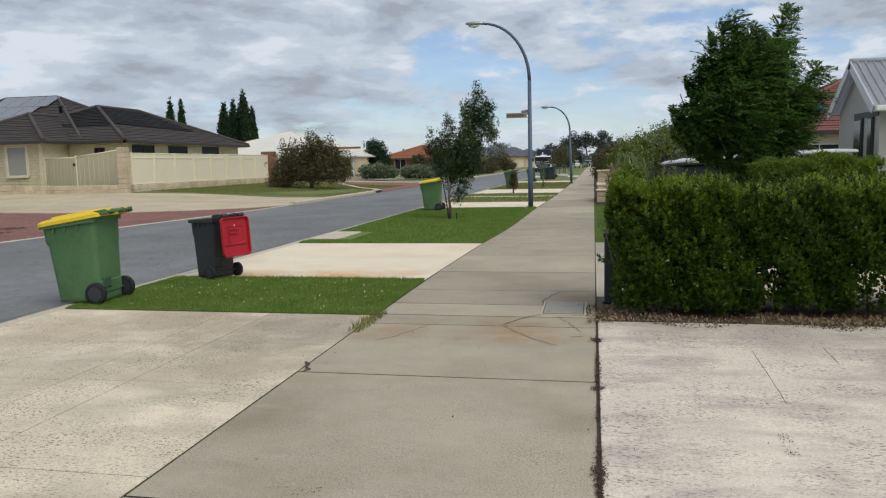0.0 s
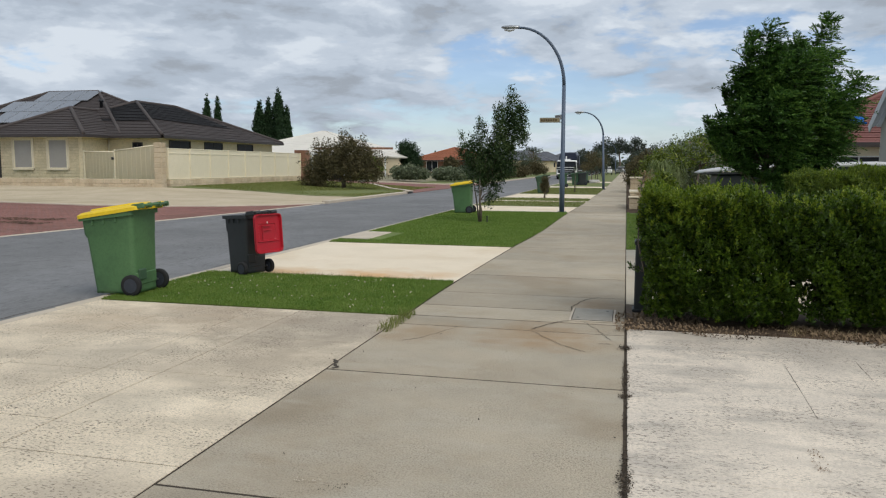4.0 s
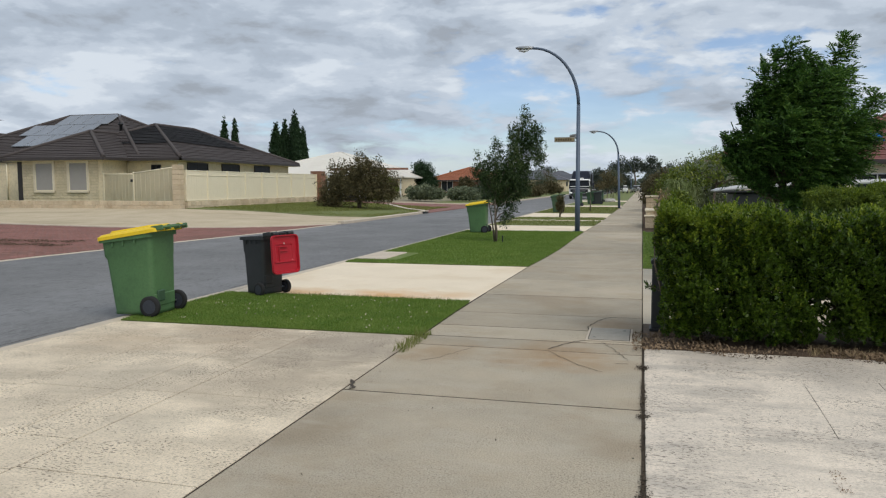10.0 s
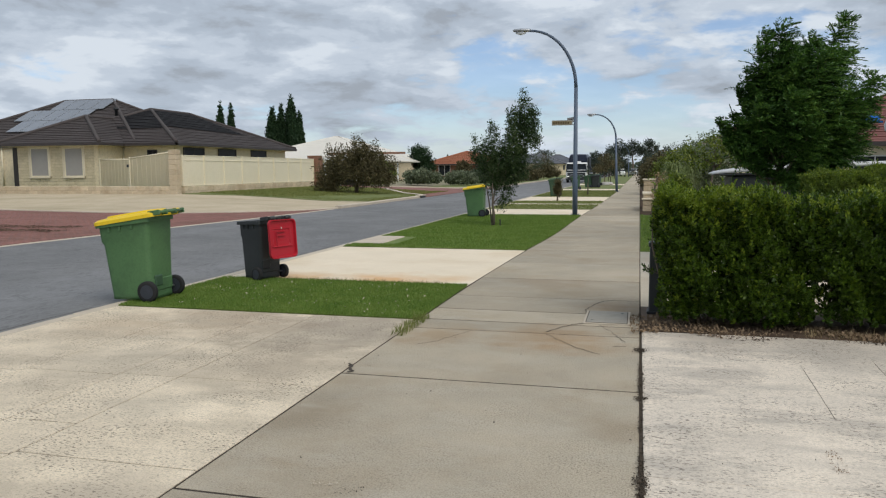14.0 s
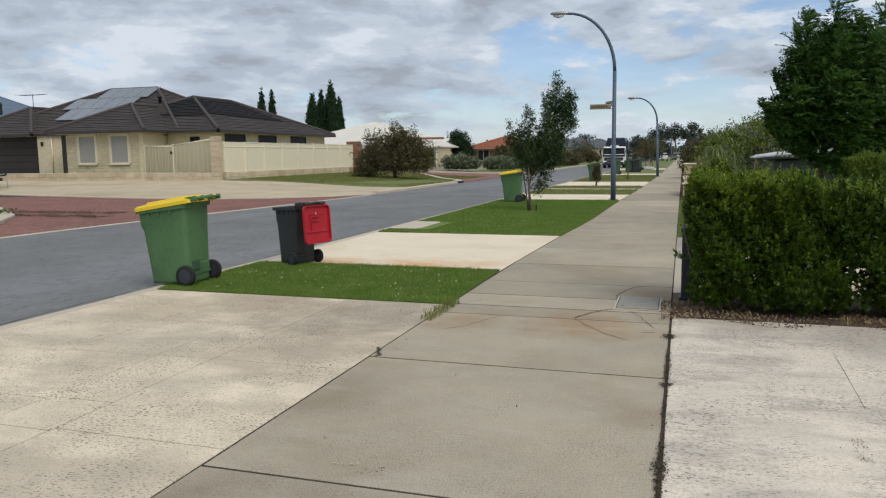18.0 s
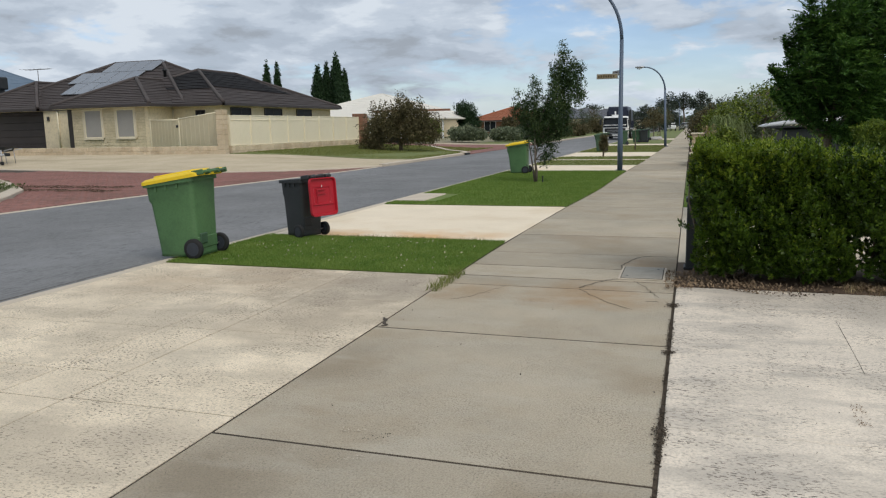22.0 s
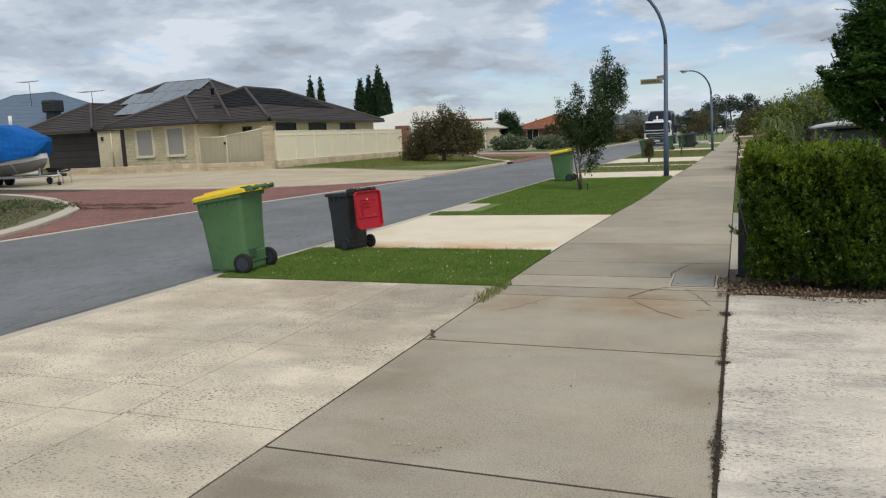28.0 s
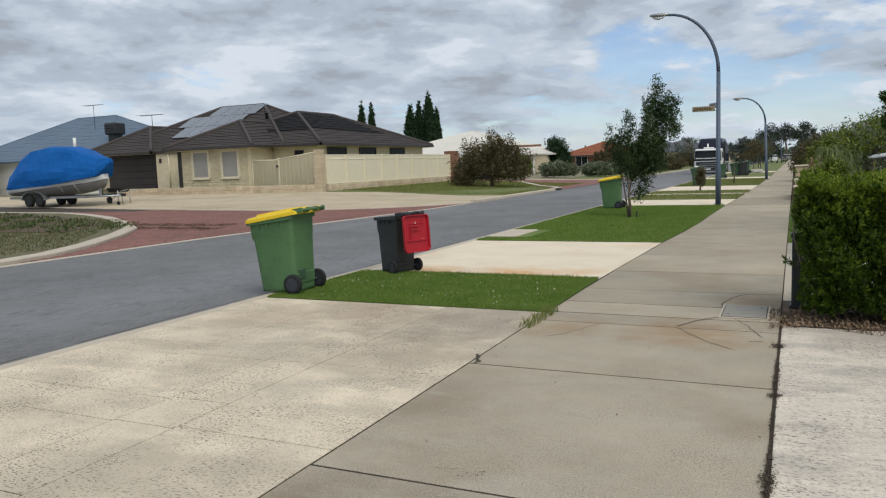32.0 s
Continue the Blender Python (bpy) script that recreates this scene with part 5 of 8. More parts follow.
# dark planter pillar between path and hedge
pl = thing("planter_post", "dark charcoal plastic post standing at the hedge's end", "post", pose(0.185, 8.50, 0.006))
part("post_body", box(-0.095, 0.095, -0.09, 0.09, 0.0, 0.73, bevel=0.012), M_charcoal, pl)
part("post_cap", box(-0.108, 0.108, -0.103, 0.103, 0.73, 0.785, bevel=0.012), M_charcoal, pl)
part("post_foot", box(-0.115, 0.115, -0.11, 0.11, 0.0, 0.03, bevel=0.008), M_black, pl)
wheelie_bin("recycling_bin", "green-lidded wheelie bin standing behind the low hedge", M_charcoal, mat("bright_green_plastic", (0.03, 0.36, 0.12), 0.4, scale=-4, fine=40, bump=0.03), pose(5.35, 15.6, 0.014, 0, 0, 160))

# ---- trees ----
def tree(name, label, base, trunk, clumps, n_twigs, per, spread, size, leaf, seed, category="tree", long=2.2, up=0.0, lump=0.25, hollow=0.45, trunk_r=0.08, split=None, group="", stems=1, drape=None):
    """trunk: points of the stem; clumps: the crown's masses (x, y, z, rx, ry, rz), in the tree's own space.
    split: how many of the masses become limbs of their own, that may sway."""
    rng = np.random.default_rng(seed)
    t = thing(name, label, category, pose(*base), group)
    limbs = []
    n = len(trunk)
    part("trunk", tube(trunk, [trunk_r * (1 - 0.55 * i / (n - 1)) for i in range(n)], 9), M_bark, t)
    for s in range(1, stems):
        a = 2.4 * s
        p = [(0.05 * math.cos(a), 0.05 * math.sin(a), 0.0), (0.16 * math.cos(a), 0.16 * math.sin(a), trunk[-1][2] * 0.5), (0.34 * math.cos(a), 0.3 * math.sin(a), trunk[-1][2] * 1.2)]
        part("trunk", tube(p, [trunk_r * 0.7, trunk_r * 0.5, trunk_r * 0.3], 7), M_bark, t)
    pts, which = twig_clusters(clumps, n_twigs, per, spread, rng, lump=lump, hollow=hollow)
    pts = pts[(pts[:, 2] > 0.06)] if drape is None else pts
    which = which[:len(pts)] if len(which) != len(pts) else which
    cl = np.array(clumps)
    top = np.array(trunk[-1])
    if split is None:
        for c in clumps:
            part("limb", tube(limb_points(trunk[-2] if c[2] < top[2] else trunk[-1], c[:3], rng), [trunk_r * 0.45, trunk_r * 0.4, trunk_r * 0.32, trunk_r * 0.25, trunk_r * 0.18, trunk_r * 0.1], 6), M_bark, t)
        v, f = quads(pts, size, rng, long, up)
        part_ob = py_mesh("crown", v, f, leaf, t)
        return t, []
    for k, c in enumerate(clumps):
        a = Vector(trunk[-2]) if c[2] < top[2] else Vector(trunk[-1])
        lm = limb_points((0, 0, 0), tuple(Vector(c[:3]) - a), rng)
        lo = part("limb", tube(lm, [trunk_r * 0.45, trunk_r * 0.4, trunk_r * 0.32, trunk_r * 0.25, trunk_r * 0.18, trunk_r * 0.1], 6), M_bark, t, m=Matrix.Translation(a))
        p = pts[which == k] - np.array(a)
        v, f = quads(p, size, rng, long, up)
        py_mesh("foliage", v, f, leaf, lo)
        limbs.append((lo, a))
    return t, limbs


# young bottlebrush on the verge
SAP = [(-0.45, 0.0, 1.98, 0.24, 0.24, 0.32), (-0.15, 0.05, 1.84, 0.34, 0.3, 0.53), (0.0, 0.0, 2.51, 0.19, 0.2, 0.4), (-0.54, 0.0, 2.4, 0.07, 0.09, 0.16), (0.25, 0.05, 1.63, 0.38, 0.35, 0.5), (0.62, 0.0, 2.03, 0.42, 0.4, 0.55), (0.56, 0.0, 2.78, 0.25, 0.28, 0.5), (0.88, 0.05, 2.89, 0.3, 0.3, 0.44), (0.77, 0.0, 3.42, 0.15, 0.17, 0.36), (1.12, 0.0, 2.44, 0.24, 0.25, 0.36), (1.17, 0.0, 3.02, 0.13, 0.16, 0.23), (0.76, 0.0, 1.52, 0.22, 0.25, 0.27), (0.36, 0.0, 0.91, 0.16, 0.18, 0.32), (-0.22, 0.0, 1.34, 0.16, 0.18, 0.23), (0.12, 0.0, 1.2, 0.22, 0.2, 0.23)]
SAP += [(0.52, 0.0, 1.15, 0.17, 0.18, 0.24), (0.22, 0.0, 0.62, 0.11, 0.12, 0.22), (-0.05, 0.05, 0.95, 0.12, 0.12, 0.18)]
sapling, sap_limbs = tree("street_tree", "young bottlebrush street tree with upright narrow leaves, on the lawn", (-3.98, 20.75, 0.01), [(0, 0, 0), (0.02, 0, 0.3), (-0.03, 0.02, 0.62), (0.05, 0, 1.0)], SAP, 1900, 11, 0.050, 0.046, L_sap, 41, long=4.2, up=0.5, lump=0.32, trunk_r=0.042, split=True, stems=3)
# stake at its foot
st = thing("tree_stake", "short dark stake beside the young tree", "stake", pose(-3.77, 20.65, 0.01))
part("stake_post", box(-0.015, 0.015, -0.015, 0.015, 0, 0.15, bevel=0.003), M_black, st)
part("stake_head", box(-0.022, 0.022, -0.022, 0.022, 0.15, 0.19, bevel=0.005), M_black, st)

# tall feathery tree behind the hedge, blown by the wind
# dense inner masses (x, y, z, rx, ry, rz) and the tips (x, y, z, reach) of the plumes round them
JAC = [(-0.40, 0.05, 3.15, 0.36, 0.45, 0.50), (0.10, -0.15, 3.35, 0.48, 0.5, 0.55), (0.80, 0.1, 3.30, 0.42, 0.5, 0.50), (0.35, 0.15, 3.85, 0.40, 0.4, 0.30), (1.10, -0.1, 2.6, 0.46, 0.5, 0.42), (0.15, -0.3, 2.45, 0.60, 0.6, 0.48), (-0.55, -0.1, 2.25, 0.46, 0.5, 0.42), (0.45, -0.3, 1.75, 0.45, 0.4, 0.28), (0.95, -0.2, 1.95, 0.49, 0.4, 0.36), (0.25, -0.4, 1.3, 0.4, 0.3, 0.2)]
PLUMES = [(-1.30, 0.0, 2.62, 0.42), (-1.02, 0.1, 2.72, 0.48), (-1.20, 0.1, 2.40, 0.46), (-1.18, -0.1, 2.08, 0.44), (-0.98, 0.1, 3.10, 0.44), (-0.80, 0.0, 3.62, 0.48), (-0.56, -0.1, 4.05, 0.50), (-0.34, 0.1, 4.40, 0.50), (0.02, 0.0, 4.46, 0.52), (0.46, 0.1, 4.25, 0.50), (0.98, 0.0, 4.62, 0.44), (1.10, 0.3, 4.00, 0.54), (1.62, 0.1, 3.45, 0.60), (1.60, 0.0, 2.95, 0.56), (1.50, 0.1, 2.45, 0.56), (1.35, -0.2, 2.05, 0.48), (0.60, -0.75, 3.80, 0.66), (-0.02, -0.85, 2.98, 0.64), (-0.68, -0.65, 2.82, 0.54), (0.10, -0.55, 3.80, 0.58), (1.08, -0.65, 3.02, 0.60), (0.45, -0.85, 2.35, 0.56), (-0.75, -0.4, 1.95, 0.45)]


def frond_leaves(root, d, length, rng, m=34, half=0.075, size=0.042):
    """Rows of small leaflets on both sides of arching midribs."""
    n = len(root)
    s = np.linspace(0, 1, m)
    p = root[:, None, :] + d[:, None, :] * s[None, :, None] * length[:, None, None]
    p[:, :, 2] -= 0.20 * (s[None, :] ** 2) * length[:, None]
    side = np.cross(d, np.array([0, 0, 1.0]) + rng.normal(size=(n, 3)) * 0.45)
    side /= np.linalg.norm(side, axis=1)[:, None] + 1e-6
    sg = np.where(np.arange(m) % 2 == 0, 1.0, -1.0)
    p = p + side[:, None, :] * (sg * half * np.sin(s * 2.5 + 0.45))[None, :, None] * rng.uniform(0.3, 1.1, (n, m, 1))
    along = (side[:, None, :] * sg[None, :, None] + d[:, None, :] * 0.9).reshape(-1, 3)
    along /= np.linalg.norm(along, axis=1)[:, None]
    pts = p.reshape(-1, 3)
    b = np.cross(along, rng.normal(size=along.shape) * 0.6 + np.array([0, 0, 1.0]))
    b /= np.linalg.norm(b, axis=1)[:, None] + 1e-6
    sz = (size * rng.uniform(0.7, 1.2, len(pts)))[:, None]
    v = np.stack([pts - along * sz, pts + b * sz * 0.30, pts + along * sz, pts - b * sz * 0.30], 1).reshape(-1, 3)
    return v, np.arange(len(v)).reshape(-1, 4)


def feathery_tree():
    """Limbs that carry fronds of small leaflets, combed over by the wind; the outer ones stand up as plumes."""
    rng = np.random.default_rng(42)
    t = thing("garden_tree", "tall feathery dark green garden tree bending in the wind", "tree", pose(2.75, 17.0, 0.01))
    trunk = [(0, 0, 0), (0.03, 0, 0.6), (-0.02, 0.05, 1.2), (0.05, 0, 1.6)]
    part("trunk", tube(trunk, [0.12, 0.10, 0.09, 0.08], 9), M_bark, t)
    limbs = []
    for c in JAC:
        a = Vector((0.05, 0, 1.6)) if c[2] > 2.2 else Vector((-0.02, 0.05, 1.2))
        lo = part("limb", tube(limb_points((0, 0, 0), tuple(Vector(c[:3]) - a), rng), [0.05, 0.045, 0.036, 0.026, 0.018, 0.008], 6), M_bark, t, m=Matrix.Translation(a))
        n = int(1000 * (c[3] * c[4] * c[5]) ** 0.72) + 50
        tips, _ = blob_points([c], n, rng, hollow=0.25, lump=0.22)
        out = tips - np.array(c[:3])
        out /= np.linalg.norm(out, axis=1)[:, None] + 1e-6
        d = out * 0.55 + np.array([0.85, 0, -0.12]) + rng.normal(size=(n, 3)) * 0.25
        d /= np.linalg.norm(d, axis=1)[:, None]
        length = rng.uniform(0.32, 0.56, n)
        v, f = frond_leaves(tips - np.array(a) - d * 0.4 * length[:, None], d, length, rng, 26)
        py_mesh("foliage", v, f, L_jac, lo)
        limbs.append((lo, a))
    for x, y, z, reach in PLUMES:
        a = Vector((0.05, 0, 1.6)) if z > 2.5 else Vector((-0.02, 0.05, 1.2))
        rise = np.array((x, y, z)) - np.array(a)

        def spine(u):
            u = np.asarray(u, float)
            return np.stack([rise[0] * u ** 0.9 + 0.10 * u ** 5, rise[1] * u ** 0.8, rise[2] * u ** 1.12 - 0.03 * u ** 8], -1)
        lo = part("limb", tube([tuple(q) for q in spine(np.linspace(0, 1, 8))], [0.04, 0.034, 0.028, 0.022, 0.017, 0.012, 0.008, 0.004], 6), M_bark, t, m=Matrix.Translation(a))
        run = float(np.linalg.norm(rise))
        nodes = np.arange(max(0.30, 1 - 1.5 / run), 1.0, 0.085 / run)
        per = 8
        u = np.repeat(nodes, per) + rng.normal(0, 0.012, len(nodes) * per)
        u = np.clip(u, 0, 1)
        root = spine(u)
        n = len(u)
        az = rng.uniform(0, 2 * math.pi, n)
        near = (1 - u) * run
        d = np.stack([0.75 * np.cos(az) + 0.66, 0.85 * np.sin(az), 0.10 + 0.45 * np.exp(-near / 0.20) + 0.15 * rng.normal(size=n)], 1)
        d /= np.linalg.norm(d, axis=1)[:, None]
        length = reach * (0.66 + 0.50 * np.clip(near / 0.6, 0, 1)) * rng.uniform(0.75, 1.15, n)
        v, f = frond_leaves(root, d, length, rng)
        py_mesh("foliage", v, f, L_jac, lo)
        limbs.append((lo, a))
    return t, limbs


jacaranda, jac_limbs = feathery_tree()

# rounded bush on the far verge
tree("verge_bush", "broad rounded olive-brown bush on the far verge", (-17.3, 44.6, hz(-17.3, 44.6)), [(0, 0, 0), (0.1, 0, 0.4), (-0.1, 0, 0.9)], [(-0.9, 0, 1.9, 1.1, 1.0, 0.95), (0.5, 0, 2.3, 1.1, 1.1, 0.95), (1.4, 0.2, 1.7, 0.95, 0.9, 0.85), (-1.7, 0, 1.2, 0.9, 0.8, 0.75), (0.2, -0.4, 1.3, 1.2, 0.8, 0.75), (1.9, 0.2, 1.0, 0.7, 0.7, 0.6), (-1.3, -0.3, 0.6, 0.9, 0.7, 0.55), (-2.2, -0.1, 0.55, 0.7, 0.6, 0.5), (1.0, -0.2, 0.9, 0.8, 0.6, 0.55)], 3000, 9, 0.10, 0.065, L_bush, 43, "bush", lump=0.45, trunk_r=0.10, stems=4)
# shrubs before the white and orange houses
for i, (x, y, w, h, lf, lab) in enumerate(((-24.6, 66.5, 1.3, 1.25, L_bush, "dark low shrub in a front garden"), (-25.6, 73, 1.5, 2.0, L_lime, "light green shrub in a front garden"), (-19.4, 67.0, 1.75, 1.25, L_shrub, "broad grey-green shrub in a front garden"), (-16.8, 71.5, 1.6, 1.2, L_shrub, "broad grey-green shrub in a front garden"), (-16.6, 78, 1.8, 1.2, L_gum, "dull green shrub in a front garden"), (-22.6, 98, 1.1, 2.2, L_bush, "dark shrub beside an orange-roofed house"), (-15.5, 92, 2.4, 1.5, L_bush, "brownish low shrub beside the road"), (-15.0, 101, 2.6, 1.7, L_bush, "brownish low shrub beside the road"), (-18.5, 112, 3.2, 2.0, L_bush, "olive-brown shrub before distant houses"), (-15.5, 126, 3.0, 2.2, L_bush, "olive-brown shrub before distant houses"), (-17.5, 96, 2.0, 1.6, L_shrub, "grey-green shrub near the road"), (-19.5, 104, 2.8, 2.5, L_gum, "dull green shrub beside the road"), (-21.9, 60.8, 1.0, 0.5, L_lime, "low light green garden shrub"))):
    tree("shrub", lab, (x, y, hz(x, y) + 0.02), [(0, 0, 0), (0, 0, 0.2), (0.05, 0, 0.4)], [(-w * 0.4, 0, h * 0.5, w * 0.6, w * 0.6, h * 0.45), (w * 0.35, 0.2, h * 0.45, w * 0.6, w * 0.55, h * 0.42), (0, -0.2, h * 0.65, w * 0.5, w * 0.5, h * 0.38)], 1300, 7, 0.12, 0.13, lf, 60 + i, "shrub", trunk_r=0.05, group="garden shrubs")
tree("garden_tree", "small dark dense tree beside the white house", (-27.3, 93.5, 0.02), [(0, 0, 0), (0, 0, 1), (0, 0, 2)], [(0, 0, 3.1, 1.3, 1.2, 1.4), (0.4, 0, 2.0, 1.5, 1.2, 1.3), (0, 0, 1.0, 1.4, 1.2, 0.8), (-0.5, 0, 3.9, 0.9, 0.9, 0.85)], 1400, 7, 0.16, 0.12, L_cyp, 80, trunk_r=0.14)


def cypress(x, y, h, r, seed):
    tree("cypress", "tall narrow dark green pencil cypress behind the houses", (x, y, 0), [(0, 0, 0), (0, 0, h * 0.3), (0, 0, h * 0.6)], [(0, 0, h * 0.28, r * 1.2, r, h * 0.24), (0.1, 0, h * 0.5, r * 1.1, r, h * 0.24), (-0.05, 0, h * 0.70, r * 0.85, r * 0.8, h * 0.20), (0, 0, h * 0.87, r * 0.48, r * 0.4, h * 0.13)], 2000, 6, 0.10, 0.19, L_cyp, seed, trunk_r=0.15, long=2.6, up=1.2, lump=0.15, group="cypresses")


for i, (x, h, r) in enumerate(((-64.0, 12.0, 0.62), (-62.6, 12.1, 0.5), (-55.4, 10.2, 0.75), (-54.3, 11.4, 0.7), (-53.2, 11.6, 0.7), (-52.0, 13.0, 0.85), (-50.9, 12.2, 0.65), (-50.2, 10.4, 0.6))):
    cypress(x - (0.75 if i > 1 else 0), 107 + (i % 3) * 0.8, h * 1.03, r * 1.1, 90 + i)

# ---- houses ----
def slope(quad, step=0.33, lift=0.035):
    """Courses of tiles on a sloping face, each a little proud of the one above: quad is lower left, lower right, upper right, upper left."""
    bm = bmesh.new()
    a, b, c, d = [Vector(q) for q in quad]
    n = max(2, int(max(((d - a).length + (c - b).length) / 2, 0.1) / step))
    nr = (b - a).cross(d - a)
    if nr.length < 1e-6:
        nr = (b - a).cross(c - a)
    nr.normalize()
    m = max(2, int((b - a).length / 1.2))
    prev = None
    for k in range(n):
        for t, up in ((k / n, lift), ((k + 1) / n, 0.004)):
            p, q = a.lerp(d, t), b.lerp(c, t)
            row = [bm.verts.new(p.lerp(q, i / m) + nr * (up + 0.006 * math.sin(7 * i + 3 * k))) for i in range(m + 1)]
            if prev:
                for i in range(m):
                    bm.faces.new((prev[i], prev[i + 1], row[i + 1], row[i]))
            prev = row
    return bm


def hip_roof(parent, x0, x1, y0, y1, z, rise, material, ridge_mat, along="auto", name="roof", gutter=M_gutter, step=0.33, soffit=None, run=None):
    w, d = x1 - x0, y1 - y0
    if along == "auto":
        along = "x" if w >= d else "y"
    h = run or min(w, d) / 2
    if along == "x":
        A, B = (x0 + h, (y0 + y1) / 2, z + rise), (x1 - h, (y0 + y1) / 2, z + rise)
    else:
        A, B = ((x0 + x1) / 2, y0 + h, z + rise), ((x0 + x1) / 2, y1 - h, z + rise)
    c = [(x0, y0, z), (x1, y0, z), (x1, y1, z), (x0, y1, z)]
    if along == "x":
        fs = [(c[0], c[1], B, A), (c[1], c[2], B, B), (c[2], c[3], A, B), (c[3], c[0], A, A)]
    else:
        fs = [(c[0], c[1], A, A), (c[1], c[2], B, A), (c[2], c[3], B, B), (c[3], c[0], A, B)]
    roof = part(name, box(x0 + 0.3, x1 - 0.3, y0 + 0.3, y1 - 0.3, z - 0.1, z + 0.05), material, parent)
    for q in fs:
        part("tiled_slope", slope(q, step, 0.035 if step < 0.45 else 0.006), material, roof)
    ends = [(c[0], A), (c[3], A if along == "x" else B), (c[1], B if along == "x" else A), (c[2], B)]
    for e, t in ends + [(A, B)]:
        if (Vector(e) - Vector(t)).length > 0.2:
            v = Vector(t) - Vector(e)
            part("ridge_cap", tube([Vector(e) + Vector((0, 0, 0.04 if step < 0.45 else 0.0)) + v * k / 8 for k in range(9)], 0.11 if step < 0.45 else 0.06, 6), ridge_mat, roof)
    g = 0.07
    for a, b in ((c[0], c[1]), (c[1], c[2]), (c[2], c[3]), (c[3], c[0])):
        xa, xb, ya, yb = min(a[0], b[0]), max(a[0], b[0]), min(a[1], b[1]), max(a[1], b[1])
        part("gutter", box(xa - g, xb + g, ya - g, yb + g, z - 0.14, z + 0.02, bevel=0.01), gutter, roof)
    part("soffit", box(x0 + 0.08, x1 - 0.08, y0 + 0.08, y1 - 0.08, z - 0.16, z - 0.10), soffit or M_cream, roof)
    return roof


def wall_box(parent, x0, x1, y0, y1, z0, z1, material, name="wall", t=0.25):
    """Four walls of a block."""
    for a in ((x0, x1, y0, y0 + t), (x0, x1, y1 - t, y1), (x0, x0 + t, y0 + t, y1 - t), (x1 - t, x1, y0 + t, y1 - t)):
        part(name, box(*a, z0, z1), material, parent)


def window(parent, m, w, h, shutter=False, frame_mat=None, trim=True, glass=None):
    """A window in a wall that faces -y at the pose m (middle of its sill line)."""
    fr = frame_mat or M_cream
    wn = part("window", box(-w / 2, w / 2, -0.03, 0.02, 0, h), M_blind if shutter else glass or M_glass, parent, m=m)
    f = 0.05
    for a in ((-w / 2 - f, w / 2 + f, h, h + f), (-w / 2 - f, w / 2 + f, -f, 0), (-w / 2 - f, -w / 2, 0, h), (w / 2, w / 2 + f, 0, h)):
        part("window_frame", box(a[0], a[1], -0.07, 0.0, a[2], a[3], bevel=0.006), fr, wn)
    if trim:
        part("sill", box(-w / 2 - 0.12, w / 2 + 0.12, -0.13, 0.0, -0.16, -f, bevel=0.01), M_lime_trim, wn)
        for sx in (-1, 1):
            part("reveal", box(sx * (w / 2 + 0.115) - 0.06, sx * (w / 2 + 0.115) + 0.06, -0.08, 0.0, -f, h + 0.12, bevel=0.01), M_lime_trim, wn)
        part("lintel", box(-w / 2 - 0.175, w / 2 + 0.175, -0.085, 0.0, h + 0.055, h + 0.15, bevel=0.01), M_lime_trim, wn)
    if shutter:
        n = int(h / 0.09)
        bm = bmesh.new()
        for k in range(n):
            add_box(bm, -w / 2 + 0.01, w / 2 - 0.01, -0.045, -0.03, k * h / n + 0.008, (k + 1) * h / n - 0.008)
        part("shutter_slats", bm, M_blind, wn)
    else:
        part("mullion", box(-0.02, 0.02, -0.045, -0.03, 0, h), fr, wn)
    return wn


M_lime_trim = mat("cream_stone_trim", (0.74, 0.65, 0.49), 0.85, scale=2, fine=30, amount=0.4, bump=0.15)


def brick_wall(parent, x0, x1, y, z0, z1, bw=0.305, bh=0.162, holes=()):
    """Bricks laid in courses on the face of a wall that faces -y."""
    unit = None
    rng = random.Random(3)
    row, z = 0, z0
    while z + bh <= z1 + 0.01:
        x = x0 - (bw / 2 if row % 2 else 0)
        while x < x1:
            # a brick beside an opening is cut off at its edge
            runs = [(max(x, x0) + 0.006, min(x + bw, x1) - 0.006)]
            for h in holes:
                if h[2] < z + bh / 2 < h[3]:
                    runs = [q for a, b in runs for q in ((a, min(b, h[0])), (max(a, h[1]), b)) if q[1] - q[0] > 0.03]
            for a, b in runs:
                sc = Matrix.Diagonal(((b - a) / (bw - 0.012), 1, 1, 1))
                mm = Matrix.Translation(((a + b) / 2, y - 0.002 - rng.uniform(0, 0.01), z + bh / 2)) @ sc
                if unit is None:
                    unit = part("brick", box(-bw / 2 + 0.006, bw / 2 - 0.006, -0.035, 0.0, -bh / 2 + 0.006, bh / 2 - 0.006, bevel=0.006), M_brick, parent, m=mm)
                else:
                    share("brick", unit, parent, mm)
            x += bw
        z += bh
        row += 1


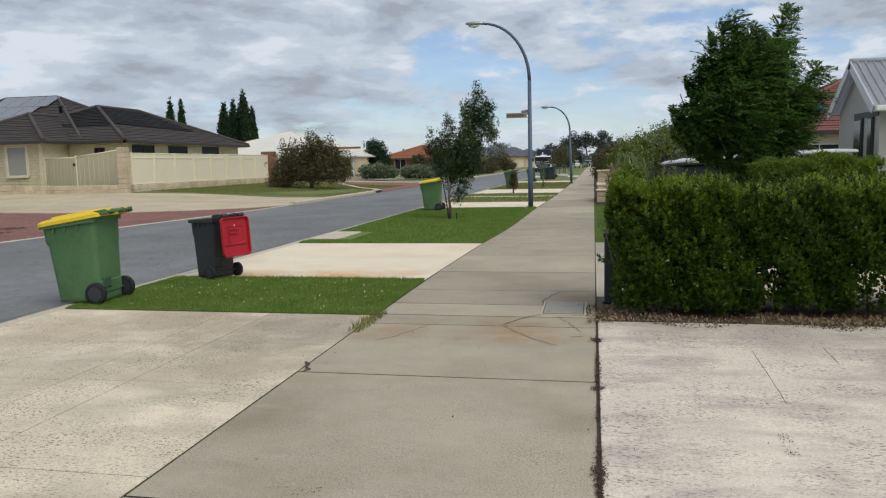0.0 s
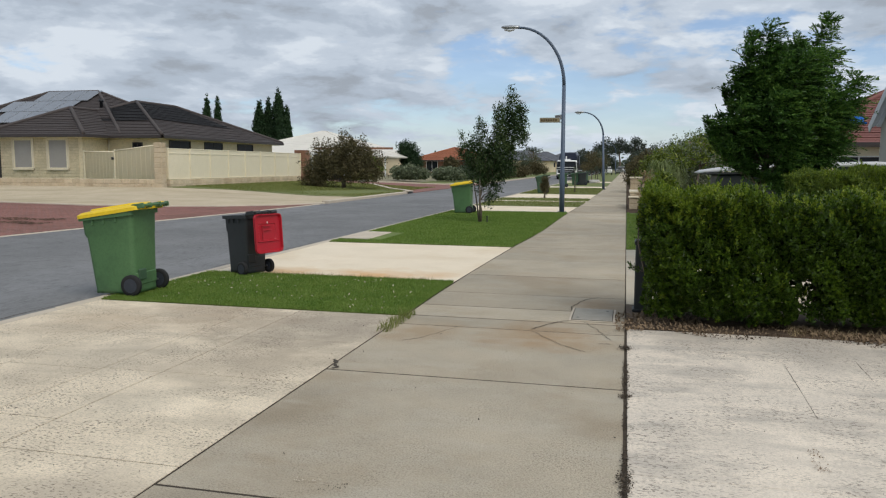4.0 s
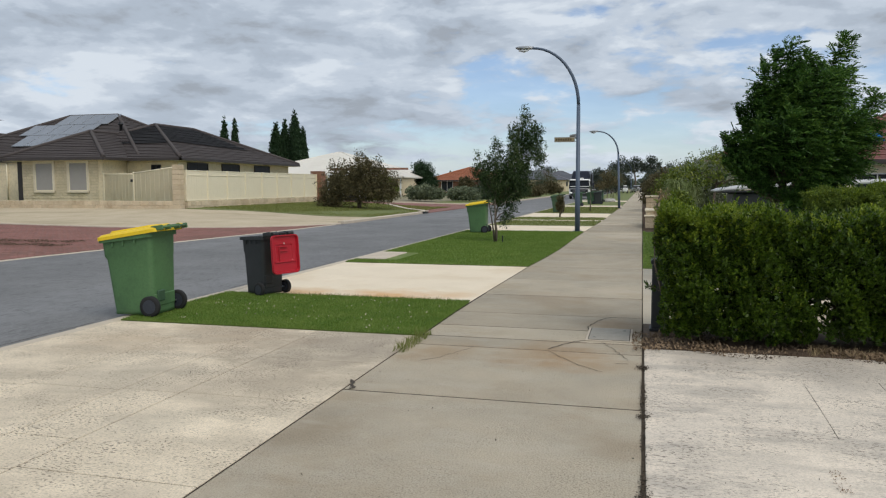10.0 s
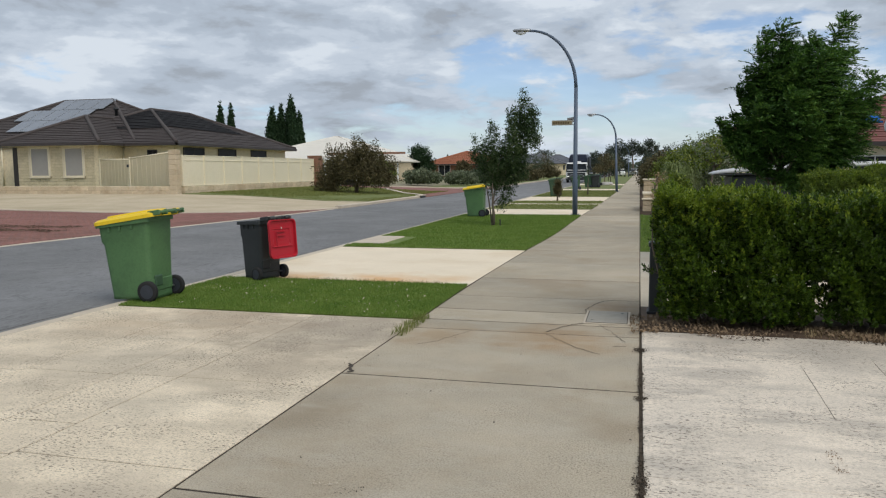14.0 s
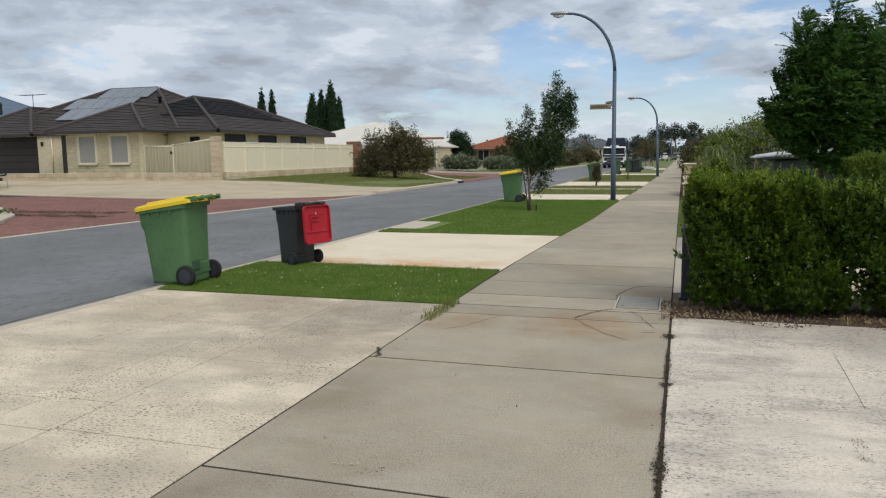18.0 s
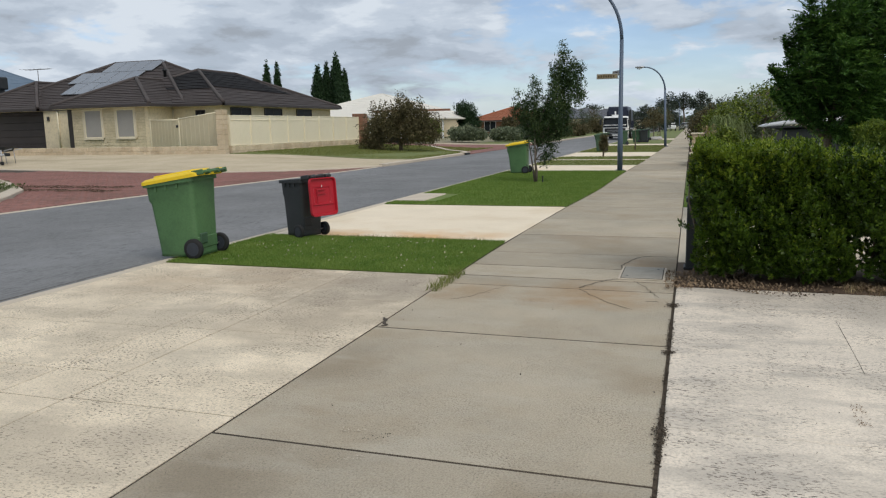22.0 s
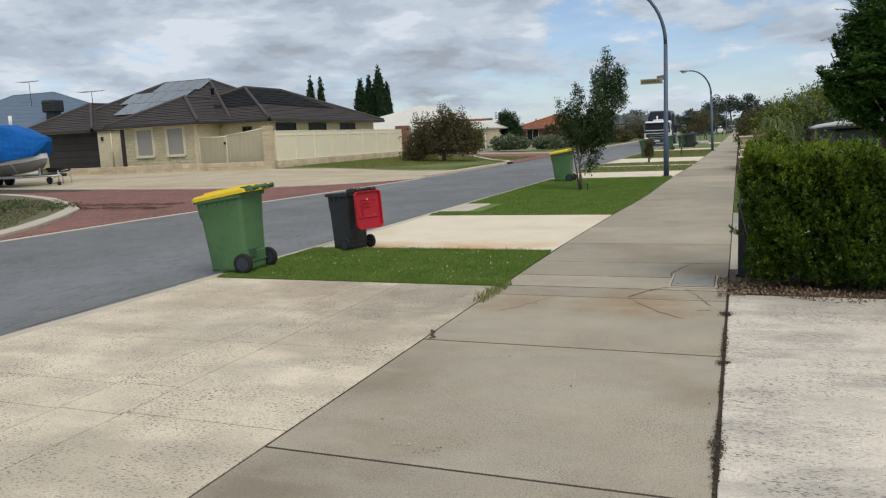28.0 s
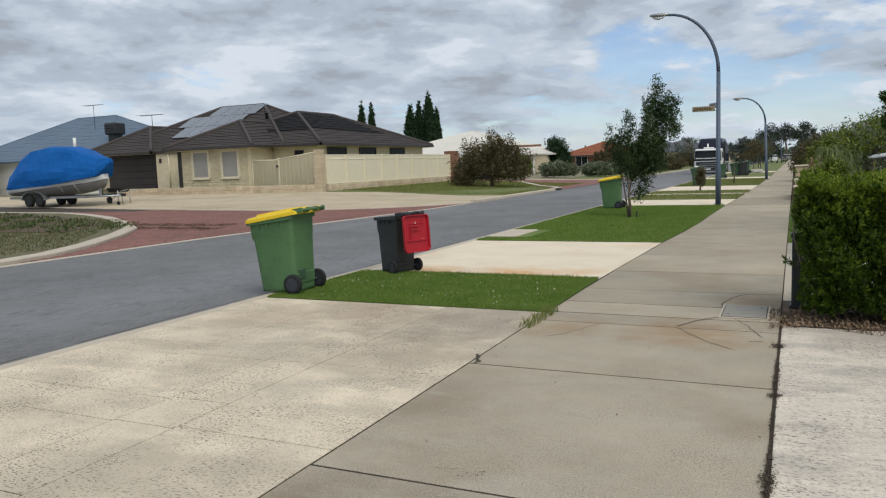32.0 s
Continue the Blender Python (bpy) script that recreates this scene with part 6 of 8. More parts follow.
def corner_house():
    h = thing("house", "cream brick house with a dark tiled hip roof and solar panels", "house")
    z0, ze = 0.72, 3.16
    # front room, garage wing, main block, east wing
    wall_box(h, -35.15, -29.9, 36.5, 44, z0 - 0.3, ze, M_mortar)
    brick_wall(h, -35.15, -29.9, 36.5, z0, ze - 0.02, holes=((-34.34, -32.86, 1.22, 3.06), (-32.01, -30.53, 1.22, 3.06)))
    window(h, pose(-33.60, 36.49, 1.38), 1.15, 1.53, True)
    window(h, pose(-31.27, 36.49, 1.38), 1.15, 1.53, True)
    part("wall", box(-29.9, -29.65, 36.47, 44, z0 - 0.3, ze), M_brick_plain, h)
    wall_box(h, -45.5, -34.5, 39.2, 50, z0 - 0.3, ze, M_brick_plain)
    part("porch_wall", box(-39.3, -37.0, 38.4, 39.25, z0 - 0.3, ze), M_brick_plain, h)
    part("porch_pillar", box(-36.0, -35.55, 37.0, 37.4, z0 - 0.3, ze), M_gutter, h, "dark painted porch pillar")
    part("porch_lamp", box(-38.95, -38.80, 38.28, 38.39, 2.45, 2.72, bevel=0.02), M_black, h)
    part("downpipe", tube([(-38.1, 38.34, z0), (-38.1, 38.34, ze)], 0.045, 8), M_cream, h)
    gd = part("garage_door", box(-44.6, -39.35, 39.05, 39.19, z0 - 0.2, z0 + 2.15), M_garage, h, "dark brown sectional garage door")
    for k in range(5):
        part("door_panel", box(-44.55, -39.4, 39.02, 39.06, z0 - 0.18 + k * 0.46, z0 + 0.26 + k * 0.46, bevel=0.012), M_garage, gd)
    part("garage_lintel", box(-44.7, -39.3, 38.9, 39.2, z0 + 2.15, ze), M_gutter, h)
    wall_box(h, -36, -26.2, 38.6, 52.8, z0 - 0.3, ze, M_brick_plain)
    # windows along the side towards the road, just under the eaves
    for y in (40.6, 44.4, 48.6):
        window(h, pose(-26.19, y, 2.05, 0, 0, 90), 2.1, 0.90, False, M_gutter, False, M_dim)
    window(h, pose(-27.62, 38.59, 1.95), 0.55, 0.85, False, M_gutter, False, M_dim)
    window(h, pose(-29.64, 41.0, 2.0, 0, 0, 90), 0.9, 0.9, False, M_gutter, False)
    part("downpipe", tube([(-29.58, 38.6, z0), (-29.58, 38.6, ze)], 0.045, 8), M_lime_trim, h)
    # roofs
    hip_roof(h, -36.2, -29.1, 35.95, 46.0, ze + 0.05, 1.70, M_tile, M_ridge, "y", "front_roof", run=3.35)
    hip_roof(h, -44.8, -28.5, 38.3, 50.7, ze + 0.05, 3.18, M_tile, M_ridge, "x", "main_roof")
    hip_roof(h, -46.1, -39.3, 38.0, 47.5, ze + 0.05, 1.88, M_tile, M_ridge, "y", "garage_roof")
    wing = hip_roof(h, -36.65, -25.6, 38.0, 53.4, ze + 0.05, 2.38, M_tile, M_ridge, "y", "wing_roof")
    # blackish tiles over the upper part of the wing
    up = Vector((0, 0, 0.05))
    c0, c1, c2 = Vector((-36.65, 38.0, ze + 0.05)), Vector((-25.6, 38.0, ze + 0.05)), Vector((-25.6, 53.4, ze + 0.05))
    A, B = Vector((-31.125, 43.525, ze + 2.43)), Vector((-31.125, 47.875, ze + 2.43))
    lo_a, lo_b, hi_a, hi_b = c1.lerp(A, 0.46), c2.lerp(B, 0.34), c1.lerp(A, 0.97), c2.lerp(B, 0.97)
    part("dark_tiles", slope((tuple(lo_a.lerp(lo_b, 0.02) + up), tuple(lo_a.lerp(lo_b, 0.80) + up), tuple(hi_a.lerp(hi_b, 0.95) + up), tuple(hi_a.lerp(hi_b, 0.04) + up)), 0.33), M_tile_dark, wing, "blackish patch of tiles")
    lo_c, hi_c = c0.lerp(c1, 0.10).lerp(A, 0.38), c0.lerp(c1, 0.30).lerp(A, 0.96)
    part("dark_tiles", slope((tuple(lo_c + up), tuple(c1.lerp(A, 0.40).lerp(lo_c, 0.03) + up), tuple(hi_a.lerp(hi_c, 0.04) + up), tuple(hi_c + up)), 0.33), M_tile_dark, wing, "blackish patch of tiles")
    m1, m2, mB = Vector((-28.5, 38.3, ze + 0.05)), Vector((-28.5, 50.7, ze + 0.05)), Vector((-34.7, 44.5, ze + 3.23))
    part("dark_tiles", slope((tuple(m1.lerp(mB, 0.16) + up), tuple(m2.lerp(mB, 0.16) + up), tuple(m2.lerp(mB, 0.60) + up), tuple(m1.lerp(mB, 0.60) + up)), 0.33), M_tile_dark, wing, "blackish patch of tiles")
    # solar panels on the street side of the main roof
    r0, sl = ze + 0.05, math.atan2(3.18, 6.2)
    for j, (a, b) in enumerate(((-38.7, 4), (-39.5, 5), (-38.0, 4))):
        for k in range(b):
            d = 1.75 + j * 1.72
            x = a + k * 1.05 
            y = 38.3 + (d + 0.85) * math.cos(sl)
            z = r0 + (d + 0.85) * math.sin(sl) + 0.12
            pn = part("solar_panel", box(-0.51, 0.51, -0.84, 0.84, -0.02, 0.02, bevel=0.004), M_steel, h, "grey glass solar panel", m=pose(x, y, z, math.degrees(sl)))
            part("panel_glass", box(-0.49, 0.49, -0.82, 0.82, 0.021, 0.024), M_solar, pn)
    # roof vent and aerial
    part("roof_vent", tube([(-31.2, 40.2, 5.0), (-31.2, 40.2, 5.35), (-31.2, 40.2, 5.36), (-31.2, 40.2, 5.5)], [0.09, 0.09, 0.16, 0.12], 10), M_black, h)
    aerial(h, (-43.6, 42.5, 4.6), 1.5, 2.2)


M_brick_plain = mat("cream_brick_far", (0.75, 0.64, 0.44), 0.9, col2=(0.66, 0.555, 0.375), scale=2.0, fine=9, amount=0.6, bump=0.3)


def aerial(parent, at, height, width):
    """A television aerial: mast, boom and rods."""
    a = part("aerial_mast", tube([(0, 0, 0), (0, 0, height)], 0.022, 6), M_gutter, parent, m=Matrix.Translation(at))
    part("aerial_boom", tube([(-width / 2, 0, height), (width / 2, 0, height)], 0.016, 6), M_gutter, a)
    for k in range(9):
        x = -width / 2 + k * width / 8
        l = 0.5 - 0.03 * k
        part("aerial_rod", tube([(x, -l, height + 0.02), (x, l, height + 0.02)], 0.009, 5), M_gutter, a)


corner_house()


def block_wall(name, label, pts, z0f, h, bl=0.5, bh=0.245, t=0.25):
    """A low wall of limestone blocks along a straight line from pts[0] to pts[1]."""
    w = thing(name, label, "retaining wall", kind="structure")
    (xa, ya), (xb, yb) = pts
    L_ = math.hypot(xb - xa, yb - ya)
    rz = math.degrees(math.atan2(yb - ya, xb - xa))
    rng = random.Random(8)
    unit = None
    for row in range(max(1, round(h / bh))):
        s = -(bl / 2 if row % 2 else 0)
        while s < L_:
            a, b = max(s, 0) + 0.004, min(s + bl, L_) - 0.004
            if b - a > 0.08:
                c = (a + b) / 2
                x, y = xa + (xb - xa) * c / L_, ya + (yb - ya) * c / L_
                mm = pose(x, y, z0f(x, y) + row * bh - 0.05, rng.uniform(-0.5, 0.5), 0, rz) @ Matrix.Diagonal(((b - a) / (bl - 0.008), 1, 1, 1))
                if unit is None:
                    unit = part("block", box(-bl / 2 + 0.004, bl / 2 - 0.004, -t / 2, t / 2, 0, bh - 0.006, bevel=0.015), M_lime, w, m=mm)
                else:
                    share("block", unit, w, mm)
            s += bl
    return w


block_wall("retaining_wall_front", "low buff limestone block retaining wall before the house", ((-38.4, 34.3), (-23.6, 34.5)), lambda x, y: 0.38, 0.40)
block_wall("retaining_wall_side", "low buff limestone block plinth under the steel fence", ((-23.25, 34.9), (-23.25, 51.2)), lambda x, y: hz(x, y) - 0.05, 0.50)
poly_slab("front_garden", [(-38.2, 34.45), (-23.4, 34.65), (-23.4, 58), (-46, 58), (-46, 39.3), (-38.4, 38.9), (-38.4, 34.45)], 0.33, M_soil2, 0.4, label="thin grass and paving behind the retaining wall")

pier = thing("fence_pier", "square limestone block pier at the fence's corner", "pier", pose(-23.45, 34.55, 0.35))
for k in range(9):
    part("block", box(-0.22, 0.22, -0.22, 0.22, k * 0.262, (k + 1) * 0.262 - 0.008, bevel=0.015), M_lime, pier)
pier2 = thing("fence_pier", "red-brown brick pier at the far end of the fence", "pier", pose(-23.3, 51.8, 0.30))
for k in range(14):
    part("course", box(-0.42, 0.42, -0.42, 0.42, k * 0.17, (k + 1) * 0.17 - 0.01, bevel=0.01), M_clay, pier2)


def steel_fence():
    f = thing("steel_fence", "cream ribbed steel panel fence on a limestone plinth", "fence", kind="")
    n, y0, y1, x = 8, 34.9, 51.3, -23.25
    d = (y1 - y0) / n
    rib = None
    for k in range(n):
        a = y0 + k * d
        pz = hz(x, a + d / 2) + 0.42
        pan = part("panel", box(x - 0.012, x + 0.012, a + 0.03, a + d - 0.03, pz, pz + 1.34), M_cream, f)
        for j in range(9):
            yy = a + 0.12 + j * (d - 0.24) / 8
            if rib is None:
                rib = part("rib", box(-0.02, 0.005, -0.05, 0.05, 0, 1.34, bevel=0.012), M_cream, pan, m=Matrix.Translation((x + 0.012, yy, pz)))
            else:
                share("rib", rib, pan, Matrix.Translation((x + 0.012, yy, pz)))
        part("rail", box(x - 0.03, x + 0.035, a, a + d, pz - 0.02, pz + 0.05, bevel=0.008), M_cream, f)
        part("rail", box(x - 0.03, x + 0.035, a, a + d, pz + 1.32, pz + 1.38, bevel=0.008), M_cream, f)
        part("infill", box(x - 0.012, x + 0.018, a + 0.03, a + d - 0.03, pz + 1.38, pz + 1.56), M_cream, f)
        part("rail", box(x - 0.03, x + 0.035, a, a + d, pz + 1.56, pz + 1.61, bevel=0.008), M_cream, f)
    for k in range(n + 1):
        a = y0 + k * d
        pz = hz(x, a) + 0.40
        part("post", box(x - 0.035, x + 0.075, a - 0.03, a + 0.03, pz, pz + 1.64, bevel=0.008), M_cream, f)


steel_fence()


def side_gate():
    g = thing("side_gate", "cream ribbed steel gate and panel beside the house", "gate")
    for (xa, ya, za), (xb, yb, zb), lab in (((-29.5, 36.4, 2.25), (-27.0, 35.6, 2.24), "gate_panel"), ((-26.95, 35.6, 2.28), (-23.8, 34.8, 2.58), "fence_panel")):
        L_ = math.hypot(xb - xa, yb - ya)
        m = pose(xa, ya, 0.75, 0, 0, math.degrees(math.atan2(yb - ya, xb - xa)))
        bm = bmesh.new()
        n = 9
        top = lambda u: za + (zb - za) * u / L_ - 0.75
        prof = [(0, 0)]
        for k in range(n):
            u = (k + 0.5) * L_ / n
            prof += [(u - 0.07, 0), (u - 0.05, -0.014), (u + 0.05, -0.014), (u + 0.07, 0)]
        prof.append((L_, 0))
        low = [bm.verts.new((u, w, 0)) for u, w in prof]
        hi = [bm.verts.new((u, w, top(u))) for u, w in prof]
        for k in range(len(prof) - 1):
            bm.faces.new((low[k], low[k + 1], hi[k + 1], hi[k]))
        bmesh.ops.solidify(bm, geom=bm.faces[:], thickness=-0.02)
        pn = part(lab, bm, M_cream, g, m=m)
        part("top_rail", tube([(0, 0, za - 0.74), (L_, 0, zb - 0.74)], 0.035, 8), M_cream, pn)
        part("gate_post", box(-0.04, 0.04, -0.04, 0.04, 0, za - 0.66, bevel=0.008), M_cream, pn)
    part("latch", box(-27.10, -26.97, 35.52, 35.58, 1.82, 1.97, bevel=0.01), M_black, g)


side_gate()


def simple_house(name, label, x0, x1, y0, y1, z0, ze, rise, roof, ridge, wall, along="auto", windows=(), step=0.33, gutter=M_gutter):
    h = thing(name, label, "house")
    wall_box(h, x0 + 0.5, x1 - 0.5, y0 + 0.5, y1 - 0.5, z0 - 0.2, ze, wall)
    hip_roof(h, x0, x1, y0, y1, ze + 0.05, rise, roof, ridge, along, "roof", gutter, step, M_white)
    for x, y, z, rz, w, hh in windows:
        window(h, pose(x, y, z, 0, 0, rz), w, hh, False, M_white, False)
    return h


# blue-roofed house behind the boat
bh_ = simple_house("house", "house with a blue-grey steel hip roof behind the covered boat", -71.5, -50.4, 44.5, 60.5, 0.4, 3.2, 4.15, M_blueroof, M_blueroof, M_white, "x", ((-66, 44.95, 0.9, 0, 1.6, 1.8),), 0.5, M_blueroof)
hip_roof(bh_, -88, -66, 42, 50, 3.2, 2.2, M_blueroof, M_blueroof, "x", "front_roof", M_blueroof, 0.5, M_white)
wall_box(bh_, -87.5, -66.5, 42.5, 49.5, 0.2, 3.1, M_white)
# carport opening: its inner shade is a black slab on the wall
part("opening_shade", box(-68.5, -64.2, 42.3, 42.52, 0.2, 2.9), M_black, bh_, "black slab for the shaded inside of an open carport")
ac = part("evaporative_cooler", box(-53.75, -52.45, 46.9, 48.1, 5.22, 6.22, bevel=0.1), M_black, bh_, "black evaporative cooler on the roof")
for k in range(4):
    part("cooler_louvre", box(-53.65, -52.55, 46.86, 46.9, 5.32 + k * 0.21, 5.44 + k * 0.21, bevel=0.02), M_charcoal, ac)
part("cooler_duct", box(-53.5, -52.7, 47.1, 47.9, 4.4, 5.26), M_black, bh_)
part("flue", tube([(-56.6, 46.2, 4.0), (-56.6, 46.2, 5.1)], 0.14, 10), M_white, bh_)
aerial(bh_, (-58.4, 50, 6.0), 2.2, 2.2)
# green gabled shed roof at the edge
sh = thing("shed", "small green-roofed gabled building behind the boat", "shed", pose(-66.0, 40.0, 0.2))
part("shed_wall", box(-3, 3, 0, 3, 0, 3.3), M_cream, sh)
bm = bmesh.new()
for s in (-1, 1):
    add_box(bm, -0.1, 3.6, -0.4, 3.4, -0.05, 0.05, m=pose(0, 0, 4.6, 0, 20 if s > 0 else 160, 0))
part("shed_roof", bm, mat("dark_green_steel", (0.05, 0.085, 0.06), 0.5, scale=-1, fine=10, bump=0.03), sh)
part("finial", tube([(0, -0.4, 4.6), (0, -0.4, 5.9)], 0.05, 6), M_gutter, sh)

# white-roofed house with a verandah
wh = simple_house("house", "house with a big cream-white steel hip roof and a verandah", -51, -30.5, 88, 108, 0, 3.0, 3.2, M_whiteroof, M_whiteroof, M_brick_plain, "x", ((-38, 88.45, 0.9, 0, 1.8, 1.5),), 0.6, M_whiteroof)
hip_roof(wh, -35.5, -27.2, 84.5, 94, 2.65, 1.3, M_whiteroof, M_whiteroof, "x", "verandah_roof", M_whiteroof, 0.6, M_white)
for x in (-35.2, -32.6, -30, -27.6):
    part("verandah_post", box(x - 0.07, x + 0.07, 84.7, 84.84, 0, 2.6), M_white, wh)
part("verandah_wall", box(-35.0, -29.5, 88.2, 88.5, 0, 2.6), M_gutter, wh)
part("gable_band", box(-37.5, -27.4, 87.0, 87.2, 3.5, 3.75), M_clay, wh)
# pergola beside the fence's end
pg = thing("pergola", "low dark pergola with cream posts beside the brick pier", "pergola", pose(-24.5, 56.5, 0.3))
for x in (0, 1.3, 2.6):
    part("pergola_post", box(x - 0.06, x + 0.06, -0.06, 0.06, 0, 2.1), M_white, pg)
part("pergola_beam", box(-0.4, 3.0, -0.08, 0.08, 2.1, 2.3), M_white, pg)
part("pergola_back", box(-0.3, 2.9, 0.8, 0.9, 0, 2.1), M_black, pg)

# orange-tiled house
simple_house("house", "brick house with an orange clay tile hip roof", -30.2, -19.5, 104, 118, 0, 2.3, 1.85, M_orangeroof, M_orangeroof, M_clay, "y", ((-27, 104.45, 0.8, 0, 1.6, 1.4), (-24, 104.45, 0.8, 0, 1.2, 1.4)), 0.4)
# grey roofs farther along
for i, (x, y, w, d) in enumerate(((-27, 175, 12, 12), (-22, 205, 13, 12), (-26, 190, 16, 14), (-64, 175, 16, 14), (-20, 230, 12, 14))):
    simple_house("house", "distant single-storey house with a grey roof", x - w / 2, x + w / 2, y, y + d, 0, 2.9, 2.6, mat("slate_grey_roof", (0.10, 0.105, 0.12), 0.6, scale=0.5, fine=8, amount=0.5, bump=0.1), M_ridge, M_brick_plain, "x", ((x, y + 0.45, 0.9, 0, 1.8, 1.4),), 0.6)

# ---- right-hand side: garage gable, red-tiled house, parked vehicles, garden plants ----
def gable_house():
    """Its gable end faces the footpath (-x), its ridge runs along +x."""
    h = thing("house", "grey rendered house gable with a pale corrugated steel roof", "house", pose(0, 0, 0))
    X, ya, yb, ym, ze, zp = 7.02, 21.2, 24.7, 23.0, 2.88, 4.12
    bm = bmesh.new()
    v = [bm.verts.new((X + dx, y, z)) for dx in (0.12, 0.37) for y, z in ((ya + 0.12, 0), (ya + 0.12, ze - 0.1), (ym, zp - 0.1), (yb - 0.12, ze - 0.1), (yb - 0.12, 0))]
    bm.faces.new(v[:5]), bm.faces.new(v[5:][::-1])
    for k in range(5):
        bm.faces.new((v[k], v[k + 5], v[(k + 1) % 5 + 5], v[(k + 1) % 5]))
    bmesh.ops.recalc_face_normals(bm, faces=bm.faces)
    part("gable_wall", bm, M_grey, h)
    part("side_wall", box(X + 0.38, 15, ya + 0.12, ya + 0.37, 0, ze - 0.1), M_grey, h)
    part("side_wall", box(X + 0.38, 15, yb - 0.37, yb - 0.12, 0, ze - 0.1), M_grey, h)
    for y0, y1, rx in ((ya - 0.15, ym, 1), (yb + 0.15, ym, -1)):
        run = abs(y1 - y0)
        ang = math.degrees(math.atan2(zp - ze + 0.1, run))
        ln = math.hypot(run, zp - ze + 0.1)
        m = pose(X - 0.12, y0, ze - 0.1, rx * ang, 0, 0)
        # one folded sheet: pans and ribs in a row
        prof = []
        for k in range(40):
            prof += [(k * 0.2, 0.0), (k * 0.2 + 0.13, 0.0), (k * 0.2 + 0.145, 0.028), (k * 0.2 + 0.185, 0.028)]
        bm = bmesh.new()
        lo = [bm.verts.new(m @ Vector((x, 0, z))) for x, z in prof]
        hi = [bm.verts.new(m @ Vector((x, rx * ln, z))) for x, z in prof]
        for k in range(len(prof) - 1):
            bm.faces.new((lo[k], lo[k + 1], hi[k + 1], hi[k]))
        bmesh.ops.solidify(bm, geom=bm.faces[:], thickness=0.01)
        part("roof_sheet", bm, M_greyroof, h, "pale corrugated steel roof sheet")
        part("barge_board", box(-0.03, 0.0, min(0, rx * ln), max(0, rx * ln), -0.20, 0.035, m=m), M_greyroof, h)
    part("ridge_cap", tube([(X - 0.14, ym, zp + 0.02), (15, ym, zp + 0.02)], 0.07, 8), M_greyroof, h)
    part("gutter", box(X - 0.1, 15, ya - 0.26, ya - 0.14, ze - 0.22, ze - 0.08, bevel=0.02), M_white, h)
    part("soffit", box(X - 0.1, 15, ya - 0.14, ya + 0.12, ze - 0.22, ze - 0.19), M_white, h)
    for y, w, z0 in ((22.78, 0.62, 0.8), (21.85, 0.36, 0.8)):
        wd = part("window", box(X + 0.06, X + 0.125, y - w / 2, y + w / 2, z0, 2.55), M_gutter, h, "dark window frame")
        part("pane", box(X + 0.045, X + 0.062, y - w / 2 + 0.05, y + w / 2 - 0.05, z0 + 0.05, 2.5), M_glass, wd)
    part("lintel", box(X + 0.09, X + 0.122, 21.4, 23.2, 2.56, 2.70), M_charcoal, h)
    for x in (7.5, 7.85):
        part("wall_lamp", box(x - 0.05, x + 0.05, ya + 0.0, ya + 0.12, 1.95, 2.25, bevel=0.02), M_black, h)


gable_house()
simple_house("house", "cream house with a red clay tile roof behind the garden tree", 6.0, 18, 33, 46, 0, 2.5, 2.7, M_redroof, M_redroof, M_cream, "x", ((9, 33.45, 0.8, 0, 1.5, 1.2),), 0.36)
bt = thing("roof_tarpaulin", "small bright blue tarpaulin spread on the red tiled roof", "tarpaulin", pose(9.1, 35.35, 3.60, math.degrees(math.atan2(2.7, 6.5))))
part("cloth", box(-0.55, 0.55, -0.40, 0.40, -0.06, 0.012, bevel=0.005), M_tarp, bt)
for x in (-0.5, 0.5):
    part("weight", box(x - 0.06, x + 0.06, -0.36, -0.26, 0.012, 0.07, bevel=0.01), M_clay, bt)
simple_house("house", "house with a red clay tile roof farther along", 3.2, 14, 62, 75, 0, 2.6, 2.6, M_redroof, M_redroof, M_cream, "x", (), 0.4)


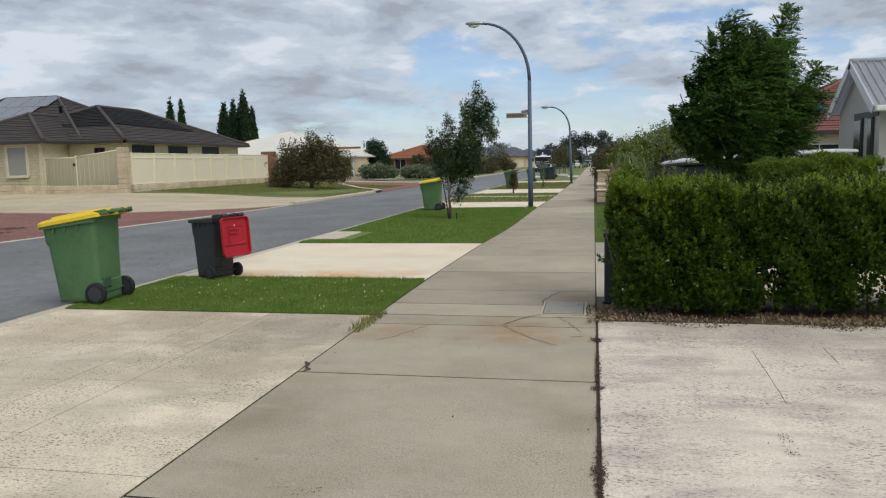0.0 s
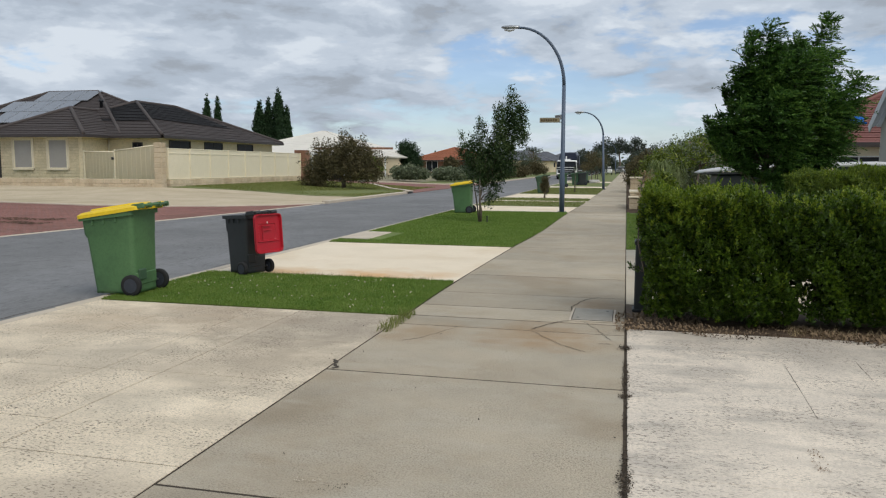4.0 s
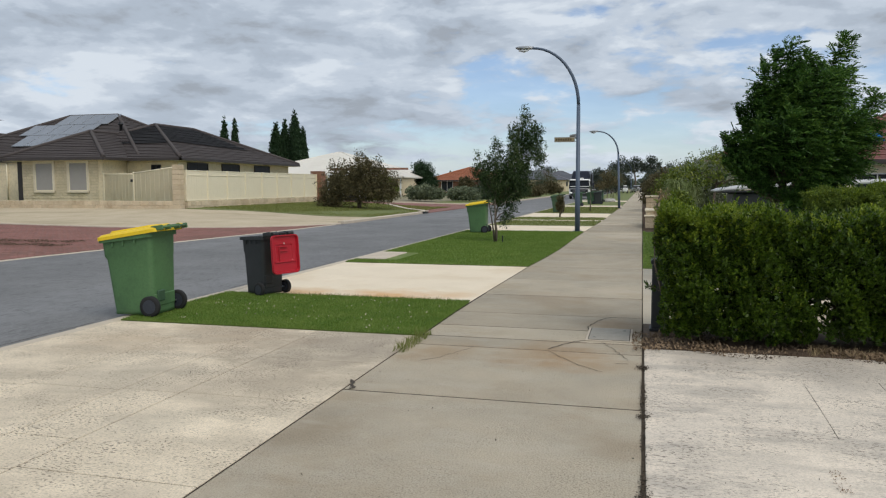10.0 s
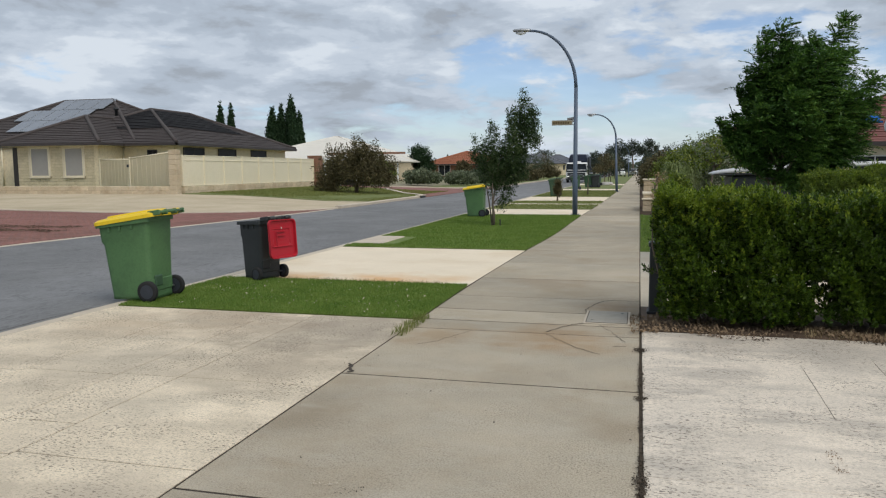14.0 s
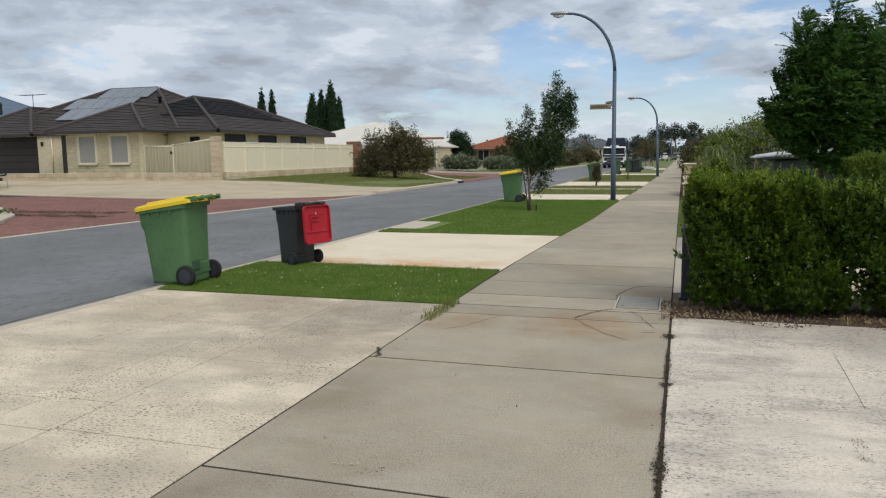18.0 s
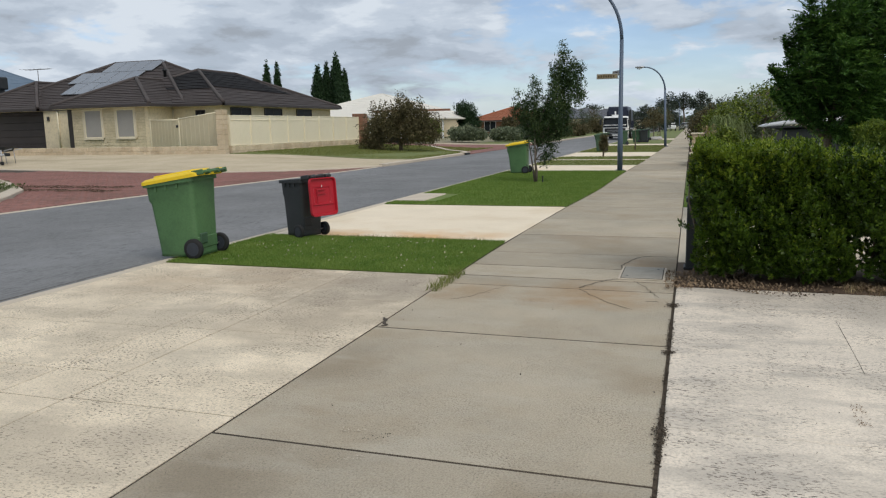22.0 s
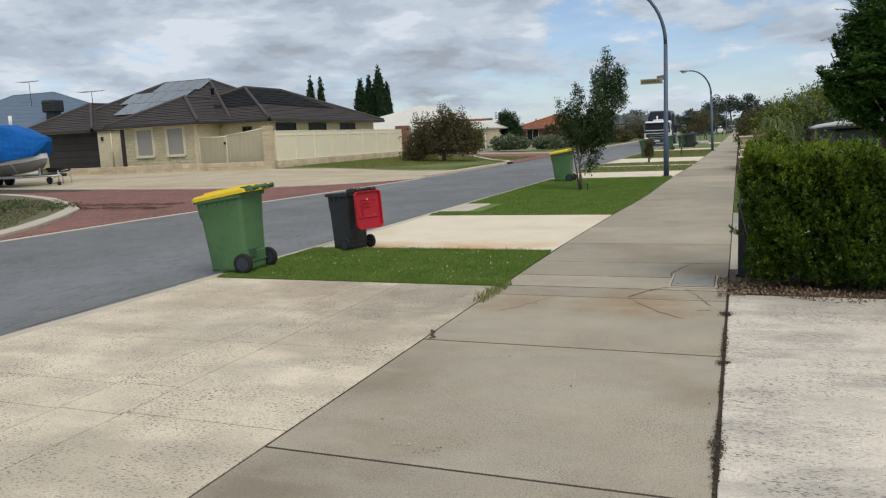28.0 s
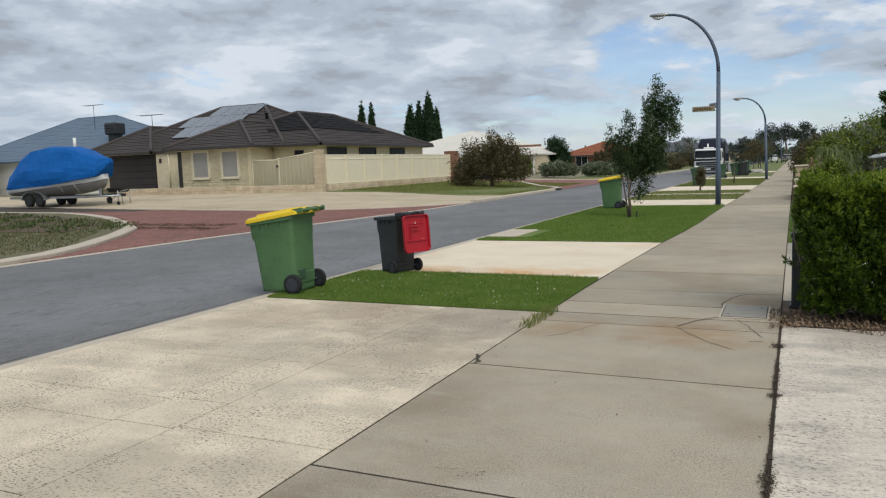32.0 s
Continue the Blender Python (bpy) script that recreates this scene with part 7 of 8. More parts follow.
def parked_car(m, label, body_mat, L_=4.8, W=1.85, H=1.72):
    c = thing("parked_car", label, "car", m, "parked cars")
    bm = bmesh.new()
    rings = []
    for x, z0, z1, w in ((-L_ / 2, 0.45, 0.95, 0.80), (-L_ / 2 + 0.15, 0.32, 1.02, 0.92), (-L_ * 0.2, 0.30, 1.08, 0.96), (L_ * 0.2, 0.30, 1.05, 0.96), (L_ / 2 - 0.5, 0.32, 0.98, 0.92), (L_ / 2 - 0.05, 0.42, 0.85, 0.80)):
        rings.append([(x, -W / 2 * w, z0), (x, W / 2 * w, z0), (x, W / 2 * w, (z0 + z1) / 2), (x, W / 2 * w * 0.95, z1), (x, -W / 2 * w * 0.95, z1), (x, -W / 2 * w, (z0 + z1) / 2)])
    add_loft(bm, rings)
    part("body", bm, body_mat, c)
    bm = bmesh.new()
    rings = []
    for x, z1, w in ((-L_ / 2 + 0.2, 1.06, 0.86), (-L_ / 2 + 0.45, H - 0.10, 0.74), (-0.3, H - 0.02, 0.76), (L_ * 0.12, H - 0.08, 0.74), (L_ * 0.30, 1.04, 0.86)):
        rings.append([(x, -W / 2 * 0.88, 1.0), (x, W / 2 * 0.88, 1.0), (x, W / 2 * w, z1), (x, -W / 2 * w, z1)])
    add_loft(bm, rings)
    part("glasshouse", bm, M_glass, c, "dark tinted car glass")
    bm = bmesh.new()
    rings = []
    for x, z1, w in ((-L_ / 2 + 0.40, H - 0.09, 0.74), (-L_ * 0.25, H - 0.02, 0.78), (0.1, H - 0.01, 0.78), (L_ * 0.14, H - 0.09, 0.74)):
        rings.append([(x, -W / 2 * w, z1 - 0.05), (x, W / 2 * w, z1 - 0.05), (x, W / 2 * w * 0.9, z1 + 0.03), (x, -W / 2 * w * 0.9, z1 + 0.03)])
    add_loft(bm, rings)
    part("roof", bm, body_mat, c)
    for x in (-L_ * 0.31, L_ * 0.31):
        for s in (-1, 1):
            wheel_parts(c, "wheel", x, s * (W / 2 - 0.1), 0.33, 0.33, 0.22, axis="y")
    for s in (-1, 1):
        part("headlight", box(L_ / 2 - 0.16, L_ / 2 - 0.06, s * W * 0.33 - 0.16, s * W * 0.33 + 0.16, 0.66, 0.80, bevel=0.03), M_lampglass, c)
        part("roof_rail", tube([(-L_ * 0.36, s * W * 0.34, H + 0.04), (L_ * 0.08, s * W * 0.34, H + 0.04)], 0.02, 6), M_steel, c)
    return c


def covered_trailer(m):
    """A long camping trailer with a low white lid, its drawbar end rounded off."""
    c = thing("camper_trailer", "long camper trailer with a flat white lid parked in a driveway", "trailer", m)
    bm = bmesh.new()
    rings = []
    for x, z, h, w in ((-2.35, 1.46, 0.03, 0.7), (-2.2, 1.47, 0.07, 0.86), (-1.7, 1.50, 0.10, 0.95), (0.0, 1.56, 0.12, 0.97), (1.8, 1.58, 0.11, 0.97), (2.3, 1.58, 0.08, 0.92)):
        rings.append([(x, -w, z), (x, w, z), (x, w, z + h * 0.6), (x, w * 0.85, z + h), (x, -w * 0.85, z + h), (x, -w, z + h * 0.6)])
    add_loft(bm, rings)
    part("lid", bm, mat("pale_grey_fibreglass", (0.55, 0.55, 0.55), 0.4, scale=-2, fine=30, amount=0.3, bump=0.03), c, "flat pale trailer lid")
    part("trim", box(-2.2, 2.3, -0.985, 0.985, 1.42, 1.46, bevel=0.01), M_black, c)
    part("body", box(-1.9, 2.2, -0.9, 0.9, 0.55, 1.41, bevel=0.03), M_charcoal, c)
    part("drawbar", tube([(-1.9, 0, 0.5), (-3.2, 0, 0.5)], 0.05, 8), M_steel, c)
    for s in (-1, 1):
        wheel_parts(c, "wheel", 0.5, s * 0.88, 0.36, 0.36, 0.2, axis="y")
    return c


covered_trailer(pose(4.2, 21.6, 0.012, 0, -1.2, 0))

# limestone letterbox walls along the path
for x, y, w, d, h in ((0.25, 28.9, 0.3, 0.5, 0.42), (0.46, 31.6, 0.66, 0.5, 1.10), (0.26, 30.2, 0.26, 2.2, 0.60)):
    lb = thing("garden_wall", "buff limestone block garden pier beside the footpath", "garden wall", pose(x, y, 0.01))
    n = max(2, int(h / 0.2))
    for k in range(n):
        part("block", box(-w / 2, w / 2, -d / 2, d / 2, k * h / n, (k + 1) * h / n - 0.008, bevel=0.015), M_lime, lb)
    part("coping", box(-w / 2 - 0.04, w / 2 + 0.04, -d / 2 - 0.04, d / 2 + 0.04, h, h + 0.06, bevel=0.015), M_lime_trim, lb)
tree("garden_plant", "bare brown bent stem of a garden plant by the path", (0.55, 26.8, 0.01), [(0, 0, 0), (0.05, 0, 0.5), (-0.08, 0, 0.9), (0.02, 0, 1.3)], [(0.1, 0, 1.2, 0.2, 0.2, 0.2)], 30, 4, 0.06, 0.05, L_dry, 140, "plant", trunk_r=0.05)
# garden plants, path side
PL = [(1.35, 37.5, 0.9, 2.4, L_lime, "tall yellow-green grassy shrub by the footpath"), (2.6, 33.5, 1.3, 2.5, L_shrub, "grey-green shrub by the footpath"), (0.8, 50, 1.1, 2.3, L_bush, "dark shrub overhanging the footpath"), (1.2, 47, 1.2, 2.6, L_bush, "dark shrub overhanging the footpath"), (2.4, 40, 1.6, 3.0, L_shrub, "dull green garden shrub"), (2.2, 55, 1.8, 3.2, L_gum, "dull green garden tree"), (3.8, 48, 2.0, 3.6, L_shrub, "grey-green rounded garden shrub"), (1.6, 66, 1.5, 2.5, L_bush, "dark shrub by the footpath"), (5.0, 58, 2.4, 4.2, L_gum, "dull green garden tree"), (4.4, 27.5, 1.0, 1.7, L_lime, "yellow-green shrub behind the hedge"), (1.2, 27.6, 0.5, 1.3, L_lime, "small flowering shrub with white blossom")]
for i, (x, y, w, h, lf, lab) in enumerate(PL):
    tree("shrub", lab, (x, y, 0.01), [(0, 0, 0), (0, 0, h * 0.15), (0.05, 0, h * 0.3)], [(-w * 0.3, 0, h * 0.42, w * 0.6, w * 0.6, h * 0.38), (w * 0.35, 0.1, h * 0.5, w * 0.6, w * 0.55, h * 0.40), (0, -0.1, h * 0.72, w * 0.5, w * 0.5, h * 0.27)], 800, 7, 0.10, 0.07, lf, 150 + i, "shrub", trunk_r=0.05, up=0.4, lump=0.3, group="garden shrubs")
tree("garden_tree", "open yellow-green garden tree with bare branches showing", (2.6, 30.5, 0.01), [(0, 0, 0), (0, 0, 0.9), (0.1, 0, 1.6)], [(-0.7, 0, 2.2, 0.50, 0.5, 0.36), (0.2, 0, 2.5, 0.55, 0.5, 0.32), (0.9, 0, 2.2, 0.55, 0.5, 0.4), (-0.2, 0, 1.8, 0.7, 0.5, 0.35), (1.3, 0, 1.7, 0.5, 0.5, 0.35)], 300, 8, 0.10, 0.065, L_lime, 170, trunk_r=0.07, lump=0.4)
# tufted plants with long narrow leaves that arch over and hang
for i, (x, y, hh) in enumerate(((1.15, 29.0, 1.85), (1.75, 30.2, 1.7), (1.5, 34.5, 1.7))):
    rng = np.random.default_rng(200 + i)
    fx = thing("flax_plant", "clump of long narrow pale green leaves that arch over", "plant", pose(x, y, 0.01))
    n, seg = 620, 6
    a, l = rng.uniform(0, 6.283, n), hh * rng.uniform(0.6, 1.0, n)
    reach = rng.uniform(0.12, 0.62, n)
    t = np.linspace(0, 1, seg)
    r = 0.05 + reach[:, None] * t ** 1.6
    z = l[:, None] * np.sin(np.clip(t * (1.5 + 1.1 * reach[:, None] / 0.62), 0, 2.5))
    w = 0.013 * (1 - 0.85 * t ** 2)
    c, q = np.cos(a)[:, None], np.sin(a)[:, None]
    left = np.stack([c * r - q * w, q * r + c * w, z], 2)
    right = np.stack([c * r + q * w, q * r - c * w, z], 2)
    v = np.stack([left, right], 2).reshape(-1, 3)
    k = (np.arange(n)[:, None] * seg + np.arange(seg - 1)[None, :]).reshape(-1, 1) * 2
    py_mesh("leaves", v, k + np.array([[0, 1, 3, 2]]), L_flax, fx)

# ---- far trees and street trees along the road ----
for i, (x, y, h, w) in enumerate(((-5.2, 190, 8.3, 4.2), (-2.0, 200, 8.8, 3.6), (1.9, 192, 8.6, 3.8), (-13, 225, 6, 6), (9, 215, 5.5, 7), (-28, 225, 7.2, 6), (18, 215, 5, 8))):
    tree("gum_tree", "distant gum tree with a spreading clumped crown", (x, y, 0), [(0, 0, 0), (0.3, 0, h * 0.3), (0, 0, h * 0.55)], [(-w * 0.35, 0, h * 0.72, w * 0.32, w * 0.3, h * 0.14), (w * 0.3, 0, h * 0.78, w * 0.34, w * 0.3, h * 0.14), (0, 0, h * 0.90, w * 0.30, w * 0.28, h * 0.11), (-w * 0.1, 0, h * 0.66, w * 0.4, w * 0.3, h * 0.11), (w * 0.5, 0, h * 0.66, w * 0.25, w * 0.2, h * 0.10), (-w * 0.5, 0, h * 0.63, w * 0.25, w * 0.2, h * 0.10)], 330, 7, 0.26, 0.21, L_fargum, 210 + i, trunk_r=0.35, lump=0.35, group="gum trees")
for i, (x, y, h) in enumerate(((-3.97, 37.7, 1.42), (-3.1, 47.0, 1.7), (-3.5, 79, 3.3), (-3.3, 90, 3.4), (-4.0, 102, 3.6), (-15.8, 118, 4.0), (-16, 130, 4.2), (-17, 145, 4.2), (-3.8, 120, 3.8), (-16.5, 106, 3.0))):
    w = h * 0.32
    tree("street_tree", "small street tree on the verge farther along" if h > 2.5 else "slim young sapling on the verge", (x, y, 0.01), [(0, 0, 0), (0.02, 0, h * 0.25), (0, 0, h * 0.4)], [(-w * 0.5, 0, h * 0.5, w * 0.7, w * 0.7, h * 0.17), (w * 0.4, 0, h * 0.6, w * 0.8, w * 0.7, h * 0.18), (0, 0, h * 0.8, w * 0.6, w * 0.6, h * 0.16)] if h > 2.5 else [(0, 0, h * 0.36, 0.19, 0.19, h * 0.18), (0.03, 0, h * 0.58, 0.17, 0.17, h * 0.18)] if h < 1.5 else [(0, 0, h * 0.85, 0.06, 0.06, h * 0.1)], (260 if h > 1.6 else 300) if h != 1.7 else 12, 7, 0.10 if h > 2.5 else 0.045, 0.08 if h > 2.5 else 0.045, L_gum if i % 2 else L_bush, 240 + i, trunk_r=0.05, lump=0.3, group="street trees")
for i, (x, y, w, h) in enumerate(((-5.4, 142, 2.6, 4.6), (-8.6, 156, 3.4, 5.0), (2.6, 128, 2.4, 4.4), (4.6, 150, 3.6, 5.4), (-4.6, 176, 3.0, 5.2), (1.6, 172, 2.2, 4.8))):
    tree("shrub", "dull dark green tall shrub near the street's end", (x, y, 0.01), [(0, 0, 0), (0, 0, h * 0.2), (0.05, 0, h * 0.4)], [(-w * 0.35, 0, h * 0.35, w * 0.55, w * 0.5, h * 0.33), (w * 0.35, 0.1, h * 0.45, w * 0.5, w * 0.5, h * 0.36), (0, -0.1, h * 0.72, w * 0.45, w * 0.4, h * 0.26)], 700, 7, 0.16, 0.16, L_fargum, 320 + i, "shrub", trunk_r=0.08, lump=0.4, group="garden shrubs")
# distant wood that closes the view
rng = np.random.default_rng(300)
n = 9000
c = np.stack([rng.uniform(-420, 420, n), rng.uniform(330, 470, n), np.abs(rng.normal(0, 1, n)) * 2.2], 1)
c[:, 2] *= 1 + 0.5 * np.sin(c[:, 0] * 0.06) + 0.4 * np.sin(c[:, 0] * 0.17)
v, f = quads(c + [0, 0, 0.8], 1.6, rng, 1.3)
tagged(py_mesh("far_woods", v, f, L_gum), "low belt of distant trees on the horizon", "woods", kind="stuff")
c = np.stack([-rng.uniform(110, 200, n), rng.uniform(-60, 330, n), np.abs(rng.normal(0, 1, n)) * 1.6], 1)
v, f = quads(c + [0, 0, 0.6], 1.0, rng, 1.3)
tagged(py_mesh("far_woods", v, f, L_gum), "low belt of distant gardens behind the houses", "woods", kind="stuff")
for x, y, rz, mt in ((-3.6, 150, 90, M_white), (-1.0, 170, 80, M_steel)):
    parked_car(pose(x, y, 0.02, 0, 0, rz), "distant parked car beside the road", mt, 4.5, 1.8, 1.5)
for x, y, s in ((-4.6, 73.5, 0.5), (-3.9, 74.5, 0.4), (-3.2, 73.2, 0.45), (-2.8, 75.5, 0.35), (-4.2, 76.0, 0.4)):
    bm = bmesh.new()
    bmesh.ops.create_icosphere(bm, subdivisions=2, radius=s)
    for q in bm.verts:
        q.co *= 1 + 0.25 * noise.noise(q.co * 3 + Vector((x, y, 0)))
        q.co.z *= 0.6
    tagged(mesh_ob("boulder", bm, M_grey, m=pose(x, y, s * 0.2)), "rounded grey garden boulder on the verge", "boulder", "boulders")

# ---- covered boat on its trailer ----
def boat():
    ZG = 0.13
    # trailer
    t = thing("boat_trailer", "galvanised twin-axle boat trailer parked on the gravel", "trailer", pose(-36.4, 28.6, ZG))
    for s in (-1, 1):
        part("chassis_beam", box(-3.2, 2.6, s * 0.75 - 0.04, s * 0.75 + 0.04, 0.42, 0.54, bevel=0.01), M_steel, t)
        part("drawbar", tube([(2.5, s * 0.75, 0.48), (4.6, 0, 0.50)], 0.05, 8), M_steel, t)
        for x in (-1.3, -0.45):
            wheel_parts(t, "wheel", x, s * 0.98, 0.34, 0.34, 0.2, rim=M_black, axis="y")
        bm = bmesh.new()
        add_loft(bm, [[(-0.875 + r * math.cos(a) * 1.02, y, 0.36 + r * 0.55 * math.sin(a)) for a, r in [(math.pi * k / 10, 0.92) for k in range(11)] + [(math.pi * (10 - k) / 10, 0.87) for k in range(11)]] for y in (s * 0.86, s * 1.12)], True, True, False)
        part("mudguard", bm, M_steel, t)
    for x in (-3.0, -1.6, 0.2, 2.2):
        part("cross_beam", box(x - 0.04, x + 0.04, -0.75, 0.75, 0.44, 0.52), M_steel, t)
    part("winch_post", box(2.95, 3.05, -0.05, 0.05, 0.5, 1.45, bevel=0.01), M_steel, t)
    part("winch", tube([(3.0, -0.12, 1.35), (3.0, 0.12, 1.35)], 0.11, 10), M_black, t)
    part("coupling", box(4.5, 4.8, -0.06, 0.06, 0.45, 0.6, bevel=0.02), M_black, t)
    jw = part("jockey_stand", tube([(4.1, 0.15, 0.05), (4.1, 0.15, 0.75)], 0.03, 8), M_steel, t)
    part("jockey_wheel", tube([(4.1, 0.10, 0.09), (4.1, 0.2, 0.09)], 0.09, 10), M_black, jw)
    # hull
    b = thing("boat", "grey and white motor boat under a bright blue tarpaulin", "boat", pose(-36.4, 28.6, ZG))
    stations = [(-2.85, 1.10, 0.66, 0.76, 0.56), (-1.6, 1.18, 0.70, 0.86, 0.55), (0.0, 1.18, 0.76, 1.0, 0.56), (1.6, 1.0, 0.86, 1.13, 0.62), (2.8, 0.6, 1.0, 1.25, 0.80), (3.5, 0.12, 1.25, 1.40, 1.15)]
    bm = bmesh.new()
    add_loft(bm, [[(x, 0, k), (x, w * 0.75, k + (c - k) * 0.35), (x, w, c * 0.2 + z * 0.8), (x, w, z), (x, -w, z), (x, -w, c * 0.2 + z * 0.8), (x, -w * 0.75, k + (c - k) * 0.35)] for x, w, c, z, k in stations])
    part("hull", bm, M_hull, b)
    bm = bmesh.new()
    add_loft(bm, [[(x, w + 0.03, z - 0.02), (x, w + 0.05, z + 0.12), (x, w + 0.03, z + 0.25), (x, -w - 0.03, z + 0.25), (x, -w - 0.05, z + 0.12), (x, -w - 0.03, z - 0.02)] for x, w, c, z, k in stations])
    part("topside_band", bm, M_white, b, "white band along the hull")
    # tarpaulin: taut over a windscreen frame, with soft folds
    prof = [(-3.15, 0.95, 0.92, 1.22), (-2.7, 1.20, 0.95, 2.0), (-1.9, 1.27, 1.00, 2.72), (-1.1, 1.29, 1.05, 3.06), (0.1, 1.29, 1.12, 3.20), (1.4, 1.20, 1.24, 3.16), (2.0, 1.10, 1.32, 3.0), (2.65, 0.90, 1.42, 2.76), (3.3, 0.62, 1.55, 2.56), (3.7, 0.34, 1.90, 2.48), (3.98, 0.12, 2.22, 2.42)]
    # half of the section: (share of the width, share of the height)
    sect = [(0.0, 0.0), (1.0, 0.0), (1.03, 0.15), (1.02, 0.30), (0.98, 0.42), (0.84, 0.64), (0.70, 0.86), (0.60, 0.96), (0.30, 1.0)]
    ring = sect + [(-q[0], q[1]) for q in sect[:0:-1]]
    rings = []
    for i, (x, w, z0, z1) in enumerate(prof):
        r = []
        for k, (wa, ha) in enumerate(ring):
            fold = 0.022 * math.sin(2.1 * k + i * 1.9) + 0.016 * math.sin(1.3 * k - i)
            r.append((x, w * wa * (1 + fold), z0 + (z1 - z0) * ha + fold * 0.7))
        rings.append(r)
    fine = []
    for a, c in zip(rings, rings[1:]):
        for k in range(3):
            t_ = k / 3
            fine.append([tuple(Vector(p).lerp(Vector(q), t_)) for p, q in zip(a, c)])
    fine.append(rings[-1])
    bm = bmesh.new()
    add_loft(bm, fine, smooth=False)
    bmesh.ops.recalc_face_normals(bm, faces=bm.faces)
    part("tarpaulin", bm, M_tarp, b, "bright blue tarpaulin with creases")
    for k in range(5):
        x = -2.4 + k * 1.2
        part("tie_rope", tube([(x, -1.22, 1.05 + 0.06 * k), (x + 0.1, -0.85, 0.7)], 0.008, 5), M_white, b)
    part("bow_rail", tube([(3.3, -0.25, 1.62), (3.62, 0, 1.66), (3.3, 0.25, 1.62)], 0.02, 6), M_steel, b)


boat()
# small barrow beside the drawbar
wb = thing("barrow", "dark metal garden barrow standing beside the trailer", "barrow", pose(-33.2, 29.6, 0.16))
bm = bmesh.new()
add_loft(bm, [rrect(-0.45, 0.45, -0.3, 0.3, 0.62, 0.08), rrect(-0.55, 0.6, -0.36, 0.36, 0.85, 0.08)], True, False)
part("tray", bm, M_charcoal, wb)
for s in (-1, 1):
    part("shaft", tube([(-0.75, s * 0.2, 0.25), (0.0, s * 0.26, 0.6), (1.0, s * 0.3, 0.75)], 0.02, 6), M_steel, wb)
    part("leg", tube([(0.5, s * 0.26, 0.64), (0.55, s * 0.26, 0.0)], 0.02, 6), M_steel, wb)
wheel_parts(wb, "wheel", -0.72, 0, 0.19, 0.19, 0.08, axis="y")


# ---- rubbish truck ----
def rubbish_truck():
    """Faces -y; its wheels stand on z = 0."""
    t = thing("rubbish_truck", "white-cabbed rubbish truck with a tall dark body, driving along the road", "truck")
    # cab
    bm = bmesh.new()
    add_loft(bm, [rrect(-1.2, 1.2, -4.35, -2.4, 0.5, 0.10), rrect(-1.22, 1.22, -4.42, -2.4, 0.9, 0.14), rrect(-1.22, 1.22, -4.40, -2.4, 1.45, 0.14), rrect(-1.17, 1.17, -4.26, -2.4, 2.15, 0.14), rrect(-1.12, 1.12, -4.1, -2.4, 2.35, 0.16)])
    cab = part("cab", bm, M_white, t, "white truck cab")
    bm = bmesh.new()
    v = [bm.verts.new(p) for p in ((-1.20, -4.435, 1.24), (1.20, -4.435, 1.24), (1.13, -4.275, 2.16), (-1.13, -4.275, 2.16))]
    bm.faces.new(v)
    bmesh.ops.solidify(bm, geom=bm.faces[:], thickness=0.02)
    part("windscreen", bm, M_glass, cab, "dark windscreen")
    for s in (-1, 1):
        part("wiper", tube([(s * 0.5, -4.46, 1.38), (s * 0.1, -4.42, 1.62)], 0.012, 5), M_black, cab)
        part("side_window", box(s * 1.205 - 0.02, s * 1.205 + 0.02, -4.0, -3.1, 1.4, 2.0, bevel=0.01), M_glass, cab)
        part("headlight", box(s * 0.95 - 0.17, s * 0.95 + 0.17, -4.52, -4.40, 0.66, 0.80, bevel=0.03), M_headlamp, cab, "lit headlight")
        part("mirror_arm", tube([(s * 1.15, -4.25, 2.1), (s * 1.42, -4.4, 2.05)], 0.025, 6), M_black, cab)
        part("mirror", box(s * 1.44 - 0.1, s * 1.44 + 0.1, -4.45, -4.38, 1.5, 2.05, bevel=0.03), M_black, cab)
    gr = part("grille", box(-1.02, 1.02, -4.50, -4.40, 0.48, 1.16, bevel=0.02), M_black, cab, "black grille")
    for k in range(3):
        part("grille_bar", box(-0.74, 0.74, -4.53, -4.50, 0.62 + k * 0.16, 0.66 + k * 0.16), M_steel, gr)
    part("bumper", box(-1.22, 1.22, -4.56, -4.30, 0.30, 0.48, bevel=0.05), M_charcoal, cab)
    part("number_plate", box(-0.26, 0.26, -4.58, -4.56, 0.42, 0.54), M_white, cab)
    part("sun_visor", box(-1.1, 1.1, -4.48, -4.22, 2.10, 2.20, bevel=0.02), M_charcoal, cab)
    part("beacon_bar", box(-0.45, 0.45, -3.6, -3.3, 2.36, 2.50, bevel=0.03), M_white, cab)
    part("exhaust_pipe", tube([(-0.2, -2.3, 2.2), (-0.2, -2.3, 2.85)], 0.08, 10), M_white, t)
    # chassis and body
    part("chassis", box(-0.5, 0.5, -4.2, 4.4, 0.55, 0.85), M_black, t)
    bm = bmesh.new()
    add_loft(bm, [[(x * w, y, z0 + (z1 - z0) * u) for x, u in ((-1.22, 0), (1.22, 0), (1.25, 0.4), (1.2, 0.8), (0.95, 1.0), (-0.95, 1.0), (-1.2, 0.8), (-1.25, 0.4))] for y, w, z0, z1 in ((-2.1, 0.90, 0.95, 3.2), (-1.8, 0.95, 0.9, 3.35), (3.2, 0.95, 0.9, 3.35), (4.4, 0.9, 0.95, 3.0))], True, True, False)
    body = part("body", bm, M_navy, t, "dark navy compactor body")
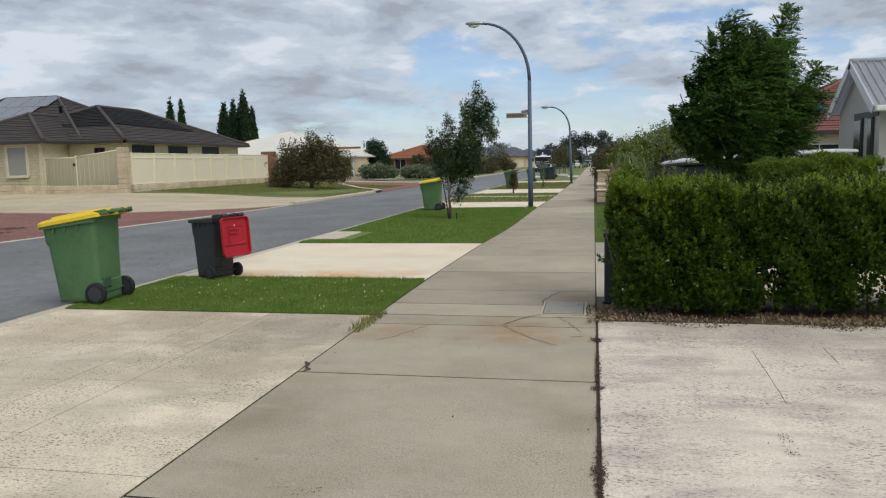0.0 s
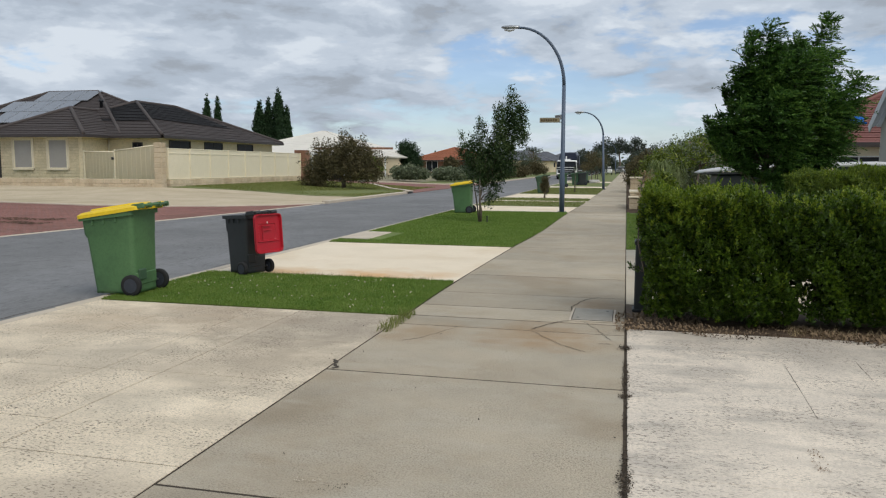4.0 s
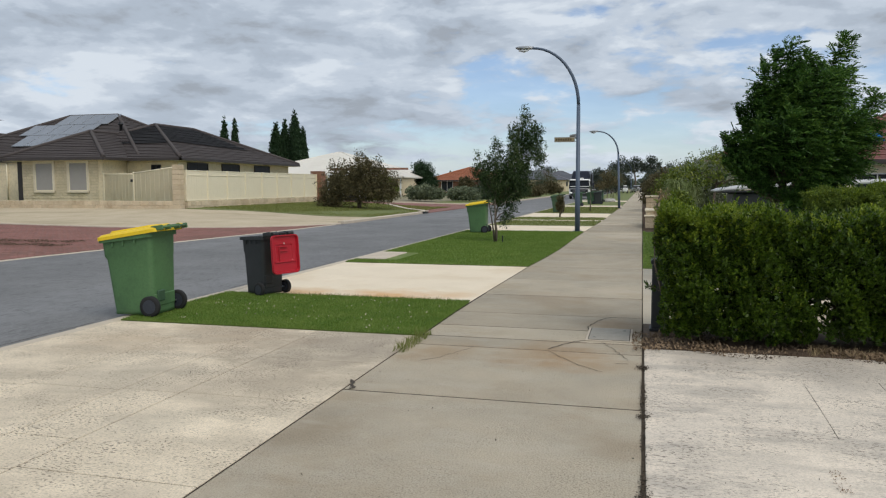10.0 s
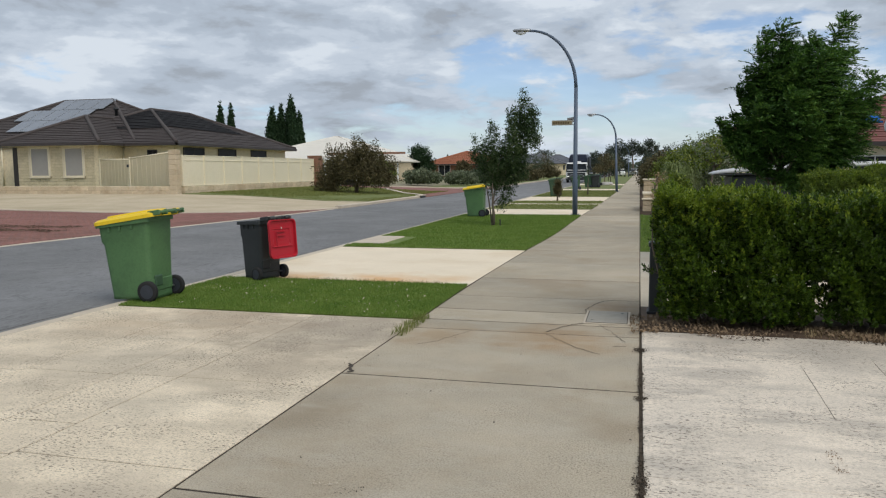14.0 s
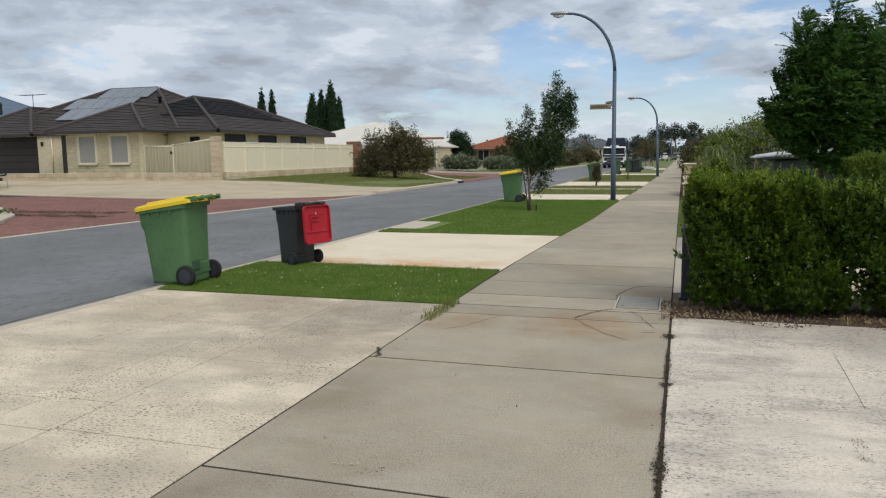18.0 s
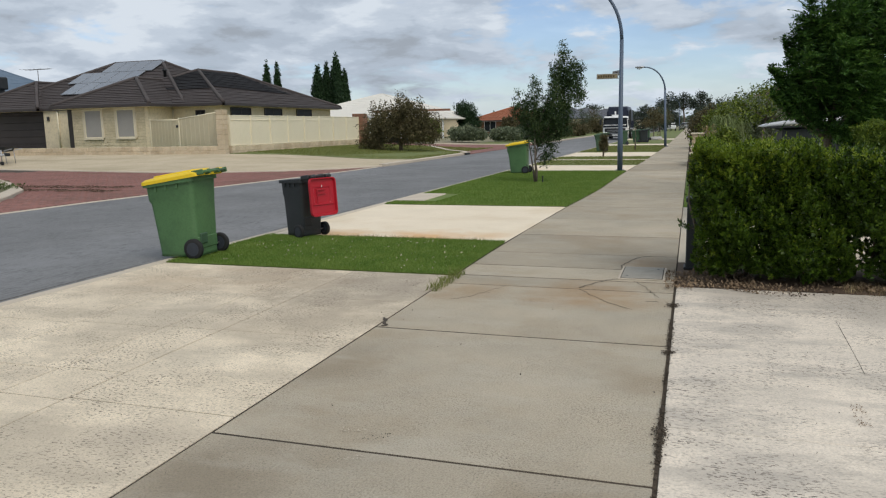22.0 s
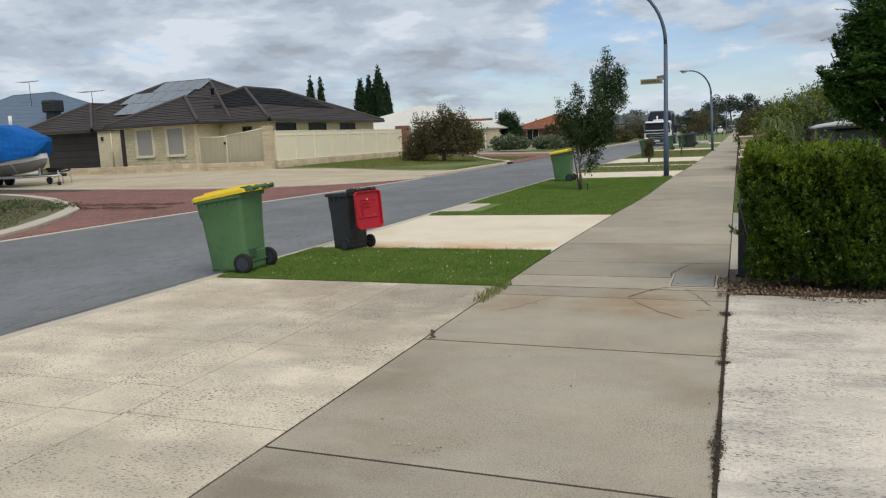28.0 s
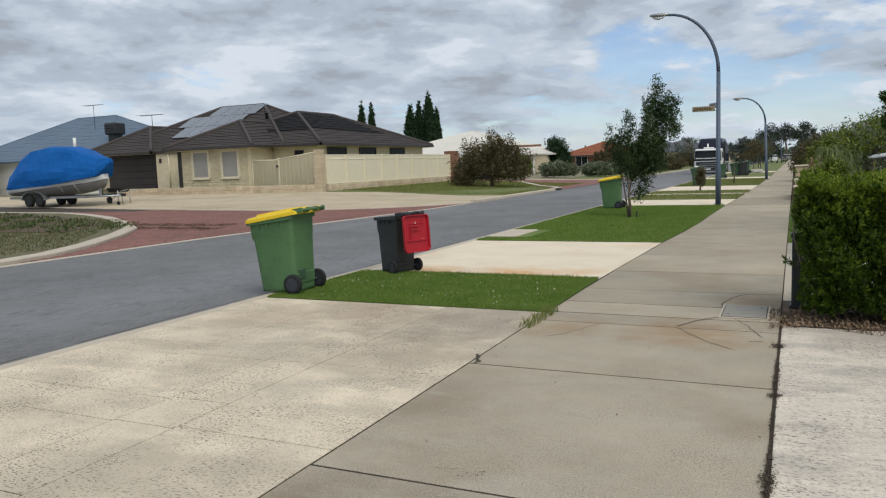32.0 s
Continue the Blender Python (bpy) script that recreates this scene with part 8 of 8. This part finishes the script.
    for y in (-1.2, 0.2, 1.6, 3.0):
        part("body_rib", box(-1.29, 1.29, y - 0.06, y + 0.06, 1.0, 1.9, bevel=0.02), M_navy, body)
    part("hopper", box(-0.95, 0.95, -2.2, -1.5, 2.4, 3.28, bevel=0.08), M_navy, t)
    arm = part("lifting_arm", box(1.18, 1.36, -2.2, -1.9, 0.8, 3.0, bevel=0.03), M_black, t)
    part("grabber", box(1.3, 1.75, -2.4, -1.7, 1.0, 1.15, bevel=0.03), M_steel, arm)
    ws = []
    for y in (-3.6, 1.6, 2.95):
        for s in (-1, 1):
            part("mudguard", box(s * 1.05 - 0.2, s * 1.05 + 0.2, y - 0.6, y + 0.6, 1.02, 1.08, bevel=0.02), M_black, t)
            ws.append(wheel_parts(t, "wheel", s * 1.05, y, 0.5, 0.5, 0.3, rim=M_steel))
    return t, ws


M_headlamp = bpy.data.materials.new("lit_headlamp")
M_headlamp.use_nodes = True
M_headlamp.node_tree.nodes["Principled BSDF"].inputs["Emission Color"].default_value = (1, 0.96, 0.88, 1)
M_headlamp.node_tree.nodes["Principled BSDF"].inputs["Emission Strength"].default_value = 0.25
truck, truck_wheels = rubbish_truck()
TRUCK_X = -7.2
TRUCK = [(0, 114.5), (2, 106.0), (3.5, 99.5), (5.5, 95.5), (8.0, 94.5), (13.5, 94.0), (16, 92.5), (18, 89.5), (20, 85.5), (22, 82.5), (25, 81.0), (28, 79.5), (32, 78.2)]

lay_pavers()


# ---- what moves ----
def motions():
    walk(truck, [(t, pose(TRUCK_X, y, -0.03)) for t, y in TRUCK])
    # wheels roll with the truck, in steps of less than a quarter turn
    for w in truck_wheels:
        loc = w.matrix_basis.translation.copy()
        rows, t = [], 0.0
        while t <= 32.001:
            for (ta, ya), (tb, yb) in zip(TRUCK, TRUCK[1:]):
                if ta <= t <= tb:
                    yy = ya + (yb - ya) * (t - ta) / (tb - ta)
            rows.append((t, pose(loc.x, loc.y, loc.z, math.degrees((114.5 - yy) / 0.5))))
            t += 0.1
        walk(w, rows)
    # wind: limbs sway slowly, foliage with them
    for limbs, amp in ((jac_limbs, 3.2), (sap_limbs, 1.6)):
        for k, (ob, a) in enumerate(limbs):
            rows = []
            for i in range(0, 81):
                t = i * 0.4
                g = math.sin(t * 1.9 + k * 0.9) + 0.6 * math.sin(t * 3.7 + k * 2.3) + 0.5 * math.sin(t * 0.6 + 1.0)
                rows.append((t, pose(a.x, a.y, a.z, amp * 0.35 * math.sin(t * 2.6 + k * 1.7), amp * 0.6 * g, 0)))
            walk(ob, rows)


motions()
